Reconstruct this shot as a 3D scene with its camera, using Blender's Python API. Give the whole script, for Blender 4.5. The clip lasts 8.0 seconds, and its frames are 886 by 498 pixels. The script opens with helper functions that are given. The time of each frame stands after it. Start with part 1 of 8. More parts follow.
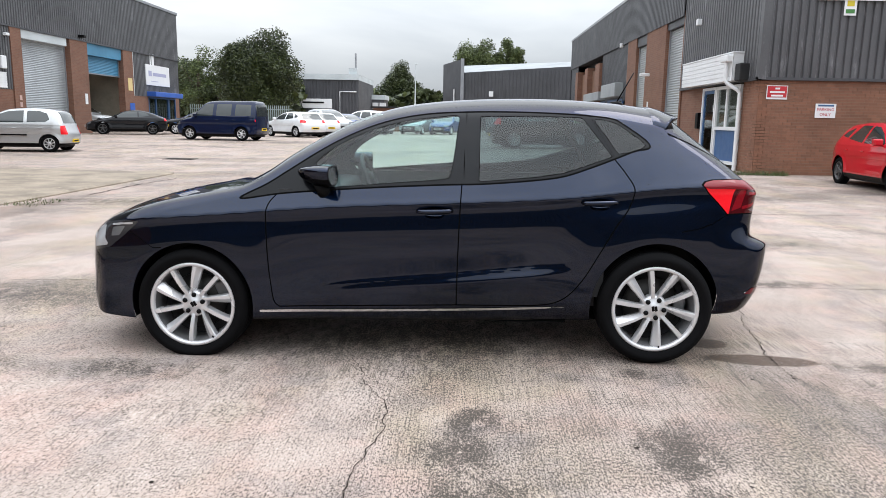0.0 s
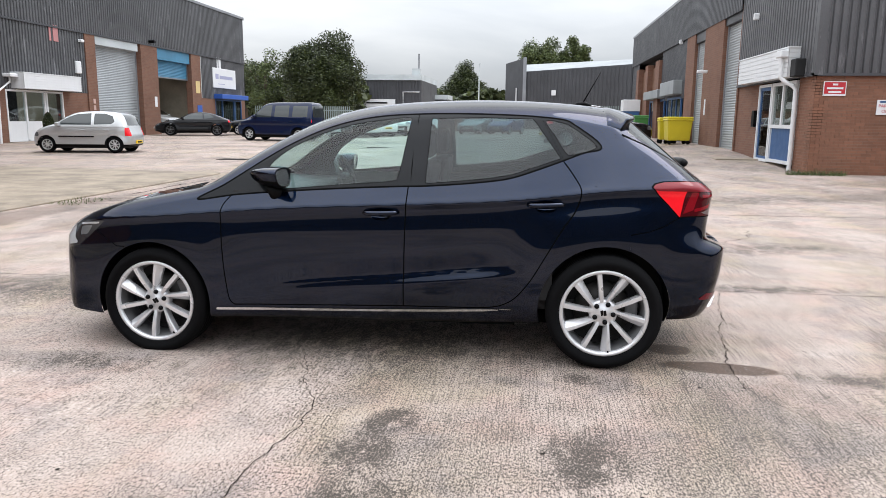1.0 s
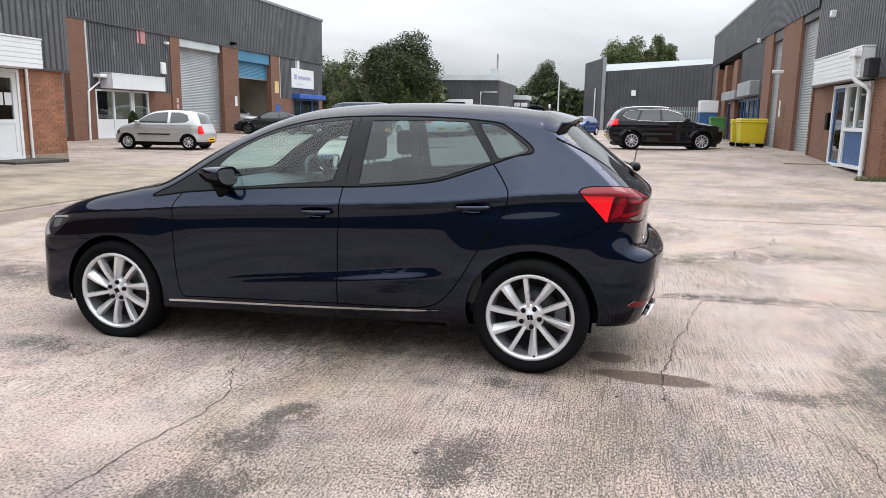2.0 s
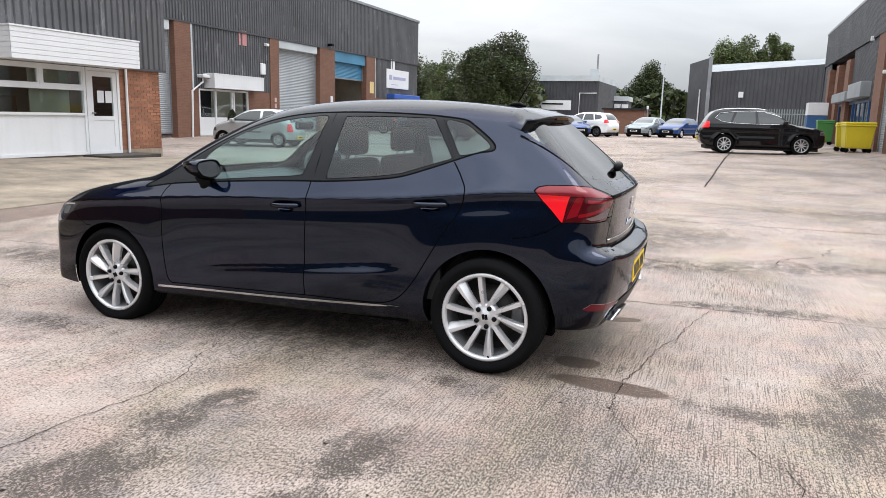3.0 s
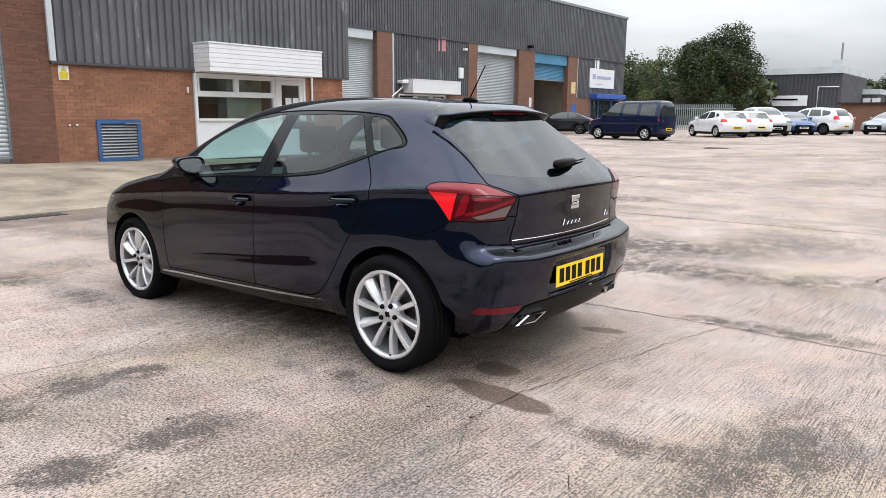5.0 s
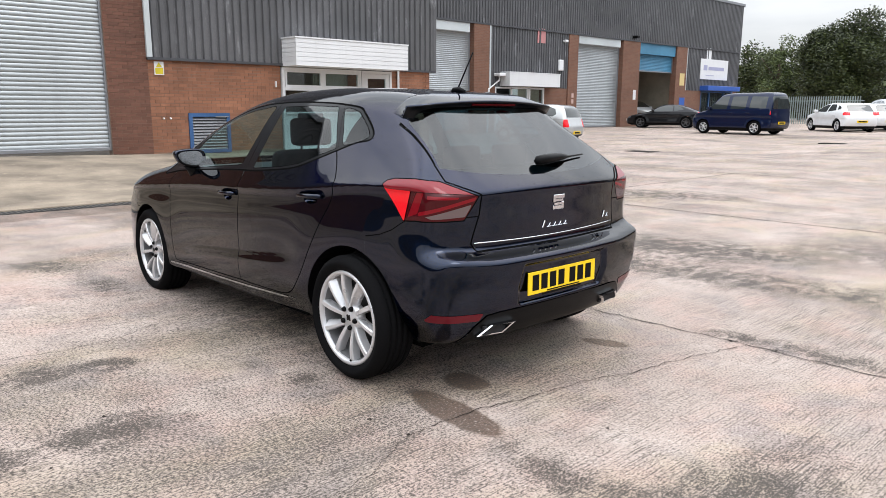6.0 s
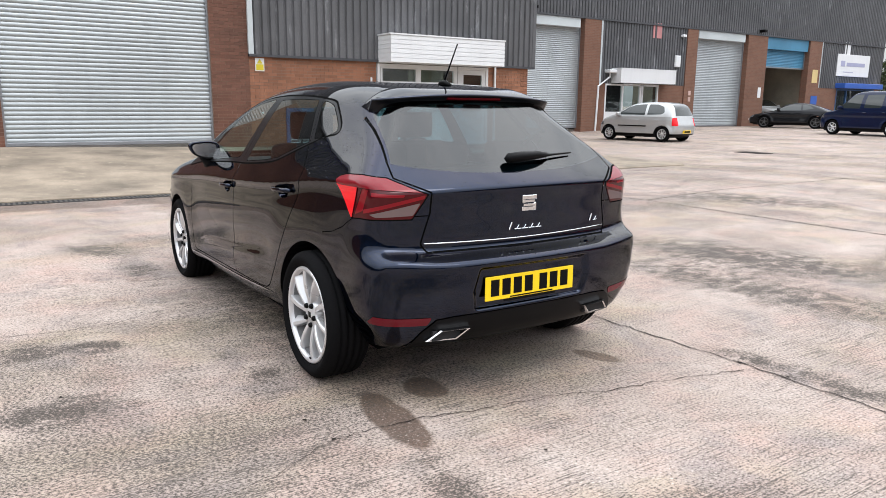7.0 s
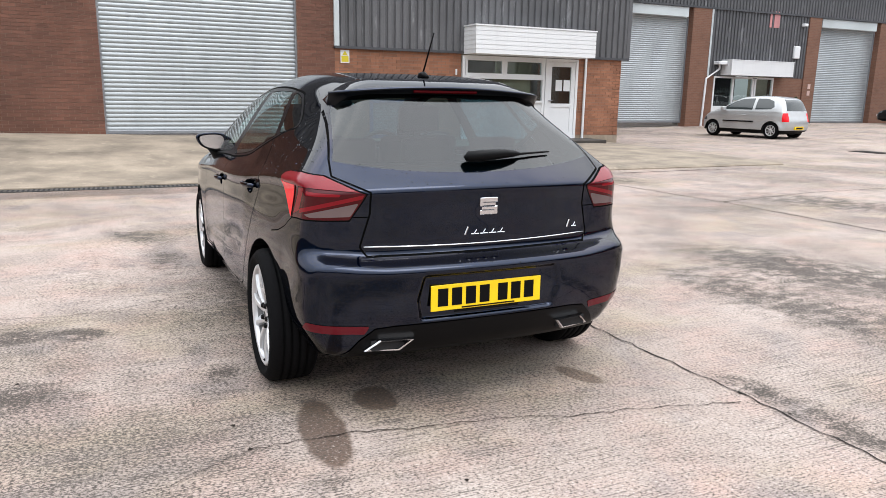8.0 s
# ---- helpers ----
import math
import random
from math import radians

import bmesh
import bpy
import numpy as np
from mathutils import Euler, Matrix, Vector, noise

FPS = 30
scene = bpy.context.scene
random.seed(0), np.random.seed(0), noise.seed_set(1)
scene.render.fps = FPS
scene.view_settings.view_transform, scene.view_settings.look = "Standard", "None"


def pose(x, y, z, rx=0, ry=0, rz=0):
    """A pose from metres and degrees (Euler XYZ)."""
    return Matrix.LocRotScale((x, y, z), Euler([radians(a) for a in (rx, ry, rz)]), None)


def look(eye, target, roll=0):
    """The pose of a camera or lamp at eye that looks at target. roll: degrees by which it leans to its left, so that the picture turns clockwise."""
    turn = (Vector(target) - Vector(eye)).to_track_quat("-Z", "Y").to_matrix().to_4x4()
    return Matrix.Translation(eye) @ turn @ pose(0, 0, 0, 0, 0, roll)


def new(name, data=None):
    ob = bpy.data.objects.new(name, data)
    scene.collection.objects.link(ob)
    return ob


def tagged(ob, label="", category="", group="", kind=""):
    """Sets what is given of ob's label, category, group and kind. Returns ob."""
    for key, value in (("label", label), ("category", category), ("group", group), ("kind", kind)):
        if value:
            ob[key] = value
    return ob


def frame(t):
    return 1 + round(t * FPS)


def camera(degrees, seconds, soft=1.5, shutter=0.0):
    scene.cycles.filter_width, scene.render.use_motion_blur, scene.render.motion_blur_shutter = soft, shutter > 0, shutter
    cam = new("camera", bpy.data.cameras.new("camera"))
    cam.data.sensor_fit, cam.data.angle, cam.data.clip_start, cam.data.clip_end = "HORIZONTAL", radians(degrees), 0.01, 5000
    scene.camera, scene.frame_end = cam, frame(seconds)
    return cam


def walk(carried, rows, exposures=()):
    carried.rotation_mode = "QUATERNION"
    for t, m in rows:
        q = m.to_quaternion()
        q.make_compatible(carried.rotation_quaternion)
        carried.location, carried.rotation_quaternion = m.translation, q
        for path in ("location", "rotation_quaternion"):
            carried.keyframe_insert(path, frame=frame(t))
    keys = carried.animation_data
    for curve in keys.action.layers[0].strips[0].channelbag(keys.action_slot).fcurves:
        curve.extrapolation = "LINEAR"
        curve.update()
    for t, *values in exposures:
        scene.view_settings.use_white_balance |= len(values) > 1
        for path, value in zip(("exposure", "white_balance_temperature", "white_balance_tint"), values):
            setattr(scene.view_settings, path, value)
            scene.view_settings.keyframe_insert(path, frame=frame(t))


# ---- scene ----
cam = camera(63.5, 8.0, soft=0.5)
PATH = [
    (0, (0.214, -4.68, 1.314), (0.159, -2.712, 0.961), 1.0),
    (0.5, (0.515, -4.737, 1.344), (0.378, -2.774, 0.987), 0.7),
    (1, (0.866, -4.649, 1.337), (0.628, -2.695, 0.98), 0.6),
    (1.5, (1.238, -4.574, 1.365), (0.892, -2.637, 1.005), 0.8),
    (1.7, (1.423, -4.581, 1.368), (1.034, -2.653, 1.005), 0.9),
    (2.8, (2.259, -4.366, 1.337), (1.599, -2.51, 0.988), 1.2),
    (3, (2.4, -4.323, 1.352), (1.684, -2.491, 0.989), 1.4),
    (3.5, (2.808, -4.211, 1.383), (1.953, -2.44, 1.018), 1.1),
    (4, (3.128, -3.976, 1.349), (2.138, -2.277, 0.982), 0.9),
    (4.5, (3.435, -3.706, 1.359), (2.323, -2.086, 0.988), 0.7),
    (4.7, (3.601, -3.626, 1.345), (2.436, -2.043, 0.978), 0.5),
    (5.8, (4.058, -2.912, 1.345), (2.654, -1.541, 0.959), 0.2),
    (6, (4.126, -2.787, 1.337), (2.677, -1.464, 0.951), 0.2),
    (6.5, (4.357, -2.461, 1.354), (2.803, -1.263, 0.966), 0.3),
    (7, (4.456, -2.112, 1.327), (2.812, -1.044, 0.931), 0.6),
    (7.5, (4.5, -1.753, 1.342), (2.779, -0.821, 0.933), 0.8),
    (8, (4.572, -1.402, 1.342), (2.792, -0.592, 0.921), 1.0),
]
walk(cam, [(t, look(eye, target, roll)) for t, eye, target, roll in PATH], [(0.0, 0.43, 6280, 9), (1.0, 0.42, 6350, 10), (4.0, 0.37, 6380, 10), (8.0, 0.45, 6380, 10)])
# ---- world, sun and light ----
SUN_ELEV, SUN_AZ = 66.0, 60.0
world = bpy.data.worlds.new("overcast_sky")
scene.world = world
world.use_nodes = True
wn, wl = world.node_tree.nodes, world.node_tree.links
wn.clear()
w_out = wn.new("ShaderNodeOutputWorld")
w_bg = wn.new("ShaderNodeBackground")
w_sky = wn.new("ShaderNodeTexSky")
w_sky.sky_type = "NISHITA"
w_sky.sun_disc = False
w_sky.sun_elevation, w_sky.sun_rotation = radians(SUN_ELEV), radians(SUN_AZ)
w_sky.air_density, w_sky.dust_density, w_sky.ozone_density = 1.0, 2.0, 1.0
w_tc = wn.new("ShaderNodeTexCoord")
w_map = wn.new("ShaderNodeMapping")
w_map.inputs["Scale"].default_value = (1.3, 1.3, 4.2)
w_noise = wn.new("ShaderNodeTexNoise")
w_noise.inputs["Scale"].default_value = 1.7
w_noise.inputs["Detail"].default_value = 7
w_noise.inputs["Roughness"].default_value = 0.5
w_noise.inputs["Distortion"].default_value = 0.35
w_ramp = wn.new("ShaderNodeValToRGB")
w_ramp.color_ramp.elements[0].position = 0.34
w_ramp.color_ramp.elements[0].color = (3.25, 3.42, 3.62, 1)
w_ramp.color_ramp.elements[1].position = 0.62
w_ramp.color_ramp.elements[1].color = (4.98, 5.03, 5.06, 1)
w_mix = wn.new("ShaderNodeMix")
w_mix.data_type = "RGBA"
w_mix.inputs["Factor"].default_value = 0.93
wl.new(w_tc.outputs["Generated"], w_map.inputs["Vector"])
wl.new(w_map.outputs["Vector"], w_noise.inputs["Vector"])
wl.new(w_noise.outputs["Fac"], w_ramp.inputs["Fac"])
wl.new(w_sky.outputs["Color"], w_mix.inputs["A"])
wl.new(w_ramp.outputs["Color"], w_mix.inputs["B"])
# an overcast sky is several times as bright overhead as at the horizon
w_sep = wn.new("ShaderNodeSeparateXYZ")
wl.new(w_tc.outputs["Generated"], w_sep.inputs[0])
w_up = wn.new("ShaderNodeMapRange")
w_up.inputs["To Min"].default_value, w_up.inputs["To Max"].default_value = 1.0, 7.0
wl.new(w_sep.outputs["Z"], w_up.inputs["Value"])
w_dome = wn.new("ShaderNodeVectorMath")
w_dome.operation = "SCALE"
wl.new(w_mix.outputs["Result"], w_dome.inputs[0])
wl.new(w_up.outputs["Result"], w_dome.inputs["Scale"])
wl.new(w_dome.outputs["Vector"], w_bg.inputs["Color"])
w_bg.inputs["Strength"].default_value = 0.089
wl.new(w_bg.outputs["Background"], w_out.inputs["Surface"])

sun_data = bpy.data.lights.new("sun", "SUN")
sun_data.energy, sun_data.angle, sun_data.color = 0.6, radians(25), (1.0, 0.97, 0.94)
sun = new("sun", sun_data)
_az, _el = radians(SUN_AZ), radians(SUN_ELEV)
_dir = Vector((math.sin(_az) * math.cos(_el), math.cos(_az) * math.cos(_el), math.sin(_el)))
sun.matrix_world = look(_dir * 60, (0, 0, 0))

# ---- materials ----
def smooth(a, b, v):
    v = min(1.0, max(0.0, (v - a) / (b - a)))
    return v * v * (3 - 2 * v)


def nodes_of(name):
    m = bpy.data.materials.new(name)
    m.use_nodes = True
    n, l = m.node_tree.nodes, m.node_tree.links
    return m, n, l, n["Principled BSDF"]


def mixcol(n, l, a, b, fac, mode="MIX"):
    """A colour mix node; a and b are colours or sockets, fac a value or a socket."""
    k = n.new("ShaderNodeMix")
    k.data_type, k.blend_type = "RGBA", mode
    for sock, v in (("A", a), ("B", b), ("Factor", fac)):
        tgt = k.inputs[sock] if sock == "Factor" else [i for i in k.inputs if i.name == sock and i.type == "RGBA"][0]
        if hasattr(v, "is_output"):
            l.new(v, tgt)
        else:
            tgt.default_value = v if sock == "Factor" else (*v, 1)
    return [o for o in k.outputs if o.type == "RGBA"][0]


def noise_of(n, l, vec, scale, detail=4, rough=0.55, dist=0.0):
    k = n.new("ShaderNodeTexNoise")
    k.inputs["Scale"].default_value, k.inputs["Detail"].default_value = scale, detail
    k.inputs["Roughness"].default_value, k.inputs["Distortion"].default_value = rough, dist
    l.new(vec, k.inputs["Vector"])
    return k.outputs["Fac"]


def ramp_of(n, l, fac, a, b, lo=0.0, hi=1.0):
    k = n.new("ShaderNodeMapRange")
    k.inputs["From Min"].default_value, k.inputs["From Max"].default_value = a, b
    k.inputs["To Min"].default_value, k.inputs["To Max"].default_value = lo, hi
    l.new(fac, k.inputs["Value"])
    return k.outputs["Result"]


def place_of(n, l, scale=(1, 1, 1)):
    g = n.new("ShaderNodeNewGeometry")
    k = n.new("ShaderNodeMapping")
    k.inputs["Scale"].default_value = scale
    l.new(g.outputs["Position"], k.inputs["Vector"])
    return k.outputs["Vector"]


def bump_of(n, l, p, height, strength, dist=0.01):
    k = n.new("ShaderNodeBump")
    k.inputs["Strength"].default_value, k.inputs["Distance"].default_value = strength, dist
    l.new(height, k.inputs["Height"])
    l.new(k.outputs["Normal"], p.inputs["Normal"])


def stuff_mat(name, base, rough=0.6, metal=0.0, var=0.25, big=0.8, fine=45.0, bump=0.15, streak=0.0, rand=0.0, island=0.0, coat=0.0, spec=0.5, pale=0.0):
    """A weathered plain surface: cloudy tone, fine grain, dirt streaks down walls, spread from piece to piece."""
    m, n, l, p = nodes_of(name)
    pos = place_of(n, l)
    dark = tuple(c * (1 - var) for c in base)
    light = tuple(min(1, c * (1 + var * 0.6)) for c in base)
    c = mixcol(n, l, dark, light, ramp_of(n, l, noise_of(n, l, pos, big, 5, 0.6), 0.3, 0.7))
    f = noise_of(n, l, pos, fine, 3)
    c = mixcol(n, l, c, tuple(x * 0.72 for x in base), ramp_of(n, l, f, 0.45, 0.75, 0, min(0.5, var * 1.6)))
    if pale:
        s = noise_of(n, l, place_of(n, l, (2.6, 2.6, 0.55)), 1.5, 6, 0.72)
        c = mixcol(n, l, c, tuple(x * 2.4 + 0.02 for x in base), ramp_of(n, l, s, 0.58, 0.69, 0, pale))
    if streak:
        s = noise_of(n, l, place_of(n, l, (2.2, 2.2, 0.12)), 2.0, 5, 0.65)
        c = mixcol(n, l, c, tuple(x * 0.45 + 0.01 for x in base), ramp_of(n, l, s, 0.5, 0.75, 0, streak))
    if rand or island:
        src = n.new("ShaderNodeObjectInfo").outputs["Random"] if rand else n.new("ShaderNodeNewGeometry").outputs["Random Per Island"]
        amt = rand or island
        v = ramp_of(n, l, src, 0, 1, 1 - amt, 1 + amt * 0.6)
        k = n.new("ShaderNodeHueSaturation")
        l.new(v, k.inputs["Value"])
        l.new(c, k.inputs["Color"])
        c = k.outputs["Color"]
    l.new(c, p.inputs["Base Color"])
    l.new(ramp_of(n, l, noise_of(n, l, pos, big * 3, 4), 0.2, 0.8, max(0.02, rough - 0.08), min(1, rough + 0.1)), p.inputs["Roughness"])
    p.inputs["Metallic"].default_value = metal
    p.inputs["Coat Weight"].default_value = coat
    p.inputs["Specular IOR Level"].default_value = spec
    if bump:
        bump_of(n, l, p, f, bump, 0.004)
    return m


def glass_mat(name, tint=(0.8, 0.88, 0.86), rough=0.01, ior=1.6):
    """Thin pane: clear tint through it, mirror-like gloss on it by Fresnel."""
    m, n, l, p = nodes_of(name)
    n.remove(p)
    out = n["Material Output"]
    t = n.new("ShaderNodeBsdfTransparent")
    t.inputs["Color"].default_value = (*tint, 1)
    g = n.new("ShaderNodeBsdfGlossy")
    g.inputs["Roughness"].default_value = rough
    lw = n.new("ShaderNodeLayerWeight")
    lw.inputs["Blend"].default_value = 0.5
    pw = n.new("ShaderNodeMath")
    pw.operation = "POWER"
    pw.inputs[1].default_value = 4.0
    l.new(lw.outputs["Facing"], pw.inputs[0])
    f0 = ((ior - 1) / (ior + 1)) ** 2
    mx = n.new("ShaderNodeMixShader")
    l.new(ramp_of(n, l, pw.outputs[0], 0, 1, f0, 0.9), mx.inputs["Fac"])
    l.new(t.outputs["BSDF"], mx.inputs[1])
    l.new(g.outputs["BSDF"], mx.inputs[2])
    l.new(mx.outputs["Shader"], out.inputs["Surface"])
    return m


def concrete_ground():
    """Old yard concrete: pale cement skin, worn where pits and dirt gather, broom lines, oil and water stains, painted
    shade under the car.
    """
    m, n, l, p = nodes_of("weathered_concrete")
    pos = place_of(n, l)

    def math_of(op, a, b):
        k = n.new("ShaderNodeMath")
        k.operation = op
        for i, v in enumerate((a, b)):
            if hasattr(v, "is_output"):
                l.new(v, k.inputs[i])
            else:
                k.inputs[i].default_value = v
        return k.outputs["Value"]

    tone = noise_of(n, l, pos, 0.16, 6, 0.62, 0.4)
    c = mixcol(n, l, (0.318, 0.259, 0.226), (0.455, 0.373, 0.327), ramp_of(n, l, tone, 0.32, 0.68))
    sand = noise_of(n, l, place_of(n, l, (1, 0.6, 1)), 0.9, 5, 0.6, 0.3)
    c = mixcol(n, l, c, (0.372, 0.305, 0.222), ramp_of(n, l, sand, 0.48, 0.62, 0, 0.75))
    pink = noise_of(n, l, place_of(n, l, (1.2, 1, 1)), 1.5, 6, 0.66, 0.3)
    c = mixcol(n, l, c, (0.440, 0.290, 0.245), ramp_of(n, l, pink, 0.48, 0.66, 0, 0.5))
    violet = noise_of(n, l, place_of(n, l, (0.8, 1, 1)), 2.3, 5, 0.6, 0.6)
    c = mixcol(n, l, c, (0.245, 0.212, 0.205), ramp_of(n, l, violet, 0.53, 0.66, 0, 0.6))
    c = mixcol(n, l, c, (0.480, 0.425, 0.384), ramp_of(n, l, pink, 0.44, 0.30, 0, 0.4))
    # where dirt has settled: cloudy patches, damp bands across the yard, and the speckled stains; the car's painted
    # shade joins this mask
    patch = noise_of(n, l, place_of(n, l, (1.0, 0.75, 1)), 0.85, 8, 0.72, 0.5)
    damp = noise_of(n, l, place_of(n, l, (0.16, 0.34, 1)), 1.0, 6, 0.62, 0.8)
    dirt = math_of("ADD", ramp_of(n, l, patch, 0.42, 0.68, 0.05, 0.75), ramp_of(n, l, damp, 0.48, 0.66, 0, 0.55))
    ragged = ramp_of(n, l, noise_of(n, l, place_of(n, l, (1.3, 0.8, 1)), 6.5, 7, 0.78), 0.38, 0.64, 0.1, 1.7)
    rim = ramp_of(n, l, noise_of(n, l, pos, 7.0, 4, 0.6), 0.3, 0.7, 0.72, 1.28)
    wet = []
    for (sx, sy, ra, rb, turn, amount, fine) in STAINS_AND_SHADE:
        mp = n.new("ShaderNodeMapping")
        mp.vector_type = "TEXTURE"
        mp.inputs["Location"].default_value = (sx, sy, 0)
        mp.inputs["Rotation"].default_value = (0, 0, radians(turn))
        mp.inputs["Scale"].default_value = (ra, rb, 50)
        l.new(pos, mp.inputs["Vector"])
        sph = n.new("ShaderNodeTexGradient")
        sph.gradient_type = "SPHERICAL"
        l.new(mp.outputs["Vector"], sph.inputs["Vector"])
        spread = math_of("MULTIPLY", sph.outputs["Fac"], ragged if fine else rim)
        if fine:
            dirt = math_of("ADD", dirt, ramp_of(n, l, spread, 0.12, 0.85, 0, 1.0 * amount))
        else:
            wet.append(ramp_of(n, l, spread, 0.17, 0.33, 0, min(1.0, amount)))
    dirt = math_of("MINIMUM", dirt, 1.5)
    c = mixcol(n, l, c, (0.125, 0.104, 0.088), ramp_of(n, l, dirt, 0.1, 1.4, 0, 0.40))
    for w in wet:
        soak = n.new("ShaderNodeMix")
        soak.data_type, soak.blend_type = "RGBA", "MULTIPLY"
        l.new(w, soak.inputs[0])
        l.new(c, soak.inputs[6])
        soak.inputs[7].default_value = (0.33, 0.275, 0.24, 1)
        c = soak.outputs[2]
    # pits and grit: sparse on the clean skin, dense where dirt has settled and in the car's painted shade
    grain = noise_of(n, l, place_of(n, l, (1.25, 0.66, 1)), 92, 8, 0.80, 0.1)
    score = math_of("ADD", grain, math_of("MULTIPLY", dirt, 0.080))
    c = mixcol(n, l, c, (0.040, 0.034, 0.029), ramp_of(n, l, score, 0.553, 0.590, 0, 0.96))
    c = mixcol(n, l, c, (0.600, 0.548, 0.505), ramp_of(n, l, score, 0.455, 0.385, 0, 0.72))
    # the slabs behind the car kept their broom finish, those beside it are worn
    broom = noise_of(n, l, place_of(n, l, (105, 2.2, 1)), 1.5, 6, 0.72, 0.0)
    lines = math_of("ADD", broom, math_of("MULTIPLY", math_of("SUBTRACT", score, 0.5), 0.55))
    sp = n.new("ShaderNodeSeparateXYZ")
    l.new(pos, sp.inputs[0])
    zone = ramp_of(n, l, noise_of(n, l, pos, 0.4, 5), 0.38, 0.56, 0.25, 1)
    kept = math_of("MULTIPLY", zone, ramp_of(n, l, sp.outputs["X"], 0.6, 2.2, 0.72, 1.0))
    c = mixcol(n, l, c, (0.066, 0.056, 0.048), math_of("MULTIPLY", ramp_of(n, l, lines, 0.522, 0.600, 0, 0.92), kept))
    l.new(c, p.inputs["Base Color"])
    p.inputs["Specular IOR Level"].default_value = 0.22
    l.new(ramp_of(n, l, patch, 0.35, 0.75, 0.9, 0.62), p.inputs["Roughness"])
    bump_of(n, l, p, math_of("ADD", grain, math_of("MULTIPLY", broom, 0.8)), 0.38, 0.005)
    return m


def brick_paint(name, a, b, mortar):
    """Brickwork too far off for single bricks."""
    m, n, l, p = nodes_of(name)
    g = n.new("ShaderNodeNewGeometry")
    sx = n.new("ShaderNodeSeparateXYZ")
    l.new(g.outputs["Position"], sx.inputs[0])
    ad = n.new("ShaderNodeMath")
    l.new(sx.outputs["X"], ad.inputs[0])
    l.new(sx.outputs["Y"], ad.inputs[1])
    cx = n.new("ShaderNodeCombineXYZ")
    l.new(ad.outputs[0], cx.inputs["X"])
    l.new(sx.outputs["Z"], cx.inputs["Y"])
    br = n.new("ShaderNodeTexBrick")
    br.inputs["Scale"].default_value = 1.0
    br.inputs["Brick Width"].default_value, br.inputs["Row Height"].default_value = 0.225, 0.075
    br.inputs["Mortar Size"].default_value = 0.006
    br.inputs["Color1"].default_value, br.inputs["Color2"].default_value, br.inputs["Mortar"].default_value = (*a, 1), (*b, 1), (*mortar, 1)
    l.new(cx.outputs[0], br.inputs["Vector"])
    c = mixcol(n, l, br.outputs["Color"], tuple(x * 0.5 for x in a), ramp_of(n, l, noise_of(n, l, place_of(n, l), 1.1, 5, 0.65), 0.5, 0.8, 0, 0.7))
    l.new(c, p.inputs["Base Color"])
    p.inputs["Roughness"].default_value = 0.85
    bump_of(n, l, p, br.outputs["Fac"], -0.5, 0.01)
    return m


# oil and water stains and the car's painted shade: x, y, half length, half width, turn, strength, speckled (1) or wet
# and even (0)
STAINS_AND_SHADE = [(1.93, -0.72, 0.41, 0.125, -4, 1.0, 0), (1.71, -0.42, 0.175, 0.13, 0, 0.95, 0), (1.82, 0.60, 0.18, 0.08, 20, 0.8, 0), (-6.0, 0.0, 0.7, 9.0, 0, 0.6, 0),
          (2.66, -0.80, 0.6, 0.18, 0, 0.9, 1), (0.27, -1.66, 0.30, 0.16, 70, 1.3, 1), (0.19, -1.97, 0.26, 0.20, 60, 1.2, 1), (0.24, -2.45, 0.5, 0.3, 70, 1.0, 1), (1.12, -1.93, 0.42, 0.24, 75, 1.2, 1),
          # (0.0, -0.3) darkens the car's footprint: shade under it painted in with dirt
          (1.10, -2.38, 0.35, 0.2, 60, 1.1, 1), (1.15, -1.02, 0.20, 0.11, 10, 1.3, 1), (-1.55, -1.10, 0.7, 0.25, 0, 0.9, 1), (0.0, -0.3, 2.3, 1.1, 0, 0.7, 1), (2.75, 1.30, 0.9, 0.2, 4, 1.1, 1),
          (2.25, 1.28, 0.2, 0.12, 10, 1.2, 1), (1.3, 2.7, 1.7, 0.6, 8, 1.1, 1), (0.5, 3.6, 1.3, 0.8, 10, 1.0, 1), (3.2, 3.2, 1.4, 0.5, 20, 0.8, 1), (1.6, 4.3, 2.6, 0.9, 47, 0.6, 1), (-2.6, -1.3, 0.7, 0.3, 30, 0.7, 1), (0.75, -3.0, 0.7, 0.35, 70, 0.9, 1),
          (3.15, -0.5, 0.9, 0.35, 80, 0.9, 1), (5.0, 8.5, 3.0, 0.9, 5, 0.7, 1), (-1.9, 7.4, 1.7, 1.0, 20, 1.2, 1), (-5.2, 6.2, 1.6, 0.6, 5, 0.9, 1), (2.2, -2.6, 0.9, 0.4, 20, 0.9, 1), (-3.5, 0.4, 1.6, 0.4, 5, 0.7, 1)]
M_GROUND = concrete_ground()
M_APRON = stuff_mat("pale_apron_concrete", (0.262, 0.214, 0.162), 0.85, var=0.55, big=1.1, fine=42, bump=0.5, pale=0.22)
M_STEP = stuff_mat("dark_step_concrete", (0.050, 0.043, 0.037), 0.85, var=0.4, big=1.5, fine=30, bump=0.3)
M_SIGN_INK = stuff_mat("pale_violet_ink", (0.36, 0.37, 0.52), 0.4, var=0.1)
M_CREAM = stuff_mat("cream_board", (0.62, 0.48, 0.22), 0.6, var=0.15)
M_GRATE = stuff_mat("rusty_grating", (0.085, 0.078, 0.070), 0.6, metal=0.4, var=0.4)
M_PAPER = stuff_mat("faded_notice", (0.52, 0.36, 0.32), 0.6, var=0.2)
M_TAR = stuff_mat("joint_tar", (0.024, 0.021, 0.019), 0.9, var=0.3, bump=0.3, spec=0.08)
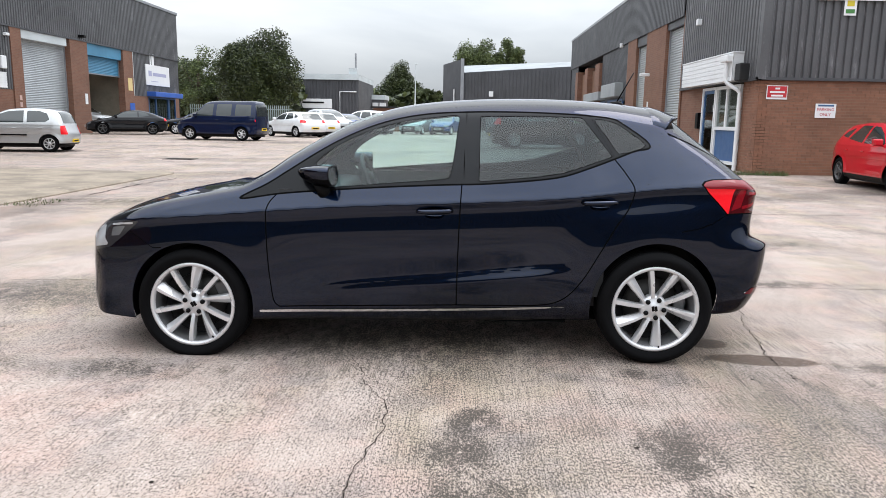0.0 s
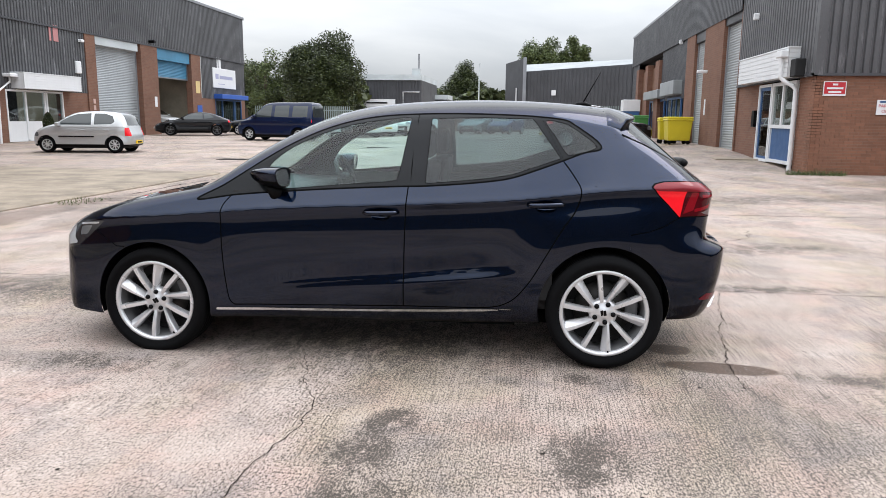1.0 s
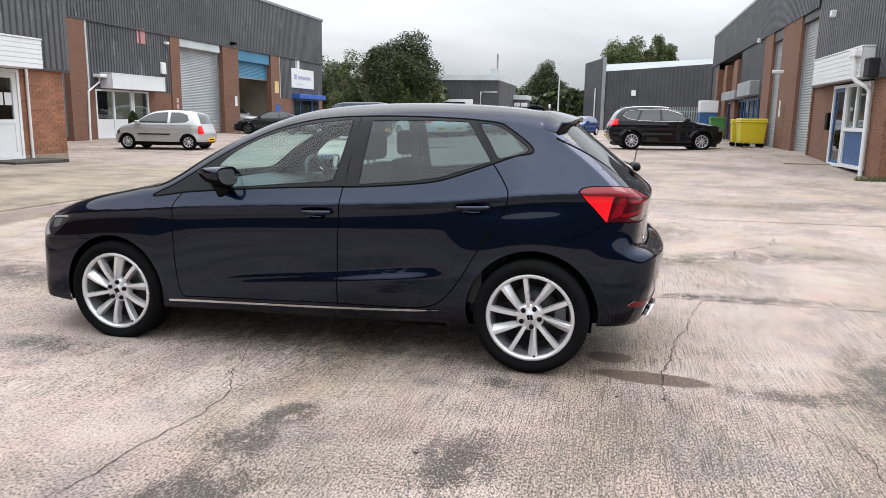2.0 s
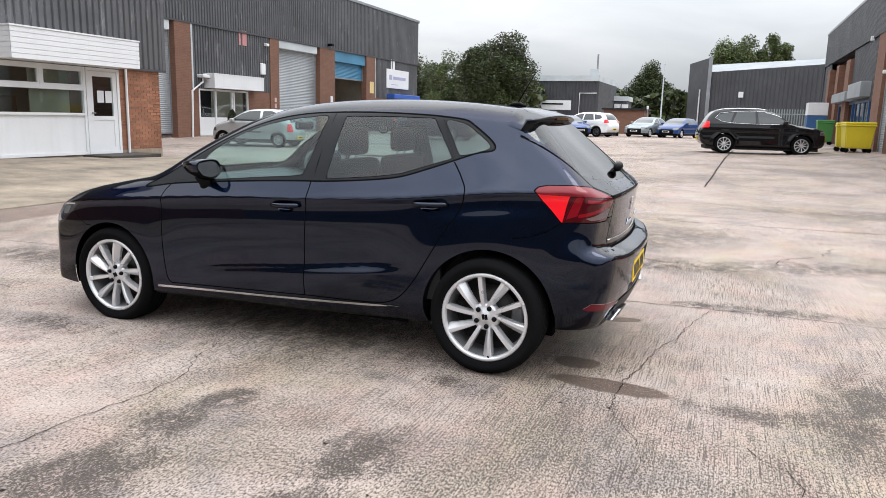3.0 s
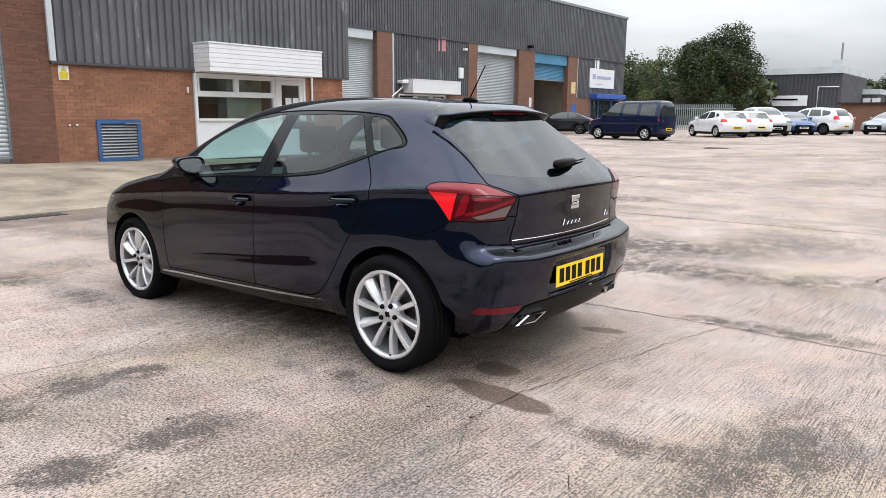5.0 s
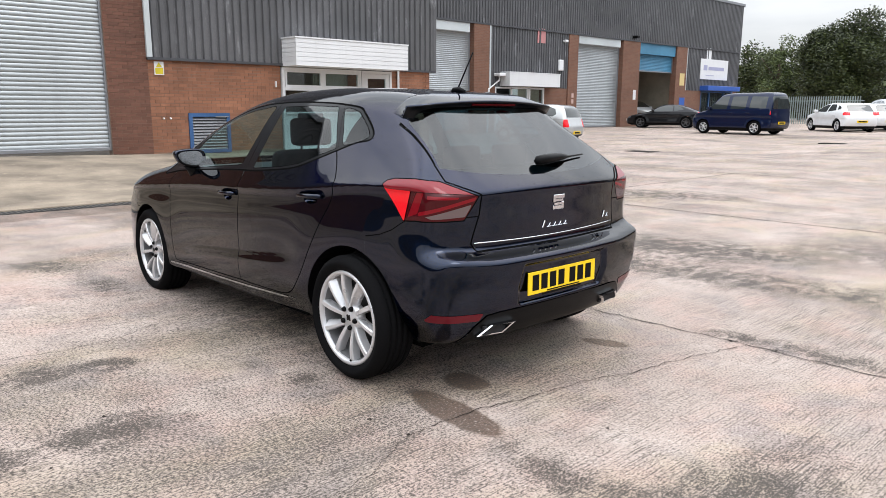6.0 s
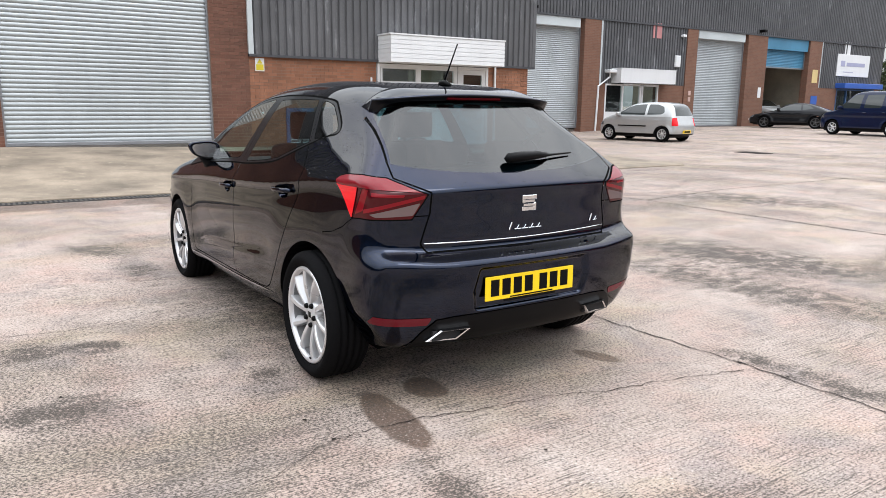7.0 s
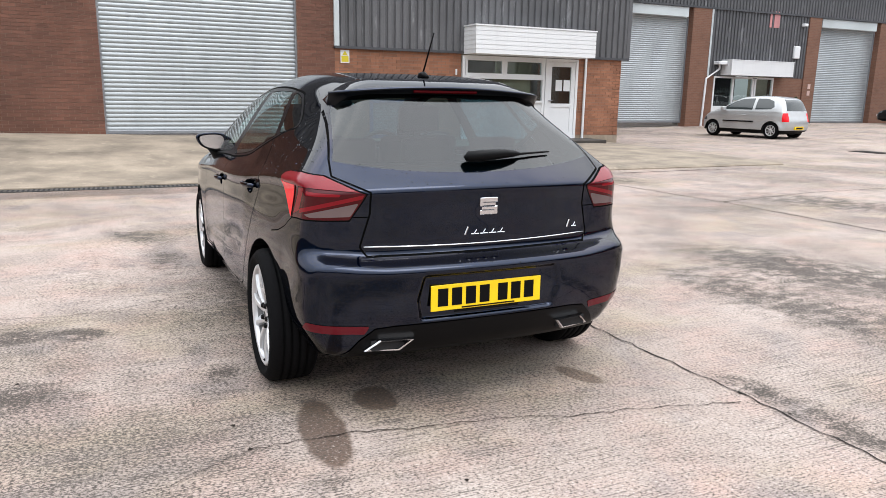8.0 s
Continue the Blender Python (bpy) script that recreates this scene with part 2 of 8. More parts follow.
M_CRACK = stuff_mat("crack_dirt", (0.026, 0.022, 0.019), 0.95, var=0.3, spec=0.06)
M_BRICK = stuff_mat("red_brick", (0.222, 0.103, 0.062), 0.85, var=0.25, big=0.9, fine=60, bump=0.4, island=0.17)
M_BRICK_NEAR = stuff_mat("orange_red_brick", (0.292, 0.128, 0.072), 0.85, var=0.28, big=0.9, fine=60, bump=0.4, island=0.22, pale=0.16)
M_BRICK_ONE = stuff_mat("orange_red_brick_single", (0.292, 0.128, 0.072), 0.85, var=0.28, big=0.9, fine=60, bump=0.4, rand=0.22, pale=0.16)
M_BRICK_DARK = stuff_mat("dark_red_brick", (0.152, 0.066, 0.043), 0.85, var=0.35, big=0.7, fine=60, bump=0.4, island=0.20, pale=0.14)
M_BRICK_DARK_ONE = stuff_mat("dark_red_brick_single", (0.152, 0.066, 0.043), 0.85, var=0.35, big=0.7, fine=60, bump=0.4, rand=0.20, pale=0.14)
M_MORTAR = stuff_mat("mortar", (0.245, 0.168, 0.126), 0.9, var=0.25, bump=0.3)
M_BRICK_FAR = brick_paint("brickwork", (0.185, 0.086, 0.053), (0.150, 0.069, 0.044), (0.17, 0.11, 0.08))
M_CLAD = stuff_mat("grey_cladding", (0.0817, 0.0824, 0.0876), 0.45, var=0.3, big=0.5, fine=25, bump=0.05, streak=0.35, pale=0.75)
M_CLAD_NEAR = stuff_mat("worn_grey_cladding", (0.100, 0.100, 0.105), 0.42, var=0.32, big=0.6, fine=25, bump=0.05, streak=0.4, pale=0.7)
M_CLAD_DARK = stuff_mat("dark_grey_cladding", (0.0527, 0.0541, 0.0604), 0.45, var=0.25, big=0.4, bump=0.05, streak=0.2, pale=0.25)
M_SHUTTER = stuff_mat("galvanised_shutter", (0.38, 0.4066, 0.418), 0.38, metal=0.35, var=0.16, big=0.5, fine=30, bump=0.04, streak=0.18)
M_BLUE_SHUT = stuff_mat("blue_shutter", (0.0612, 0.2176, 0.3536), 0.45, var=0.2, big=0.6, streak=0.2)
M_WHITE = stuff_mat("white_upvc", (0.7276, 0.736, 0.7445), 0.35, var=0.05, big=0.7, fine=20, bump=0.0, streak=0.12)
M_BLUE_PAINT = stuff_mat("blue_paint", (0.035, 0.10, 0.24), 0.4, var=0.2, big=1.5)
M_BLUE_SIGN = stuff_mat("blue_sign", (0.03, 0.10, 0.40), 0.4, var=0.1)
M_DARK = stuff_mat("dark_void", (0.012, 0.012, 0.013), 0.8, var=0.3)
M_ROOMWALL = stuff_mat("office_wall", (0.50, 0.44, 0.34), 0.8, var=0.3)
M_STEEL = stuff_mat("flashing", (0.30, 0.31, 0.33), 0.4, metal=0.6, var=0.2)
M_LIGHTROOF = stuff_mat("light_metal_roof", (0.50, 0.54, 0.55), 0.45, var=0.15, big=0.4)
M_DARKPANE = stuff_mat("dark_pane", (0.012, 0.014, 0.016), 0.08, var=0.2, bump=0)
M_GREYROOF = stuff_mat("grey_metal_roof", (0.27, 0.29, 0.30), 0.55, var=0.2, big=0.4, streak=0.2)
M_YELLOW = stuff_mat("yellow_plastic", (0.62, 0.50, 0.02), 0.45, var=0.15)
M_GREENBIN = stuff_mat("green_plastic", (0.06, 0.22, 0.05), 0.45, var=0.15)
M_RED = stuff_mat("red_sign", (0.45, 0.02, 0.03), 0.4, var=0.1)
M_PINK = stuff_mat("faded_red_paint", (0.50, 0.22, 0.22), 0.5, var=0.2)
M_BLACK = stuff_mat("black_plastic", (0.0035, 0.0035, 0.004), 0.40, var=0.3, fine=120, bump=0.1, spec=0.10)
M_WOOD = stuff_mat("brown_timber", (0.16, 0.08, 0.045), 0.7, var=0.3)
M_GALV_FENCE = stuff_mat("fence_steel", (0.30, 0.36, 0.35), 0.5, metal=0.3, var=0.2)
M_PANE = glass_mat("window_glass", (0.72, 0.78, 0.77), ior=1.6)
M_BARK = stuff_mat("bark", (0.10, 0.075, 0.055), 0.9, var=0.35, bump=0.6)
# ---- mesh helpers ----
def part(name, bm, material, parent=None, label="", smooth_shade=False):
    """Links a bmesh as ONE mesh object under a thing or a part."""
    me = bpy.data.meshes.new(name)
    bm.normal_update()
    bm.to_mesh(me)
    bm.free()
    for mt in (material if isinstance(material, (list, tuple)) else [material]):
        me.materials.append(mt)
    if smooth_shade:
        me.polygons.foreach_set("use_smooth", [True] * len(me.polygons))
    ob = new(name, me)
    if parent is not None:
        ob.parent = parent
    if label:
        ob["label"] = label
    return ob


def thing(name, at, label, category, group="", kind="", rz=0.0):
    e = new(name)
    e.empty_display_size = 0.2
    e.matrix_basis = pose(at[0], at[1], at[2], 0, 0, rz)
    return tagged(e, label, category, group, kind)


def cube(bm, x0, x1, y0, y1, z0, z1, mi=0):
    v = [bm.verts.new((x, y, z)) for z in (z0, z1) for y in (y0, y1) for x in (x0, x1)]
    for q in ((0, 2, 3, 1), (4, 5, 7, 6), (0, 1, 5, 4), (2, 6, 7, 3), (0, 4, 6, 2), (1, 3, 7, 5)):
        bm.faces.new([v[i] for i in q]).material_index = mi
    return v


def box(x0, x1, y0, y1, z0, z1, bevel=0.0, seg=1):
    bm = bmesh.new()
    cube(bm, min(x0, x1), max(x0, x1), min(y0, y1), max(y0, y1), min(z0, z1), max(z0, z1))
    if bevel:
        bmesh.ops.bevel(bm, geom=bm.edges[:], offset=bevel, segments=seg, affect="EDGES", profile=0.6)
    return bm


def tube(path, r, seg=10, closed=False):
    """A round pipe along a path of points."""
    bm = bmesh.new()
    pts = [Vector(p) for p in path]
    rings = []
    for i, p in enumerate(pts):
        a = pts[i - 1] if i else (pts[-1] if closed else p)
        b = pts[(i + 1) % len(pts)] if (i + 1 < len(pts) or closed) else p
        d = (b - a).normalized()
        up = Vector((0, 0, 1)) if abs(d.z) < 0.9 else Vector((1, 0, 0))
        s = d.cross(up).normalized()
        t = s.cross(d).normalized()
        rr = r[i] if isinstance(r, (list, tuple)) else r
        rings.append([bm.verts.new(p + (s * math.cos(k * math.tau / seg) + t * math.sin(k * math.tau / seg)) * rr) for k in range(seg)])
    for i in range(len(rings) - (0 if closed else 1)):
        a, b = rings[i], rings[(i + 1) % len(rings)]
        for k in range(seg):
            bm.faces.new((a[k], a[(k + 1) % seg], b[(k + 1) % seg], b[k]))
    if not closed:
        bm.faces.new(rings[0][::-1])
        bm.faces.new(rings[-1])
    return bm


def revolve(profile, seg=48, axis="Y"):
    """A turned solid: profile of (radius, height) turned about the axis through 0."""
    bm = bmesh.new()
    rings = []
    for r, h in profile:
        ring = []
        for k in range(seg):
            a = k * math.tau / seg
            c, s = r * math.cos(a), r * math.sin(a)
            ring.append(bm.verts.new((c, h, s) if axis == "Y" else (c, s, h)))
        rings.append(ring)
    for a, b in zip(rings, rings[1:]):
        for k in range(seg):
            q = (a[k], b[k], b[(k + 1) % seg], a[(k + 1) % seg])
            bm.faces.new(q)
    return bm


def sheet(a, b, z0, z1, pitch, depth, out, flat=0.55, horizontal=False):
    """Profiled steel sheet between plan points a and b, from z0 to z1: trapezoid ribs that stand proud of the wall on the side out."""
    a, b, out = Vector((*a, 0)), Vector((*b, 0)), Vector((*out, 0)).normalized()
    bm = bmesh.new()
    along = b - a
    span = (z1 - z0) if horizontal else along.length
    n = max(1, round(span / pitch))
    prof = []
    for i in range(n):
        u = i / n
        e = 1 / n
        prof += [(u, 0.0), (u + e * (1 - flat) * 0.5, 0.0), (u + e * (1 - flat) * 0.75, depth), (u + e * (1 - (1 - flat) * 0.25), depth)]
    prof.append((1.0, 0.0))
    rows = []
    for u, d in prof:
        if horizontal:
            z = z0 + u * span
            rows.append((bm.verts.new((*(a + out * d).xy, z)), bm.verts.new((*(b + out * d).xy, z))))
        else:
            p = a + along * u + out * d
            rows.append((bm.verts.new((p.x, p.y, z0)), bm.verts.new((p.x, p.y, z1))))
    for p, q in zip(rows, rows[1:]):
        bm.faces.new((p[0], q[0], q[1], p[1]))
    bm.normal_update()
    bm.faces.ensure_lookup_table()
    f = bm.faces[0]
    if f.normal.dot(out) < 0:
        bmesh.ops.reverse_faces(bm, faces=bm.faces[:])
    return bm


def lift(x, y):
    """Height of the yard's ground: level round the car, gently rising towards the buildings."""
    a = 18 - 8 * smooth(-8, 2, x)
    z = 0.24 * smooth(a, a + 13, y)
    z += (0.30 - 0.022 * max(-4.0, min(12.0, y))) * smooth(-6.5, -12.6, x) * (1 - smooth(11, 13, y))
    z += 0.18 * smooth(3.8, 7.3, x) * smooth(16, 24, y)
    # a shallow dip under the car's front wheels
    z -= 0.036 * math.exp(-((x + 1.3) ** 2 + y * y) / 1.2)
    return z


def letters(body, size):
    """A bmesh of a word in the built-in font, centred, lying in the xy plane."""
    cu = bpy.data.curves.new("word", "FONT")
    cu.body, cu.size, cu.align_x, cu.extrude = body, size, "CENTER", 0.001
    tmp = bpy.data.objects.new("word", cu)
    me = bpy.data.meshes.new_from_object(tmp)
    bm = bmesh.new()
    bm.from_mesh(me)
    bpy.data.objects.remove(tmp)
    bpy.data.meshes.remove(me)
    bpy.data.curves.remove(cu)
    return bm

# ---- ground ----
def ground_sheet():
    bm = bmesh.new()
    xs = [-2500, -900, -300, -120, -60] + [-40 + i for i in range(0, 36)] + [-4.5 + i * 0.5 for i in range(0, 19)] + [5 + i for i in range(0, 36)] + [60, 120, 300, 900, 2500]
    ys = [-2500, -900, -300, -120, -50, -25] + [-14 + i for i in range(0, 10)] + [-4.5 + i * 0.5 for i in range(0, 19)] + [5 + i for i in range(0, 56)] + [70, 85, 110, 160, 300, 900, 2500]
    grid = [[bm.verts.new((x, y, lift(x, y))) for x in xs] for y in ys]
    for r, s in zip(grid, grid[1:]):
        for i in range(len(xs) - 1):
            bm.faces.new((r[i], r[i + 1], s[i + 1], s[i]))
    return bm


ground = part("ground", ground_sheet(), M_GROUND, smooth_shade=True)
tagged(ground, "worn stained concrete yard with broomed finish and cracks", "ground", kind="structure")

KERB_X = -6.45
def apron_mesh():
    bm = bmesh.new()
    xs = [KERB_X, KERB_X - 0.06, KERB_X - 0.25] + [KERB_X - 0.25 - i * 0.5 for i in range(1, 13)]
    ys = [-16 + i for i in range(0, 28)] + [11.6]
    rows = []
    for y in ys:
        row = [bm.verts.new((KERB_X + 0.01, y, lift(KERB_X, y) - 0.05))]
        for i, x in enumerate(xs):
            row.append(bm.verts.new((x, y, lift(x, y) + (0.02 if i == 0 else 0.05))))
        rows.append(row)
    for r, s in zip(rows, rows[1:]):
        for i in range(len(r) - 1):
            bm.faces.new((r[i], s[i], s[i + 1], r[i + 1]))
    return bm


apron = part("apron", apron_mesh(), M_APRON)
tagged(apron, "pale sandy concrete apron with a low kerb edge", "pavement", kind="structure")


def strip(points, w0, w1, seed, z=0.004, jag=0.02, step=0.06):
    """A thin uneven strip on the ground along the points: a crack or a filled joint."""
    rng = random.Random(seed)
    bm = bmesh.new()
    dense = []
    for (ax, ay), (bx, by) in zip(points, points[1:]):
        n = max(1, int(math.hypot(bx - ax, by - ay) / step))
        dense += [(ax + (bx - ax) * i / n, ay + (by - ay) * i / n) for i in range(n)]
    dense.append(points[-1])
    prev = None
    for i, (x, y) in enumerate(dense):
        a, b = dense[max(0, i - 1)], dense[min(len(dense) - 1, i + 1)]
        d = Vector((b[0] - a[0], b[1] - a[1])).normalized()
        nrm = Vector((-d.y, d.x))
        o = nrm * rng.uniform(-jag, jag)
        w = rng.uniform(w0, w1) * 0.5
        p, q = (x + o.x + nrm.x * w, y + o.y + nrm.y * w), (x + o.x - nrm.x * w, y + o.y - nrm.y * w)
        cur = (bm.verts.new((*p, lift(*p) + z)), bm.verts.new((*q, lift(*q) + z)))
        if prev:
            bm.faces.new((prev[0], prev[1], cur[1], cur[0]))
        prev = cur
    bmesh.ops.recalc_face_normals(bm, faces=bm.faces[:])
    bm.faces.ensure_lookup_table()
    if bm.faces and bm.faces[0].normal.z < 0:
        bmesh.ops.reverse_faces(bm, faces=bm.faces[:])
    return bm


def brick_wall(name, a, b, z0, z1, out, parent, single=0, thick=0.25, holes=(), mats=()):
    """Brickwork from plan point a to b: mortar backing and running-bond bricks that stand 6 mm proud.
    single: how many of the bricks are objects of their own. holes: (u0, u1, z0, z1) openings."""
    joined_mat, single_mat = mats or (M_BRICK, M_BRICK_ONE)
    a, b, out = Vector(a), Vector(b), Vector(out).normalized()
    ln = (b - a).length
    d = (b - a) / ln
    us = sorted({0.0, ln, *[h[0] for h in holes], *[h[1] for h in holes]})
    zs = sorted({z0, z1, *[h[2] for h in holes], *[h[3] for h in holes]})
    us, zs = [u for u in us if 0 <= u <= ln], [z for z in zs if z0 <= z <= z1]
    bm = bmesh.new()

    def slab(bm, u0, u1, za, zb, o0, o1):
        v = []
        for z in (za, zb):
            for o in (o0, o1):
                for u in (u0, u1):
                    p = a + d * u + out * o
                    v.append(bm.verts.new((p.x, p.y, z)))
        for q in ((0, 2, 3, 1), (4, 5, 7, 6), (0, 1, 5, 4), (2, 6, 7, 3), (0, 4, 6, 2), (1, 3, 7, 5)):
            bm.faces.new([v[i] for i in q])

    def is_hole(u, z):
        return any(h[0] < u < h[1] and h[2] < z < h[3] for h in holes)

    for u0, u1 in zip(us, us[1:]):
        for za, zb in zip(zs, zs[1:]):
            if not is_hole((u0 + u1) / 2, (za + zb) / 2):
                slab(bm, u0, u1, za, zb, -thick, 0)
    bmesh.ops.remove_doubles(bm, verts=bm.verts[:], dist=0.0001)
    bmesh.ops.recalc_face_normals(bm, faces=bm.faces[:])
    wall = part(name, bm, M_MORTAR, parent)
    rows = int((z1 - z0) / 0.075)
    verts, faces = [], []
    flip = (Vector((d.x, d.y, 0)).cross(Vector((0, 0, 1)))).dot(Vector((out.x, out.y, 0)))
    for r in range(rows):
        za = z0 + r * 0.075 + 0.005
        zb = za + 0.065
        u = -0.1125 if r % 2 else 0.0
        while u < ln:
            u0, u1 = max(0.0, u + 0.005), min(ln, u + 0.22)
            u += 0.225
            lo, hi = za, zb
            for h in holes:
                if u1 <= h[0] or u0 >= h[1] or hi <= h[2] or lo >= h[3]:
                    continue
                if lo < h[2] and hi - h[2] < 0.04:
                    hi = h[2]
                elif hi > h[3] and h[3] - lo < 0.04:
                    lo = h[3]
                elif u0 < h[0]:
                    u1 = h[0] - 0.003
                elif u1 > h[1]:
                    u0 = h[1] + 0.003
                else:
                    u1 = u0
            if u1 - u0 < 0.03 or hi - lo < 0.012:
                continue
            o1 = 0.006 + random.uniform(-0.0015, 0.0025)
            k = len(verts)
            for z, o, uu in ((lo, 0, u0), (lo, 0, u1), (hi, 0, u1), (hi, 0, u0), (lo, o1, u0), (lo, o1, u1), (hi, o1, u1), (hi, o1, u0)):
                p = a + d * uu + out * o
                verts.append((p.x, p.y, z))
            fs = [(4, 5, 6, 7), (0, 1, 5, 4), (1, 2, 6, 5), (2, 3, 7, 6), (3, 0, 4, 7)]
            faces += [tuple(k + i for i in (f if flip > 0 else f[::-1])) for f in fs]
    me = bpy.data.meshes.new("brickwork")
    n_single = min(single, len(faces) // 5)
    cut = n_single * 5
    start = (len(faces) - cut) // 2 // 5 * 5
    keep = faces[:start] + faces[start + cut:]
    used = sorted({i for f in keep for i in f})
    idx = {v: i for i, v in enumerate(used)}
    me.from_pydata([verts[i] for i in used], [], [tuple(idx[i] for i in f) for f in keep])
    me.materials.append(joined_mat)
    ob = new("brickwork", me)
    ob.parent = wall
    ob["kind"] = "stuff"
    ob["label"] = "red-brown bricks laid in running bond"
    for k in range(n_single):
        fs = faces[start + k * 5:start + k * 5 + 5]
        used = sorted({i for f in fs for i in f})
        idx = {v: i for i, v in enumerate(used)}
        bme = bpy.data.meshes.new("brick")
        bme.from_pydata([verts[i] for i in used], [], [tuple(idx[i] for i in f) for f in fs])
        bme.materials.append(single_mat)
        bo = new("brick", bme)
        bo.parent = wall
    return wall


def shutter(name, x, y0, y1, z0, z1, out, parent, material, pitch=0.085, label="", depth=0.02):
    """Roller shutter in a wall that runs along y: ribbed curtain, side guides and bottom rail."""
    bm = bmesh.new()
    n = max(1, round((z1 - z0 - 0.07) / pitch))
    rows = []
    for i in range(n):
        za = z0 + 0.07 + (z1 - z0 - 0.07) * i / n
        h = (z1 - z0 - 0.07) / n
        for f, d in ((0.0, 0.0), (0.10, 0.55), (0.30, 0.95), (0.50, 1.0), (0.72, 0.72), (0.90, 0.30)):
            rows.append([bm.verts.new((x + out * depth * d, yy, za + h * f)) for yy in (y0, y1)])
    for p, q in zip(rows, rows[1:]):
        bm.faces.new((p[0], p[1], q[1], q[0]) if out > 0 else (p[1], p[0], q[0], q[1]))
    cur = part(name, bm, material, parent, label)
    part("bottom_rail", box(x, x + out * 0.05, y0, y1, z0, z0 + 0.08, 0.008), M_STEEL, cur)
    for yy in (y0, y1):
        part("guide_rail", box(x - out * 0.02, x + out * 0.07, yy - 0.04, yy + 0.04, z0, z1, 0.006), M_STEEL, cur)
    return cur


def shiplap(name, x0, x1, y0, y1, z0, z1, out, parent, boards=6, label=""):
    """Boxed canopy in white shiplap boards on a wall along y; it stands out from x0 to x1."""
    body = part(name, box(x0, x1 - out * 0.012, y0 + 0.012, y1 - 0.012, z0, z1), M_WHITE, parent, label)
    h = (z1 - z0) / boards
    for k in range(boards):
        za, zb = z0 + k * h, z0 + (k + 1) * h
        bm = bmesh.new()
        xa, xb = x1 - out * 0.01, x1 + out * 0.004
        ring = lambda xs, ys: [bm.verts.new((xs[i], ys[i], z)) for i, z in enumerate((za, zb - 0.006, zb, za))]
        cube(bm, *sorted((xa, xb)), y0, y1, za, zb - 0.012)
        part("board", bm, M_WHITE, body)
    for yy, s in ((y0, -1), (y1, 1)):
        for k in range(boards):
            za, zb = z0 + k * h, z0 + (k + 1) * h
            bm = bmesh.new()
            cube(bm, *sorted((x0, x1)), *sorted((yy, yy - s * 0.011)), za, zb - 0.012)
            part("board", bm, M_WHITE, body)
    part("capping", box(x0, x1 + out * 0.02, y0 - 0.02, y1 + 0.02, z1, z1 + 0.035), M_WHITE, body)
    return body


def frame_rect(x, y0, y1, z0, z1, w, d, out):
    """A rectangular frame of section w by d in a wall along y."""
    bm = bmesh.new()
    xa, xb = sorted((x, x + out * d))
    cube(bm, xa, xb, y0, y0 + w, z0, z1)
    cube(bm, xa, xb, y1 - w, y1, z0, z1)
    cube(bm, xa, xb, y0 + w, y1 - w, z0, z0 + w)
    cube(bm, xa, xb, y0 + w, y1 - w, z1 - w, z1)
    return bm


def pane(x, y0, y1, z0, z1, parent, out, room=M_DARK):
    p = part("pane", box(x, x + out * 0.012, y0, y1, z0, z1), M_PANE, parent)
    return p


def downpipe(parent, path, r=0.04, label="white downpipe"):
    return part("downpipe", tube(path, r, 12), M_WHITE, parent, label)


# ---- industrial unit on the west side, nearest bay ----
WX = -12.72
unit_a = thing("industrial_unit", (WX, 4.0, 0.1), "brick and grey-clad industrial unit with roller shutter and white office front", "building")
def rel(ob):
    """Keeps parts in world places under a thing that stands at its base."""
    for o in ob.children_recursive:
        if o.parent == ob:
            o.matrix_parent_inverse = ob.matrix_basis.inverted()
    return ob


TOP = 8.9
brick_wall("brick_wall", (WX, -16.0), (WX, -1.6), 0.0, 6.2, (1, 0), unit_a, 0, mats=(M_BRICK_DARK, M_BRICK_DARK_ONE))
brick_wall("brick_pier", (WX, 2.62), (WX, 3.52), 0.0, 6.2, (1, 0), unit_a, 60, mats=(M_BRICK_DARK, M_BRICK_DARK_ONE))
brick_wall("brick_wall", (WX, 3.52), (WX, 12.0), 0.0, 2.42, (1, 0), unit_a, 240, mats=(M_BRICK_NEAR, M_BRICK_ONE),
           holes=((0.87, 1.91, 0.25, 1.2), (3.37, 6.99, -0.1, 2.43)))
part("wall", box(WX - 9.1, WX, 11.98, 11.75, 0, 2.42), M_BRICK_FAR, unit_a)
part("cladding", sheet((WX + 0.02, 3.6), (WX + 0.02, 12.15), 2.44, TOP, 0.2, 0.045, (1, 0)), M_CLAD_NEAR, unit_a, "grey profiled steel cladding, faintly streaked")
part("cladding", sheet((WX + 0.02, 12.16), (WX - 9.1, 12.16), 2.44, TOP, 0.2, 0.045, (0, 1)), M_CLAD_NEAR, unit_a)
part("cladding", sheet((WX + 0.02, -16), (WX + 0.02, 3.52), 6.2, TOP, 0.2, 0.045, (1, 0)), M_CLAD_NEAR, unit_a)
part("corner_trim", box(WX - 0.02, WX + 0.075, 3.5, 3.62, 2.40, 6.2), M_LIGHTROOF, unit_a, "pale blue-grey corner flashing")
part("corner_trim", box(WX - 0.02, WX + 0.075, 12.1, 12.22, 2.40, TOP), M_CLAD_NEAR, unit_a)
part("drip_flashing", box(WX, WX + 0.085, 3.5, 12.2, 2.39, 2.45), M_CLAD_DARK, unit_a)
part("roof", box(WX - 9.0, WX + 0.15, -16, 12.25, TOP, TOP + 0.18), M_STEEL, unit_a)
part("backing", box(WX - 0.25, WX - 0.02, 3.5, 12.0, 2.42, TOP), M_DARK, unit_a)
shutter("roller_shutter", WX - 0.12, -1.6, 2.62, 0.38, 6.2, 1, unit_a, M_SHUTTER, 0.092, "large silver roller shutter, closed")
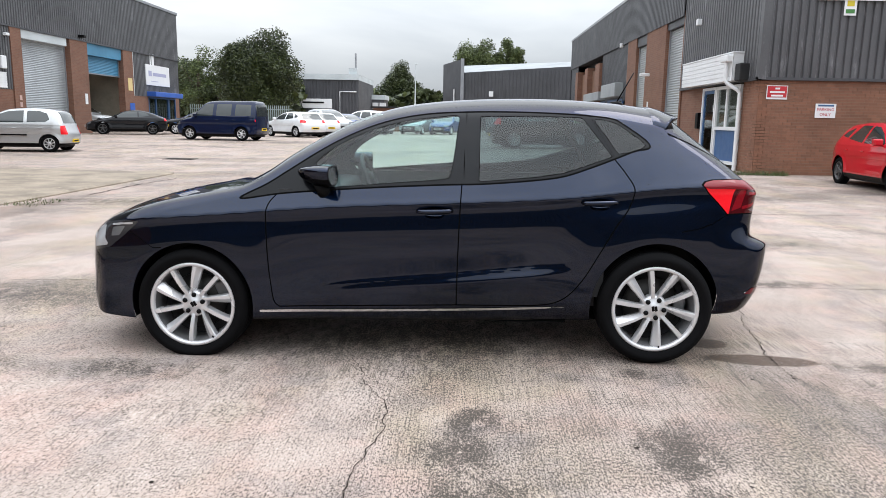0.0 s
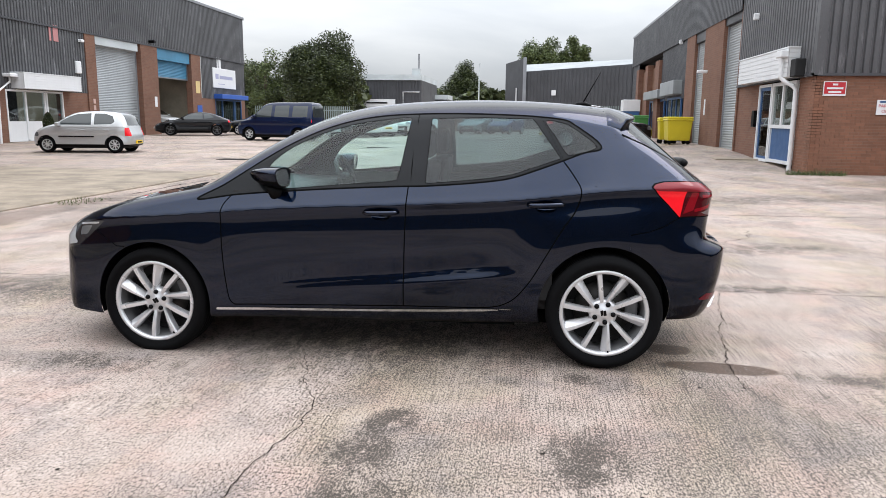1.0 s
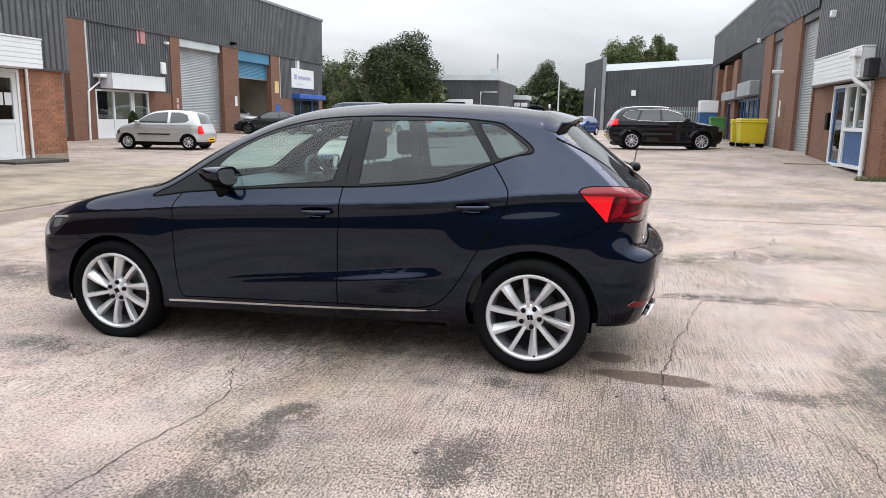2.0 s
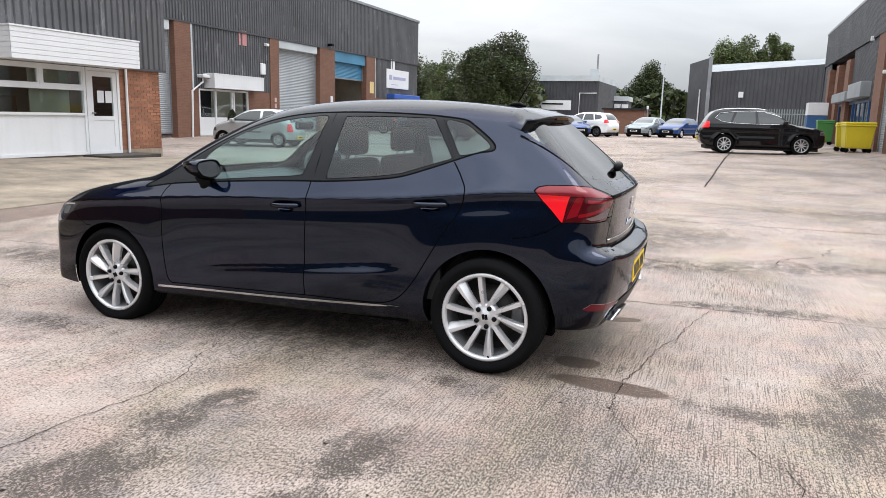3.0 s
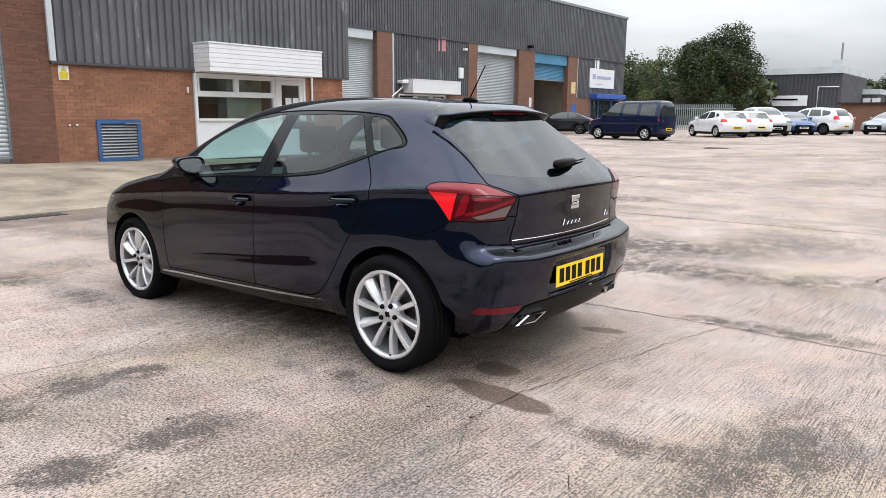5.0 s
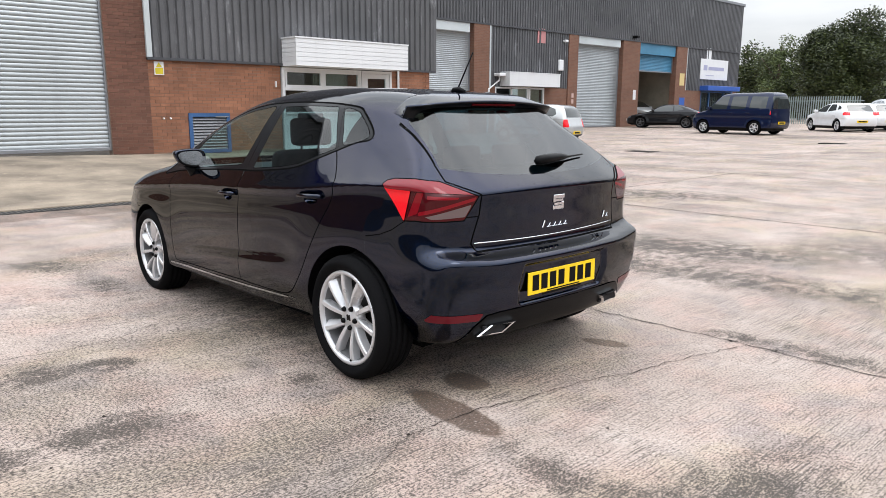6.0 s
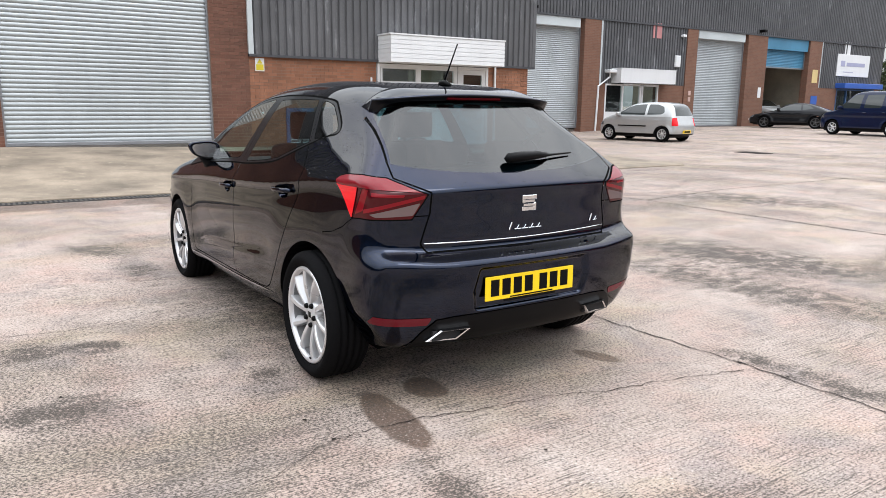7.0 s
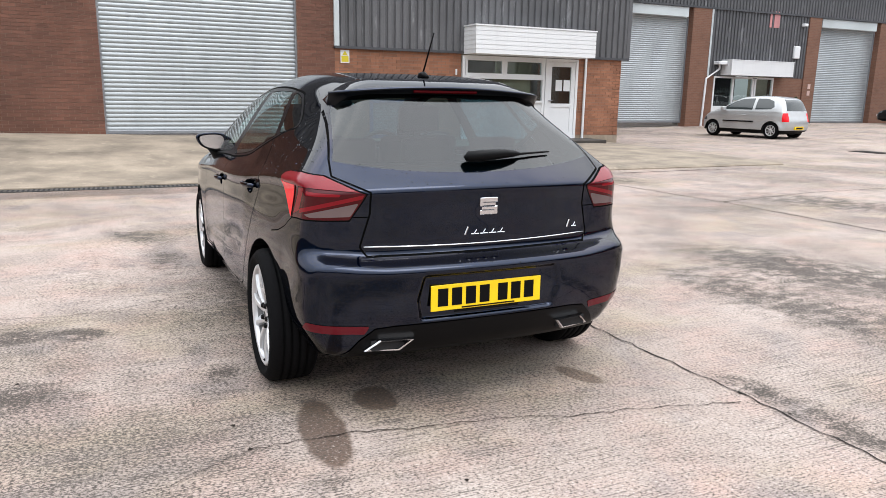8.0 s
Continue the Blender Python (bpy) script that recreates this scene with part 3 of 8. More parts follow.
part("floor_slab", box(WX - 9.0, WX + 0.02, -16, 12, -0.3, 0.28), M_APRON, unit_a)

# louvred vent
vent = part("vent", frame_rect(WX - 0.03, 4.39, 5.43, 0.25, 1.2, 0.085, 0.075, 1), M_BLUE_PAINT, unit_a, "blue louvred vent door with a padlock")
part("backing", box(WX - 0.1, WX - 0.05, 4.4, 5.42, 0.25, 1.2), M_DARK, vent)
for k in range(11):
    bm = bmesh.new()
    z = 0.35 + k * 0.07
    v = [bm.verts.new(p) for p in ((WX - 0.03, 4.47, z + 0.06), (WX - 0.03, 5.35, z + 0.06), (WX + 0.03, 5.35, z), (WX + 0.03, 4.47, z))]
    w = [bm.verts.new(q.co + Vector((0, 0, -0.012))) for q in v]
    bm.faces.new(v); bm.faces.new(w[::-1])
    for i in range(4):
        bm.faces.new((v[i], w[i], w[(i + 1) % 4], v[(i + 1) % 4]))
    bmesh.ops.recalc_face_normals(bm, faces=bm.faces[:])
    part("slat", bm, M_STEEL, vent)
part("hasp", box(WX + 0.04, WX + 0.06, 5.05, 5.4, 1.10, 1.125), M_STEEL, vent)
part("sill", box(WX, WX + 0.05, 4.39, 5.43, 0.1, 0.24), M_APRON, vent)

# office front: frame, lights, panel and door
shop = part("office_window", frame_rect(WX - 0.04, 6.92, 9.42, 0.2, 2.36, 0.07, 0.10, 1), M_WHITE, unit_a, "white framed office window with a solid panel below")
part("panel", box(WX - 0.03, WX + 0.03, 6.99, 9.35, 0.24, 1.18), M_WHITE, shop)
part("transom", box(WX - 0.04, WX + 0.065, 6.99, 9.35, 1.78, 1.87), M_WHITE, shop)
part("sill", box(WX - 0.04, WX + 0.085, 6.99, 9.35, 1.17, 1.23), M_WHITE, shop)
part("mullion", box(WX - 0.04, WX + 0.062, 8.12, 8.20, 1.87, 2.29), M_WHITE, shop)
for y0, y1, z0, z1 in ((7.04, 8.10, 1.89, 2.28), (8.22, 9.33, 1.89, 2.28)):
    part("window_frame", frame_rect(WX - 0.03, y0 - 0.03, y1 + 0.03, z0 - 0.02, z1 + 0.01, 0.05, 0.08, 1), M_WHITE, shop)
    pane(WX, y0, y1, z0, z1, shop, 1)
pane(WX, 7.0, 9.34, 1.23, 1.78, shop, 1)
part("blind", box(WX - 0.12, WX - 0.1, 7.95, 9.05, 1.2, 2.3), M_ROOMWALL, shop, "beige window blind half drawn")
part("partition", box(WX - 0.7, WX - 0.6, 7.0, 8.0, 0.2, 1.6), M_WOOD, shop, "brown board inside the office")
part("room", box(WX - 3.0, WX - 2.9, 6.0, 11.0, 0.2, 2.6), M_ROOMWALL, unit_a)
part("room_floor", box(WX - 3.0, WX - 0.26, 6.0, 11.0, 0.1, 0.2), M_DARK, unit_a)
odoor = part("office_door", frame_rect(WX - 0.04, 9.44, 10.5, 0.2, 2.36, 0.075, 0.10, 1), M_WHITE, unit_a, "white office door with a dark glazed upper half")
part("door_leaf", frame_rect(WX - 0.02, 9.52, 10.42, 0.24, 2.28, 0.13, 0.06, 1), M_WHITE, odoor)
part("panel", box(WX - 0.01, WX + 0.025, 9.63, 10.31, 0.35, 1.12), M_WHITE, odoor)
part("mid_rail", box(WX - 0.02, WX + 0.042, 9.64, 10.30, 1.06, 1.16), M_WHITE, odoor)
pane(WX, 9.63, 10.31, 1.16, 2.16, odoor, 1)
for yy in (9.80, 10.06):
    part("notice", box(WX + 0.014, WX + 0.018, yy, yy + 0.21, 1.50, 1.80), M_WHITE, odoor, "white paper notice on the glass")
part("door_handle", box(WX + 0.05, WX + 0.09, 9.56, 9.68, 1.22, 1.25, 0.006), M_STEEL, odoor)
shiplap("canopy", WX, WX + 0.74, 6.93, 10.55, 2.38, 3.05, 1, unit_a, 6, "white shiplap boxed canopy over the office front")
downpipe(unit_a, [(WX + 0.06, 10.74, 0.15), (WX + 0.06, 10.74, 2.4)], 0.035)
part("step", box(WX + 0.0, WX + 0.95, 9.25, 10.95, 0.0, 0.20, 0.012), M_STEP, unit_a, "dark worn concrete door step")
for yy in (3.80, 3.96):
    part("fitting", tube([(WX, yy, 1.08), (WX + 0.035, yy, 1.08)], 0.022, 10), M_WHITE, unit_a, smooth_shade=True)
ysign = part("warning_sign", box(WX + 0.01, WX + 0.018, 3.66, 3.88, 2.06, 2.36), M_WHITE, unit_a, "yellow and white warning sign on the brick pier")
part("sign_panel", box(WX + 0.018, WX + 0.021, 3.68, 3.86, 2.08, 2.22), M_YELLOW, ysign)
bm = bmesh.new()
tri = [bm.verts.new((WX + 0.0205, *p)) for p in ((3.70, 2.235), (3.84, 2.235), (3.77, 2.345))]
tri2 = [bm.verts.new((WX + 0.0185, v.co.y, v.co.z)) for v in tri]
bm.faces.new(tri); bm.faces.new(tri2[::-1])
part("sign_triangle", bm, M_YELLOW, ysign)
part("wall_light", box(WX, WX + 0.06, 6.72, 6.76, 1.85, 2.0, 0.01), M_WHITE, unit_a)
rel(unit_a)

# ---- far part of the west terrace ----
FX = -21.95
unit_b = thing("industrial_unit", (FX, 34, 0.2), "long grey-clad industrial terrace with brick piers and roller shutters", "building")
B0 = 0.15
for y0, y1 in ((22.95, 24.05), (30.45, 31.3), (35.75, 37.6), (42.0, 43.35)):
    part("brick_pier", box(FX - 0.3, FX + 0.12, y0, y1, B0 - 0.3, 5.45), M_BRICK_FAR, unit_b)
part("brick_wall", box(FX - 0.3, FX + 0.05, 24.05, 24.55, B0 - 0.3, 2.45), M_BRICK_FAR, unit_b)
part("brick_wall", box(FX - 0.3, FX + 0.05, 28.45, 30.45, B0 - 0.3, 2.45), M_BRICK_FAR, unit_b)
part("brick_wall", box(FX - 0.3, FX + 0.05, 43.35, 45.6, B0 - 0.3, 2.6), M_BRICK_FAR, unit_b)
part("brick_wall", box(FX - 0.3, FX + 0.05, 50.3, 51.0, B0 - 0.3, 2.6), M_BRICK_FAR, unit_b)
part("cladding", sheet((FX + 0.03, 24.15), (FX + 0.03, 30.45), 2.45, 5.5, 0.2, 0.045, (1, 0)), M_CLAD, unit_b)
part("cladding", sheet((FX + 0.03, 43.4), (FX + 0.03, 51.0), 2.6, 5.5, 0.2, 0.045, (1, 0)), M_CLAD, unit_b)
part("cladding", sheet((FX + 0.06, 12.1), (FX + 0.06, 51.05), 5.47, TOP, 0.2, 0.045, (1, 0)), M_CLAD, unit_b, "grey profiled cladding with pale weathered patches")
part("cladding", sheet((FX + 0.06, 51.08), (FX - 14, 51.08), B0 - 0.3, TOP, 0.2, 0.045, (0, 1)), M_CLAD, unit_b)
part("corner_trim", box(FX, FX + 0.12, 24.03, 24.16, 2.4, 5.5), M_LIGHTROOF, unit_b)
part("corner_trim", box(FX, FX + 0.12, 43.33, 43.42, 2.6, 5.5), M_LIGHTROOF, unit_b)
part("verge_trim", box(FX - 14, FX + 0.15, 51.0, 51.15, TOP - 0.15, TOP + 0.05), M_STEEL, unit_b)
part("eaves_trim", box(FX, FX + 0.16, 12.1, 51.15, TOP - 0.1, TOP + 0.06), M_STEEL, unit_b)
part("roof", box(FX - 14, FX + 0.05, 12.2, 51.0, TOP - 0.1, TOP), M_STEEL, unit_b)
part("drip_flashing", box(FX, FX + 0.14, 12.1, 51.1, 5.42, 5.5), M_CLAD_DARK, unit_b)
part("lintel", box(FX - 0.3, FX + 0.0, 12.0, 51.0, 5.45, TOP - 0.1), M_DARK, unit_b)
for y0, y1 in ((18.4, 22.95), (31.3, 35.75)):
    shutter("roller_shutter", FX - 0.25, y0, y1, 0.25, 5.0, 1, unit_b, M_SHUTTER, 0.09, "closed silver roller shutter")
    part("shutter_box", box(FX - 0.3, FX + 0.08, y0 + 0.1, y1 - 0.25, 4.98, 5.42, 0.015), M_LIGHTROOF, unit_b, "pale shutter hood")
part("brick_wall", box(FX - 0.3, FX + 0.05, 12.0, 18.4, B0 - 0.3, 5.45), M_BRICK_FAR, unit_b)
shutter("roller_shutter", FX - 0.25, 37.6, 42.0, 3.68, 4.75, 1, unit_b, M_BLUE_SHUT, 0.09, "blue roller shutter, half open")
part("shutter_box", box(FX - 0.3, FX + 0.02, 37.65, 41.95, 4.75, 5.42), M_BLUE_SHUT, unit_b)
# workshop behind the half-open shutter
part("workshop_wall", box(FX - 9, FX - 8.8, 36.5, 43, 0.2, 5.5), M_ROOMWALL, unit_b)
part("workshop_wall", box(FX - 9, FX - 0.3, 36.4, 36.6, 0.2, 5.5), M_ROOMWALL, unit_b)
part("workshop_wall", box(FX - 9, FX - 0.3, 43.0, 43.2, 0.2, 5.5), M_ROOMWALL, unit_b)
part("workshop_ceiling", box(FX - 9, FX - 0.3, 36.4, 43.2, 5.3, 5.45), M_DARK, unit_b)
part("workshop_floor", box(FX - 9, FX + 0.02, 36.4, 43.2, 0.0, 0.22), M_APRON, unit_b)
part("lift_post", box(FX - 3.2, FX - 2.9, 39.0, 39.35, 0.2, 3.6), M_BLACK, unit_b)
# offices of the terrace
for yA, yB, zc, tone in ((24.55, 28.45, 2.45, M_WHITE), (45.6, 50.3, 2.6, M_BLUE_PAINT)):
    of = part("office_window", frame_rect(FX - 0.05, yA, yB, B0, zc - 0.02, 0.08, 0.12, 1), tone, unit_b, "office window and door in a painted frame")
    part("panel", box(FX - 0.03, FX + 0.03, yA + 0.08, yB - 1.35, B0, 1.05), tone, of)
    for yy in (yA + 1.25, yB - 1.35, yB - 1.2):
        part("mullion", box(FX - 0.05, FX + 0.07, yy - 0.05, yy + 0.05, B0, zc - 0.05), tone, of)
    pane(FX, yA + 0.08, yB - 1.3, 1.05, zc - 0.1, of, 1)
    pane(FX, yB - 1.2, yB - 0.1, 0.9, zc - 0.1, of, 1)
    part("door_panel", box(FX - 0.03, FX + 0.03, yB - 1.15, yB - 0.08, B0, 0.9), tone, of)
    part("room", box(FX - 2.5, FX - 2.4, yA, yB, 0.1, 2.6), M_DARK, of)
shiplap("canopy", FX, FX + 0.7, 24.95, 29.0, 2.48, 3.15, 1, unit_b, 6, "white shiplap boxed canopy")
part("canopy", box(FX, FX + 0.7, 45.4, 50.2, 2.62, 2.95, 0.02), M_BLUE_SIGN, unit_b, "blue boxed canopy")
part("gutter", box(FX, FX + 0.45, 24.45, 24.95, 2.95, 3.1, 0.02), M_WHITE, unit_b)
downpipe(unit_b, [(FX + 0.2, 24.7, 3.0), (FX + 0.2, 24.7, 2.75), (FX + 0.16, 23.98, 2.3), (FX + 0.16, 23.9, 0.1)], 0.05)
part("alarm_box", box(FX + 0.05, FX + 0.18, 29.55, 29.95, 3.4, 4.0, 0.03), M_WHITE, unit_b)
part("floodlight", box(FX + 0.1, FX + 0.3, 29.9, 30.15, 4.95, 5.08, 0.02), M_WHITE, unit_b)
for yy in (36.7, 19.5):
    part("floodlight", box(FX + 0.1, FX + 0.45, yy, yy + 0.25, 5.6, 5.75, 0.02), M_BLACK, unit_b)
sg = part("sign_board", box(FX + 0.07, FX + 0.13, 45.25, 49.2, 3.4, 4.8, 0.01), M_WHITE, unit_b, "white company sign board")
for y0, y1, z0, z1 in ((46.35, 48.6, 4.05, 4.28), (45.65, 46.15, 4.02, 4.38), (46.0, 47.2, 3.66, 3.70)):
    part("sign_bar", box(FX + 0.13, FX + 0.14, y0, y1, z0, z1), M_SIGN_INK, sg)
# unit number bars
for yc, mt in ((28.1, M_PINK), (46.4, M_WHITE)):
    for k, (dy, w) in enumerate(((-0.28, 0.13), (0.12, 0.36))):
        part("number_bar", box(FX + 0.07, FX + 0.095, yc + dy - w / 2, yc + dy + w / 2, 4.8, 5.55), mt, unit_b)
part("notice", box(FX + 0.13, FX + 0.14, 42.5, 43.1, 2.9, 3.7), M_CREAM, unit_b, "cream notice board")
part("notice", box(FX + 0.13, FX + 0.14, 42.6, 43.3, 1.1, 2.1), M_BLUE_SIGN, unit_b, "blue safety notice")
for z0 in (1.62, 1.95):
    part("notice", box(FX + 0.13, FX + 0.14, 30.78, 30.98, z0, z0 + 0.24), M_PAPER, unit_b, "small faded notice")
part("notice", box(FX + 0.13, FX + 0.14, 37.0, 37.3, 1.9, 2.5), M_WHITE, unit_b)
rel(unit_b)

# ---- building on the east side ----
EX, EY = 7.75, 14.42
unit_c = thing("industrial_unit", (EX, EY, 0.1), "brick and dark grey clad industrial unit with a blue office door", "building")
ETOP = 6.95
E0 = 0.0
brick_wall("brick_wall", (EX, EY), (40.0, EY), E0, 2.53, (0, -1), unit_c, 0)
brick_wall("brick_wall", (EX, 15.5), (EX, EY), E0, 2.53, (-1, 0), unit_c, 0)
part("brick_wall", box(EX, EX + 0.3, 18.75, 21.15, E0, 2.55), M_BRICK_FAR, unit_c)
for y0, y1, o in ((21.15, 21.3, 0.05), (23.35, 26.25, 0.10), (28.1, 29.75, 0.10), (36.3, 37.6, 0.2), (40.2, 41.2, 0.2), (44.0, 45.0, 0.2)):
    part("brick_pier", box(EX - o, EX + 0.5, y0, y1, E0, 5.2 if y0 < 35 else 4.6), M_BRICK_FAR, unit_c)
part("cladding", sheet((EX - 0.03, 21.2), (EX - 0.03, EY - 0.05), 2.53, ETOP, 0.2, 0.045, (-1, 0)), M_CLAD, unit_c)
part("cladding", sheet((EX - 0.03, EY - 0.04), (40.0, EY - 0.04), 2.53, ETOP, 0.2, 0.045, (0, -1)), M_CLAD, unit_c, "grey profiled steel cladding")
part("corner_trim", box(EX - 0.09, EX + 0.1, EY - 0.1, EY + 0.1, 2.5, ETOP), M_CLAD, unit_c)
part("drip_flashing", box(EX - 0.09, EX, EY - 0.09, 21.2, 2.48, 2.55), M_CLAD_DARK, unit_c)
part("drip_flashing", box(EX - 0.09, 40, EY - 0.09, EY, 2.48, 2.55), M_CLAD_DARK, unit_c)
part("cladding", sheet((EX - 0.1, 48.0), (EX - 0.1, 21.2), 5.0, ETOP, 0.2, 0.03, (-1, 0)), M_CLAD_DARK, unit_c)
part("cladding", sheet((EX - 0.02, 36.3), (EX - 0.02, 29.75), 2.4, 5.0, 0.2, 0.03, (-1, 0)), M_CLAD_DARK, unit_c)
part("cladding", sheet((EX - 0.02, 48.0), (EX - 0.02, 45.0), 2.4, 5.0, 0.2, 0.03, (-1, 0)), M_CLAD_DARK, unit_c)
part("gable_cladding", sheet((EX - 0.1, 48.0), (40, 48.0), E0, ETOP, 0.2, 0.03, (0, 1)), M_CLAD_DARK, unit_c)
part("roof", box(EX - 0.15, 40, EY - 0.1, 48.1, ETOP, ETOP + 0.12), M_STEEL, unit_c)
part("core", box(EX + 0.5, 39.9, EY + 0.3, 47.9, E0, ETOP), M_DARK, unit_c)
part("lintel", box(EX - 0.02, EX + 0.45, 21.2, 48, 5.0, ETOP), M_DARK, unit_c)
for y0, y1, zt in ((21.3, 23.35, 4.75), (26.25, 28.1, 4.62)):
    shutter("roller_shutter", EX + 0.1, y0, y1, 0.28, zt, -1, unit_c, M_SHUTTER, 0.09, "closed grey roller shutter")
    part("shutter_box", box(EX - 0.05, EX + 0.3, y0, y1, zt, 5.1), M_CLAD_DARK, unit_c)
for y0, y1 in ((37.6, 40.2), (41.2, 44.0)):
    part("roller_shutter", box(EX + 0.1, EX + 0.2, y0, y1, 0.2, 4.4), M_WOOD, unit_c)
# office front with blue panels
of = part("office_window", frame_rect(EX + 0.05, 15.55, 17.45, 0.22, 2.44, 0.09, 0.12, -1), M_WHITE, unit_c, "white framed window over a blue panel")
part("panel", box(EX - 0.02, EX + 0.03, 15.64, 17.36, 0.25, 1.2), M_BLUE_PAINT, of)
part("mullion", box(EX - 0.06, EX + 0.03, 16.52, 16.62, 1.2, 2.4), M_WHITE, of)
part("sill", box(EX - 0.07, EX + 0.03, 15.64, 17.36, 1.18, 1.28), M_WHITE, of)
pane(EX, 15.64, 16.52, 1.28, 2.36, of, -1)
pane(EX, 16.62, 17.36, 1.28, 2.36, of, -1)
dr = part("office_door", frame_rect(EX + 0.05, 17.5, 18.7, 0.2, 2.44, 0.08, 0.12, -1), M_WHITE, unit_c, "blue glazed office door")
part("door_leaf", frame_rect(EX + 0.02, 17.58, 18.62, 0.25, 2.36, 0.1, 0.05, -1), M_BLUE_PAINT, dr)
pane(EX, 17.68, 18.52, 0.35, 2.26, dr, -1)
part("room", box(EX + 0.42, EX + 0.46, 15.6, 18.75, 0.2, 2.5), M_ROOMWALL, unit_c)
shiplap("canopy", EX, EX - 0.36, 15.45, 20.0, 2.52, 3.25, -1, unit_c, 6, "grubby white boxed canopy")
downpipe(unit_c, [(EX - 0.45, 15.72, 3.05), (EX - 0.45, 15.70, 2.52), (EX - 0.38, 15.66, 2.44), (EX - 0.17, 15.48, 2.28), (EX - 0.11, 15.44, 2.18), (EX - 0.1, 15.44, 0.05)], 0.055)
part("gutter", box(EX - 0.52, EX - 0.08, 15.5, 16.0, 3.02, 3.2, 0.02), M_WHITE, unit_c)
part("vent_grille", box(EX - 0.32, EX, 15.0, 15.38, 2.50, 2.95, 0.02), M_DARK, unit_c)
part("step", box(EX - 1.3, EX, 18.2, 20.6, 0.0, 0.24, 0.015), M_APRON, unit_c, "low concrete step")
part("mailbox", box(EX - 0.12, EX, 18.85, 19.1, 1.2, 1.7, 0.01), M_BLACK, unit_c)
for y0, y1, z0, z1 in ((30.6, 34.2, 2.6, 3.25), (35.0, 39.8, 2.55, 3.0)):
    part("canopy", box(EX - 0.45, EX, y0, y1, z0, z1, 0.02), M_GREYROOF, unit_c)
    ow = part("office_window", frame_rect(EX + 0.02, y0, y1, 0.3, 2.5, 0.1, 0.08, -1), M_BLUE_PAINT, unit_c, "blue framed office window")
    part("pane", box(EX - 0.02, EX + 0.01, y0 + 0.1, y1 - 0.1, 0.4, 2.4), M_DARKPANE, ow)
    for k in (1, 2):
        yy = y0 + (y1 - y0) * k / 3
        part("mullion", box(EX - 0.05, EX + 0.01, yy - 0.05, yy + 0.05, 0.4, 2.4), M_BLUE_PAINT, ow)
for yy, zz in ((19.3, 4.45), (31.0, 4.9)):
    part("floodlight", box(EX - 0.22, EX - 0.05, yy, yy + 0.14, zz, zz + 0.2, 0.02), M_WHITE, unit_c)
part("camera_box", box(EX - 0.6, EX - 0.2, 25.0, 25.12, 3.2, 3.32, 0.02), M_WHITE, unit_c)
part("notice", box(EX - 0.26, EX - 0.25, 24.8, 25.0, 1.6, 2.2), M_WHITE, unit_c)
rs = part("sign_board", box(7.93, 8.46, EY - 0.03, EY - 0.015, 2.0, 2.35), M_WHITE, unit_c, "red and white prohibition sign")
part("sign_panel", box(7.95, 8.44, EY - 0.036, EY - 0.03, 2.05, 2.33), M_RED, rs)
for k, (w, z) in enumerate(((0.12, 2.27), (0.38, 2.18), (0.3, 2.09))):
    part("sign_bar", box(8.2 - w / 2, 8.2 + w / 2, EY - 0.04, EY - 0.036, z - 0.02, z + 0.025), M_WHITE, rs)
ps = part("sign_board", box(9.21, 9.73, EY - 0.03, EY - 0.015, 1.55, 1.91), M_WHITE, unit_c, "white parking sign with red letters")
gs = part("sign_board", box(9.62, 9.92, EY - 0.12, EY - 0.105, 4.08, 4.5), M_WHITE, unit_c, "green and yellow warning sign")
part("sign_board", box(8.95, 12.5, EY - 0.14, EY - 0.09, 4.44, 5.6), M_WHITE, unit_c, "white sign board on the cladding")
for body, z, size in (("PARKING", 1.73, 0.105), ("ONLY", 1.60, 0.105)):
    part("lettering", letters(body, size), M_RED, ps).matrix_basis = pose(9.47, EY - 0.034, z, 90, 0, 0)
part("sign_bar", box(9.27, 9.67, EY - 0.033, EY - 0.03, 1.84, 1.885), M_BLUE_PAINT, ps)
part("sign_panel", box(9.68, 9.86, EY - 0.124, EY - 0.12, 4.30, 4.45), M_YELLOW, gs)
part("sign_panel", box(9.66, 9.88, EY - 0.124, EY - 0.12, 4.13, 4.23), M_GREENBIN, gs)
rel(unit_c)
# ---- car bodies: one solid form, cut into its panels ----
def curve(pts):
    """A smooth function through (x, value) points, without overshoot."""
    xs, vs = np.array([p[0] for p in pts], float), np.array([p[1] for p in pts], float)
    h, d = np.diff(xs), np.diff(vs) / np.diff(xs)
    m = np.zeros(len(xs))
    m[0], m[-1] = d[0], d[-1]
    for i in range(1, len(xs) - 1):
        if d[i - 1] * d[i] > 0:
            w1, w2 = 2 * h[i] + h[i - 1], h[i] + 2 * h[i - 1]
            m[i] = (w1 + w2) / (w1 / d[i - 1] + w2 / d[i])

    def f(x):
        x = np.clip(x, xs[0], xs[-1])
        i = np.clip(np.searchsorted(xs, x) - 1, 0, len(h) - 1)
        t = (x - xs[i]) / h[i]
        return vs[i] * (1 + 2 * t) * (1 - t) ** 2 + m[i] * h[i] * t * (1 - t) ** 2 + vs[i + 1] * t * t * (3 - 2 * t) + m[i + 1] * h[i] * t * t * (t - 1)
    return f


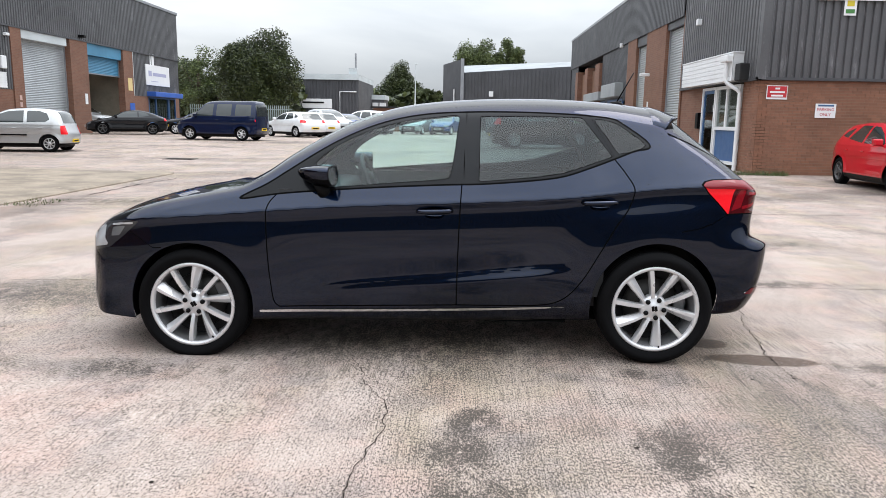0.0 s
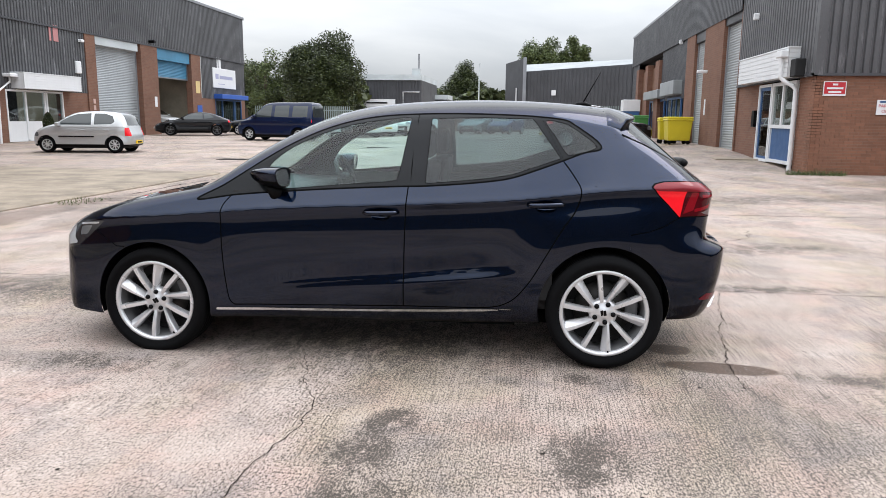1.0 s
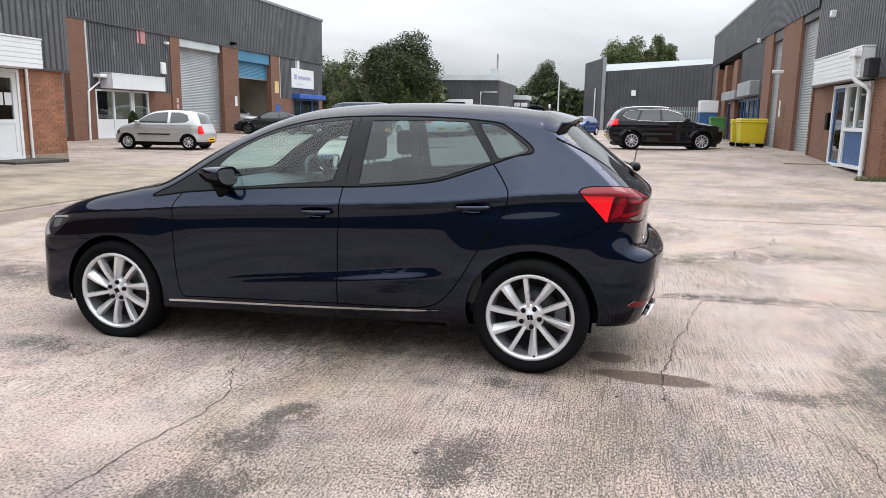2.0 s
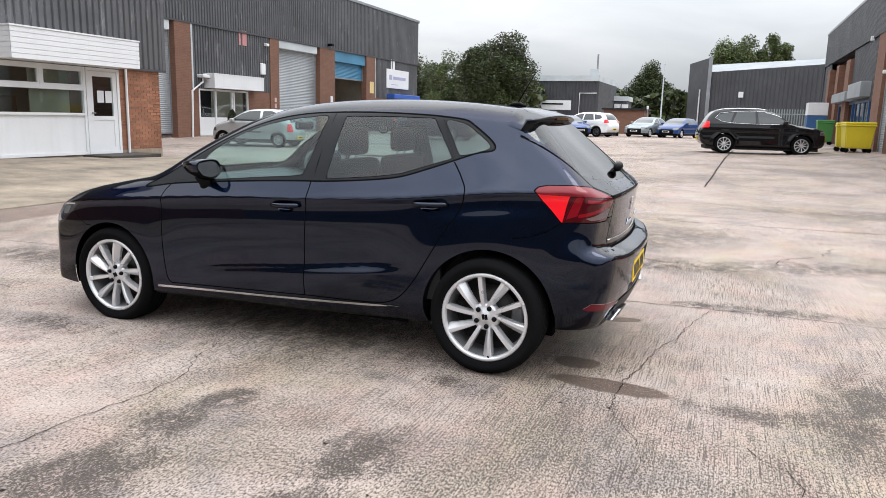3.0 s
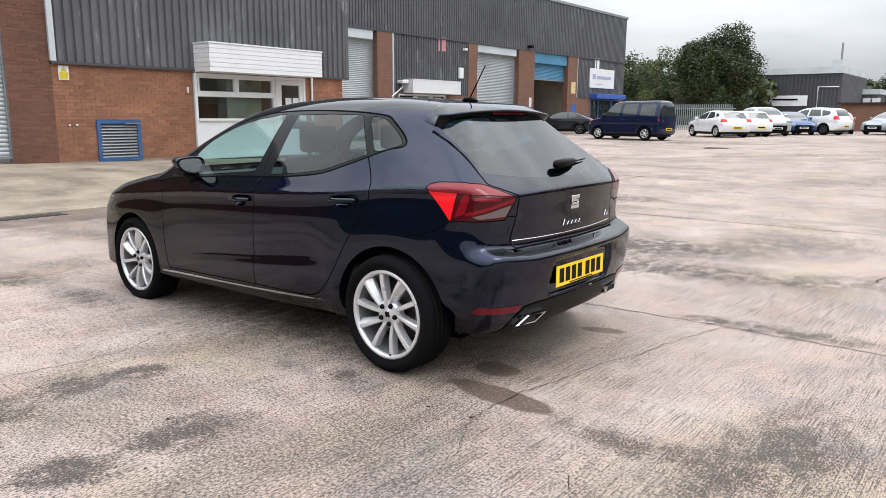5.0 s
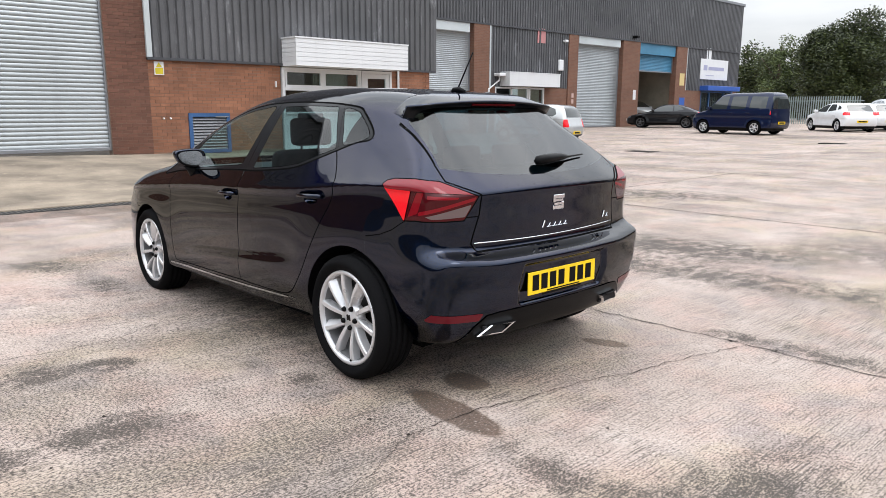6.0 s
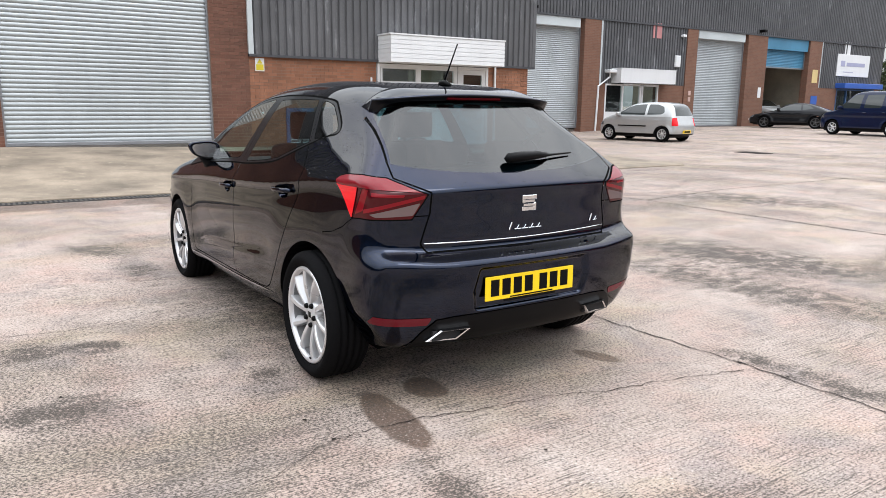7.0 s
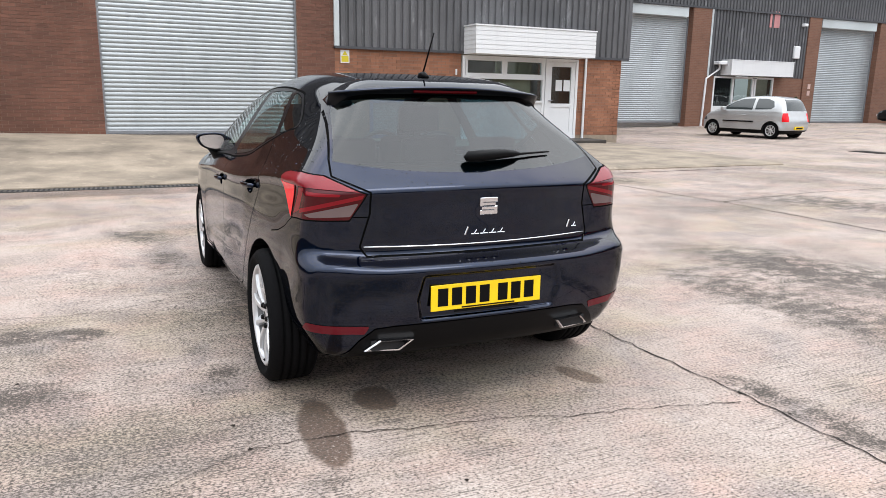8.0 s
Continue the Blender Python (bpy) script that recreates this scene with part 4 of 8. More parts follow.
def rounded(pts, n=6, closed=True):
    """A centripetal spline through the points, sampled n times between each two."""
    p = np.array(pts, float)
    out = []
    k = len(p)
    for i in range(k if closed else k - 1):
        if closed:
            a, b, c, d = p[i - 1], p[i], p[(i + 1) % k], p[(i + 2) % k]
        else:
            b, c = p[i], p[i + 1]
            a, d = (p[i - 1] if i else 2 * b - c), (p[i + 2] if i + 2 < k else 2 * c - b)
        t0 = 0.0
        t1 = t0 + max(1e-6, np.linalg.norm(b - a)) ** 0.5
        t2 = t1 + max(1e-6, np.linalg.norm(c - b)) ** 0.5
        t3 = t2 + max(1e-6, np.linalg.norm(d - c)) ** 0.5
        for s in range(n):
            t = t1 + (t2 - t1) * s / n
            a1 = (t1 - t) / (t1 - t0) * a + (t - t0) / (t1 - t0) * b
            a2 = (t2 - t) / (t2 - t1) * b + (t - t1) / (t2 - t1) * c
            a3 = (t3 - t) / (t3 - t2) * c + (t - t2) / (t3 - t2) * d
            b1 = (t2 - t) / (t2 - t0) * a1 + (t - t0) / (t2 - t0) * a2
            b2 = (t3 - t) / (t3 - t1) * a2 + (t - t1) / (t3 - t1) * a3
            out.append((t2 - t) / (t2 - t1) * b1 + (t - t1) / (t2 - t1) * b2)
    if not closed:
        out.append(p[-1])
    return np.array(out)


def line_dist(px, pz, poly, closed=True):
    """Distance to a polyline."""
    best = np.full(px.shape, 1e9)
    n = len(poly)
    for i in range(n if closed else n - 1):
        a, b = poly[i], poly[(i + 1) % n]
        d = b - a
        t = np.clip(((px - a[0]) * d[0] + (pz - a[1]) * d[1]) / max(1e-12, d @ d), 0, 1)
        best = np.minimum(best, (px - a[0] - t * d[0]) ** 2 + (pz - a[1] - t * d[1]) ** 2)
    return np.sqrt(best)


def poly_dist(px, pz, poly):
    """Signed distance to a closed polygon, negative inside."""
    poly = np.array(poly, float)
    inside = np.zeros(px.shape, bool)
    n = len(poly)
    for i in range(n):
        a, b = poly[i], poly[(i + 1) % n]
        if a[1] != b[1]:
            c = ((a[1] > pz) != (b[1] > pz)) & (px < (b[0] - a[0]) * (pz - a[1]) / (b[1] - a[1]) + a[0])
            inside ^= c
    return np.where(inside, -1, 1) * line_dist(px, pz, poly)


def sstep(a, b, v):
    t = np.clip((v - a) / (b - a), 0, 1)
    return t * t * (3 - 2 * t)


def field_grid(poly, x0, x1, z0, z1, step):
    """The profile's signed distance on a grid, read back with cubic smoothing."""
    nx, nz = int((x1 - x0) / step) + 4, int((z1 - z0) / step) + 4
    gx, gz = x0 + np.arange(nx) * step, z0 + np.arange(nz) * step
    px, pz = np.meshgrid(gx, gz, indexing="ij")
    g = poly_dist(px, pz, poly)

    def w(t):
        return (-0.5 * t + t * t - 0.5 * t ** 3, 1 - 2.5 * t * t + 1.5 * t ** 3, 0.5 * t + 2 * t * t - 1.5 * t ** 3, -0.5 * t * t + 0.5 * t ** 3)

    def f(x, z):
        u, v = (x - x0) / step, (z - z0) / step
        i, j = np.clip(u.astype(int), 1, nx - 3), np.clip(v.astype(int), 1, nz - 3)
        wu, wv = w(np.clip(u - i, 0, 1)), w(np.clip(v - j, 0, 1))
        s = 0
        for a in range(4):
            for b in range(4):
                s = s + wu[a] * wv[b] * g[i + a - 1, j + b - 1]
        return s
    return f


def shell(solid, outer, inner, step):
    """Meshes the solid (a function of x, |y|, z, negative inside): a box's surface shrunk on to it along rays from an inner box."""
    (x0, x1), yw, (z0, z1) = outer
    nx, ny, nz = int(round((x1 - x0) / step)), int(round(yw / step)), int(round((z1 - z0) / step))
    index, pts = {}, []

    def key(i, j, k):
        q = (i, j, k)
        if q not in index:
            index[q] = len(pts)
            pts.append(q)
        return index[q]

    quads = []
    for i in range(nx):
        for j in range(-ny, ny):
            quads.append((key(i, j, nz), key(i + 1, j, nz), key(i + 1, j + 1, nz), key(i, j + 1, nz)))
        for k in range(nz):
            quads.append((key(i, -ny, k), key(i + 1, -ny, k), key(i + 1, -ny, k + 1), key(i, -ny, k + 1)))
            quads.append((key(i + 1, ny, k), key(i, ny, k), key(i, ny, k + 1), key(i + 1, ny, k + 1)))
    for j in range(-ny, ny):
        for k in range(nz):
            quads.append((key(0, j + 1, k), key(0, j, k), key(0, j, k + 1), key(0, j + 1, k + 1)))
            quads.append((key(nx, j, k), key(nx, j + 1, k), key(nx, j + 1, k + 1), key(nx, j, k + 1)))
    q = np.array(pts, float)
    p = np.stack([x0 + (x1 - x0) * q[:, 0] / nx, yw * q[:, 1] / ny, z0 + (z1 - z0) * q[:, 2] / nz], 1)
    (a0, a1), aw, (c0, c1) = inner
    o = np.stack([np.clip(p[:, 0], a0, a1), np.clip(p[:, 1], -aw, aw), np.clip(p[:, 2], c0, c1)], 1)
    lo, hi = np.zeros(len(p)), np.ones(len(p))
    for _ in range(20):
        mid = (lo + hi) / 2
        s = o + (p - o) * mid[:, None]
        out = solid(s[:, 0], np.abs(s[:, 1]), s[:, 2]) > 0
        hi, lo = np.where(out, mid, hi), np.where(out, lo, mid)
    v = o + (p - o) * ((lo + hi) / 2)[:, None]
    e = step * 0.25
    nrm = np.zeros_like(v)
    for ax in range(3):
        d = np.zeros(3)
        d[ax] = e
        up, dn = v + d, v - d
        nrm[:, ax] = solid(up[:, 0], np.abs(up[:, 1]), up[:, 2]) - solid(dn[:, 0], np.abs(dn[:, 1]), dn[:, 2])
    nrm /= np.maximum(1e-9, np.linalg.norm(nrm, axis=1))[:, None]
    quads = np.array(quads)
    tri = np.concatenate([quads[:, [0, 1, 2]], quads[:, [0, 2, 3]]])
    return v, nrm, tri


class Skin:
    """A triangle mesh with a label on each triangle; regions are cut out of it along smooth lines."""

    def __init__(self, v, n, t):
        self.v, self.n, self.t = v, n, t
        self.lab = np.zeros(len(t), int)
        self.names = ["body"]

    def cut(self, name, field, among=("body",)):
        if name not in self.names:
            self.names.append(name)
        new_id = self.names.index(name)
        ok = np.isin(self.lab, [self.names.index(a) for a in among if a in self.names])
        g = field(self.v[:, 0], self.v[:, 1], self.v[:, 2])
        g = np.where(np.abs(g) < 1e-7, 1e-7, g)
        neg = g[self.t] < 0
        cnt = neg.sum(1)
        whole = ok & (cnt == 3)
        self.lab[whole] = new_id
        mix = np.where(ok & (cnt > 0) & (cnt < 3))[0]
        if not len(mix):
            return self
        tm, nm = self.t[mix], neg[mix]
        lone_is_in = cnt[mix] == 1
        lone = np.where(lone_is_in, np.argmax(nm, 1), np.argmin(nm, 1))
        r = np.arange(len(mix))
        a, b, c = tm[r, lone], tm[r, (lone + 1) % 3], tm[r, (lone + 2) % 3]
        edges = np.concatenate([np.stack([a, b], 1), np.stack([a, c], 1)])
        es = np.sort(edges, 1)
        uniq, inv = np.unique(es, axis=0, return_inverse=True)
        inv = inv.reshape(-1)
        ga, gb = g[uniq[:, 0]], g[uniq[:, 1]]
        w = (ga / (ga - gb))[:, None]
        base = len(self.v)
        self.v = np.concatenate([self.v, self.v[uniq[:, 0]] * (1 - w) + self.v[uniq[:, 1]] * w])
        nn = self.n[uniq[:, 0]] * (1 - w) + self.n[uniq[:, 1]] * w
        self.n = np.concatenate([self.n, nn / np.maximum(1e-9, np.linalg.norm(nn, axis=1))[:, None]])
        p, s = base + inv[:len(mix)], base + inv[len(mix):]
        old = self.lab[mix]
        in_lone = np.where(lone_is_in, new_id, old)
        in_rest = np.where(lone_is_in, old, new_id)
        self.t[mix] = np.stack([a, p, s], 1)
        self.lab[mix] = in_lone
        self.t = np.concatenate([self.t, np.stack([p, b, c], 1), np.stack([p, c, s], 1)])
        self.lab = np.concatenate([self.lab, in_rest, in_rest])
        return self

    def mesh(self, names, side=0, push=0.0):
        """A mesh of the triangles with these labels; side -1 or 1 keeps one half; push moves it along its normals."""
        ids = [self.names.index(x) for x in ([names] if isinstance(names, str) else names) if x in self.names]
        pick = np.isin(self.lab, ids)
        if side:
            pick &= np.sign(self.v[self.t][:, :, 1].mean(1)) == side
        t = self.t[pick]
        if not len(t):
            return None
        used, inv = np.unique(t, return_inverse=True)
        inv = inv.reshape(t.shape)
        me = bpy.data.meshes.new("panel")
        me.from_pydata((self.v[used] + self.n[used] * push).tolist(), [], inv.tolist())
        me.polygons.foreach_set("use_smooth", [True] * len(me.polygons))
        me.normals_split_custom_set_from_vertices(self.n[used].tolist())
        return me

    def panel(self, name, labels, material, parent, label="", side=0, push=0.0):
        me = self.mesh(labels, side, push)
        if me is None:
            return None
        me.name = name
        me.materials.append(material)
        ob = new(name, me)
        ob.parent = parent
        if label:
            ob["label"] = label
        return ob


def smax(a, b, k):
    return np.maximum(a, b) + 0.25 * k * np.maximum(1 - np.abs(a - b) / k, 0) ** 2


def paint_mat(name, base, metal=0.0, flake=0.0, rough=0.4, ior=1.42, coat=1.0):
    """Car paint under clear coat, with a faint orange peel and, after rain, drops."""
    m, n, l, p = nodes_of(name)
    pos = place_of(n, l)
    c = mixcol(n, l, tuple(x * 0.85 for x in base), tuple(min(1, x * 1.15) for x in base), noise_of(n, l, pos, 2.0, 3))
    if flake:
        c = mixcol(n, l, c, tuple(min(1, x * 3 + 0.02) for x in base), ramp_of(n, l, noise_of(n, l, pos, 900, 2), 0.55, 0.8, 0, flake))
    l.new(c, p.inputs["Base Color"])
    p.inputs["Metallic"].default_value, p.inputs["Roughness"].default_value = metal, rough
    p.inputs["Coat Weight"].default_value, p.inputs["Coat Roughness"].default_value = coat, 0.025
    p.inputs["Coat IOR"].default_value = ior
    p.inputs["Specular IOR Level"].default_value = 0.1
    if metal:
        p.inputs["Specular Tint"].default_value = (0.10, 0.16, 0.30, 1)
    return m


M_NAVY = paint_mat("navy_metallic_paint", (0.0012, 0.0062, 0.0215), 0.95, 0.2, 0.22, ior=1.42)
M_TRIMBLACK = paint_mat("black_trim", (0.0022, 0.0028, 0.0042), 0.0, 0.0, 0.35, ior=1.38, coat=0.3)
M_GAP = stuff_mat("panel_gap", (0.003, 0.003, 0.003), 0.9, var=0.1, bump=0, spec=0.03)
M_CARGLASS = glass_mat("car_side_glass", (0.72, 0.89, 0.87), ior=1.52)
M_PRIVACY = glass_mat("car_rear_glass", (0.36, 0.47, 0.48), ior=1.55)
M_TAILGLASS = glass_mat("car_tail_glass", (0.08, 0.16, 0.19), ior=1.68)
M_DROP = paint_mat("rain_drop", (0.004, 0.006, 0.012), 0.0, 0.0, 0.1, ior=1.33)
M_CHROME = stuff_mat("satin_chrome", (0.72, 0.73, 0.75), 0.12, metal=1.0, var=0.05, bump=0.0)
M_RUBBER = stuff_mat("tyre_rubber", (0.0055, 0.0055, 0.006), 0.8, var=0.3, fine=80, bump=0.3, spec=0.06)
M_ALLOY = stuff_mat("silver_alloy", (0.66, 0.66, 0.67), 0.28, metal=0.5, var=0.08, bump=0.0)
M_BARREL = stuff_mat("dusty_wheel_barrel", (0.20, 0.20, 0.205), 0.5, metal=0.3, var=0.3)
M_DISC = stuff_mat("brake_iron", (0.05, 0.048, 0.046), 0.45, metal=0.8, var=0.3)
M_SEAT = stuff_mat("seat_cloth", (0.022, 0.022, 0.025), 0.9, var=0.3, fine=200, bump=0.3)
M_CABIN = stuff_mat("cabin_plastic", (0.020, 0.020, 0.022), 0.6, var=0.2)
M_HEADLINER = stuff_mat("headliner", (0.30, 0.30, 0.29), 0.9, var=0.1)
M_LAMP_RED = paint_mat("red_lamp_lens", (0.84, 0.010, 0.018), 0.0, 0.0, 0.25, ior=1.45, coat=0.6)
M_REFLECTOR = paint_mat("dark_red_reflector", (0.12, 0.006, 0.012), 0.0, 0.0, 0.25, coat=0.5)
M_LAMP_DARK = paint_mat("dark_red_lamp_lens", (0.055, 0.0018, 0.004), 0.0, 0.0, 0.2, ior=1.38, coat=0.6)
M_LAMP_MID = paint_mat("mid_red_lamp_lens", (0.19, 0.004, 0.009), 0.0, 0.0, 0.2, ior=1.38, coat=0.6)
M_LAMP_TOP = paint_mat("dull_red_lamp_lens", (0.17, 0.004, 0.010), 0.0, 0.0, 0.3, ior=1.42, coat=0.7)
M_LAMP_HOUSING = paint_mat("dark_head_lamp_housing", (0.03, 0.032, 0.036), 0.3, 0.0, 0.2, ior=1.5)
M_HEADLAMP = paint_mat("clear_head_lamp", (0.46, 0.47, 0.48), 0.4, 0.0, 0.12)
M_LAMP_WHITE = paint_mat("grey_head_lamp_lens", (0.17, 0.18, 0.19), 0.5, 0.0, 0.2, ior=1.4, coat=0.6)
M_LAMP_CLEAR = paint_mat("clear_lamp_lens", (0.17, 0.125, 0.125), 0.4, 0.0, 0.15, ior=1.4, coat=0.6)
M_PLATE_Y = stuff_mat("yellow_plate", (0.90, 0.61, 0.004), 0.35, var=0.06, bump=0)
M_PLATE_W = stuff_mat("white_plate", (0.75, 0.75, 0.74), 0.35, var=0.06, bump=0)


def tyre(r, rim, half):
    """Tyre as a turned section with tread grooves; its axle along y, outer side towards -y."""
    prof = [(rim - 0.004, -half + 0.028), (rim + 0.008, -half + 0.012), (rim + 0.03, -half + 0.002), (rim + (r - rim) * 0.55, -half - 0.004),
            (r - 0.022, -half + 0.006), (r - 0.006, -half + 0.020), (r - 0.001, -half + 0.036)]
    w = half - 0.04
    for k in range(4):
        y = -w + (k + 0.5) * 2 * w / 4
        prof += [(r, y - 0.012), (r, y - 0.005), (r - 0.008, y - 0.004), (r - 0.008, y + 0.004), (r, y + 0.005)]
    prof += [(r - 0.001, half - 0.036), (r - 0.006, half - 0.020), (r - 0.022, half - 0.006), (rim + 0.03, half), (rim - 0.004, half - 0.03)]
    bm = revolve(prof, 72)
    return bm


def spoke(r0, r1, a0, a1, w0, w1, y0, y1, thick, slant=0.0):
    """One spoke from radius r0 at angle a0 to r1 at a1, its face towards -y, bevelled."""
    bm = bmesh.new()
    n = 7
    rows = []
    along = math.atan2(math.sin(a1) * r1 - math.sin(a0) * r0, math.cos(a1) * r1 - math.cos(a0) * r0)
    c, s = math.cos(along), math.sin(along)
    for i in range(n + 1):
        t = i / n
        px = math.cos(a0) * r0 * (1 - t) + math.cos(a1) * r1 * t
        pz = math.sin(a0) * r0 * (1 - t) + math.sin(a1) * r1 * t
        w = w0 + (w1 - w0) * t
        y = y0 + (y1 - y0) * t - 0.010 * math.sin(math.pi * t)
        row = []
        for off, dy in ((-w, thick), (-w * 0.94, 0.006), (-w * 0.75, 0.0), (w * (0.75 - 0.85 * slant), 0.0), (w * 0.94, 0.006 + 0.022 * slant), (w, thick)):
            row.append(bm.verts.new((px - s * off, y + dy, pz + c * off)))
        rows.append(row)
    for p, q in zip(rows, rows[1:]):
        for k in range(5):
            bm.faces.new((p[k], p[k + 1], q[k + 1], q[k]))
    bmesh.ops.recalc_face_normals(bm, faces=bm.faces[:])
    return bm


def wheel(parent, at, r, rim, half, spokes, style, material, turn=0.0, side=-1, detail=True):
    """A road wheel under a car; its outer face towards y*side."""
    e = new("wheel")
    e.parent = parent
    e.matrix_basis = pose(*at) @ (pose(0, 0, 0, 0, turn, 0) if side < 0 else pose(0, 0, 0, 0, 0, 180) @ pose(0, 0, 0, 0, turn, 0))
    part("tyre", tyre(r, rim, half), M_RUBBER, e, smooth_shade=True)
    yo = -half + 0.018
    bm = revolve([(rim + 0.004, yo + 0.012), (rim + 0.003, yo - 0.004), (rim - 0.005, yo - 0.008), (rim - 0.016, yo - 0.004), (rim - 0.02, yo + 0.014)], 64)
    part("rim", bm, material, e, smooth_shade=True)
    part("barrel", revolve([(rim - 0.02, yo + 0.014), (rim - 0.028, yo + 0.06), (rim - 0.03, half - 0.01), (rim, half)], 48), M_BARREL, e, smooth_shade=True)
    part("brake_disc", revolve([(0.03, 0.012), (rim * 0.66, 0.012), (rim * 0.67, 0.02), (rim * 0.66, 0.03)], 40), M_DISC, e, smooth_shade=True)
    part("wheel_back", revolve([(0.0, 0.05), (rim - 0.03, 0.05)], 32), M_DARK, e)
    if style == "twin":
        part("brake_caliper", box(rim * 0.52, rim * 0.80, -0.005, 0.045, -0.05, 0.06, 0.012, 2), M_BARREL, e, "grey brake caliper")
        valve = tube([(0.062, yo + 0.004, -rim + 0.022), (0.058, yo - 0.006, -rim + 0.034)], 0.0045, 8)
        bmesh.ops.rotate(valve, verts=valve.verts[:], cent=(0, 0, 0), matrix=Matrix.Rotation(radians(8), 3, "Y"))
        part("valve", valve, M_BLACK, e)
    if style == "twin":
        for k in range(5):
            a = k * math.tau / 5
            # a narrow, nearly radial spoke and a broad leaning one with a bevelled flank
            for da0, da1, w0, w1, slant in ((101, 98, 0.0115, 0.0150, 0.0), (77, 59, -0.0125, -0.0300, 1.0)):
                part("spoke", spoke(0.050, rim - 0.010, a + radians(da0), a + radians(da1), w0, w1, yo + 0.018, yo + 0.001, 0.045, slant), material, e)
        part("hub", revolve([(0.0, yo + 0.012), (0.030, yo + 0.012), (0.034, yo + 0.016), (0.058, yo + 0.016), (0.074, yo + 0.022), (0.078, yo + 0.06)], 40), material, e, smooth_shade=True)
        for k in range(5):
            a = k * math.tau / 5 + radians(64)
            bm = revolve([(0.0, -0.012), (0.009, -0.012), (0.0135, -0.003), (0.0135, 0.012)], 12)
            b = part("wheel_bolt", bm, M_BLACK, e, smooth_shade=True)
            b.matrix_basis = pose(math.cos(a) * 0.052, yo + 0.014, math.sin(a) * 0.052)
        for sx in (-0.008, 0.008):
            bm = bmesh.new()
            v = [bm.verts.new(q) for q in ((sx - 0.010, yo + 0.011, 0.012), (sx + 0.004, yo + 0.011, 0.016), (sx + 0.010, yo + 0.011, -0.012), (sx - 0.004, yo + 0.011, -0.016))]
            w = [bm.verts.new(q.co + Vector((0, 0.006, 0))) for q in v]
            bm.faces.new(v)
            for i in range(4):
                bm.faces.new((v[i], w[i], w[(i + 1) % 4], v[(i + 1) % 4]))
            bmesh.ops.recalc_face_normals(bm, faces=bm.faces[:])
            part("cap_emblem", bm, M_BLACK, e)
    else:
        for k in range(spokes):
            a = k * math.tau / spokes
            part("spoke", spoke(0.03, rim - 0.012, a, a + 0.05, 0.03 if spokes < 8 else 0.018, 0.022 if spokes < 8 else 0.016, yo + 0.014, yo + 0.006, 0.04), material, e)
        part("hub", revolve([(0.0, yo + 0.006), (0.05, yo + 0.008), (0.065, yo + 0.05)], 24), material, e, smooth_shade=True)
    return e
# ---- the dark blue hatchback ----
HERO_PROFILE = rounded([
    (-1.80, 0.095), (-1.96, 0.112), (-2.045, 0.18), (-2.075, 0.30), (-2.07, 0.40), (-2.068, 0.50), (-2.062, 0.58), (-2.05, 0.645), (-1.98, 0.715), (-1.86, 0.775), (-1.62, 0.848),
    (-1.28, 0.915), (-1.10, 0.952), (-0.98, 1.010), (-0.82, 1.113), (-0.62, 1.225), (-0.42, 1.318), (-0.20, 1.386), (0.02, 1.420), (0.30, 1.440), (0.63, 1.446),
    (0.965, 1.434), (1.22, 1.410), (1.37, 1.385), (1.425, 1.345), (1.52, 1.265), (1.66, 1.150), (1.79, 1.047), (1.862, 0.992), (1.897, 0.962), (1.908, 0.948), (1.908, 0.938), (1.900, 0.88), (1.893, 0.80),
    (1.888, 0.735), (1.888, 0.702), (1.892, 0.682), (1.915, 0.667), (1.950, 0.654), (1.983, 0.638), (1.991, 0.629), (1.993, 0.614), (1.990, 0.58), (1.980, 0.50), (1.965, 0.43), (1.94, 0.35), (1.895, 0.27), (1.80, 0.225), (1.4, 0.20),
    (0.0, 0.185), (-1.2, 0.17)], 6)
hero_prof = field_grid(HERO_PROFILE, -2.6, 2.5, -0.2, 1.9, 0.015)
crease_z = curve([(-2.1, 0.66), (-2.028, 0.668), (-1.585, 0.751), (-1.087, 0.792), (-0.457, 0.840), (0.240, 0.873), (0.758, 0.902), (1.069, 0.934), (1.278, 0.957), (1.495, 0.971), (1.95, 0.985)])
plan_w = curve([(-2.1, 0.70), (-1.95, 0.75), (-1.75, 0.790), (-1.45, 0.822), (-1.1, 0.830), (-0.4, 0.842), (0.3, 0.852), (0.8, 0.838), (1.05, 0.815), (1.2, 0.803), (1.45, 0.785), (1.62, 0.772), (1.78, 0.748), (1.9, 0.71), (2.0, 0.67)])
above = curve([(0, 0), (0.03, 0.019), (0.08, 0.047), (0.13, 0.075), (0.185, 0.106), (0.25, 0.146), (0.36, 0.216), (0.45, 0.282), (0.53, 0.36), (0.65, 0.50)])
below = curve([(-0.80, -0.13), (-0.69, -0.075), (-0.62, -0.032), (-0.57, -0.013), (-0.48, -0.003), (-0.30, 0.002), (-0.14, -0.003), (-0.06, -0.010), (-0.028, -0.011), (0, 0)])
bow_front = curve([(-2.2, 0.32), (-1.9, 0.27), (-1.5, 0.19), (-1.0, 0.13), (-0.4, 0.11), (0.3, 0.0), (0.31, 0.0)])
bow_rear = curve([(0.8, 0.0), (0.9, 0.0), (1.4, 0.05), (1.8, 0.085), (2.1, 0.11)])
blade_z = curve([(-0.809, 0.337), (-0.466, 0.413), (-0.153, 0.448), (0.160, 0.476), (0.462, 0.508), (0.848, 0.547)])
HUBS = (-1.292, 1.280)
HUB_Z, TYRE_R, RIM_R = (0.2785, 0.3015), 0.3135, 0.236


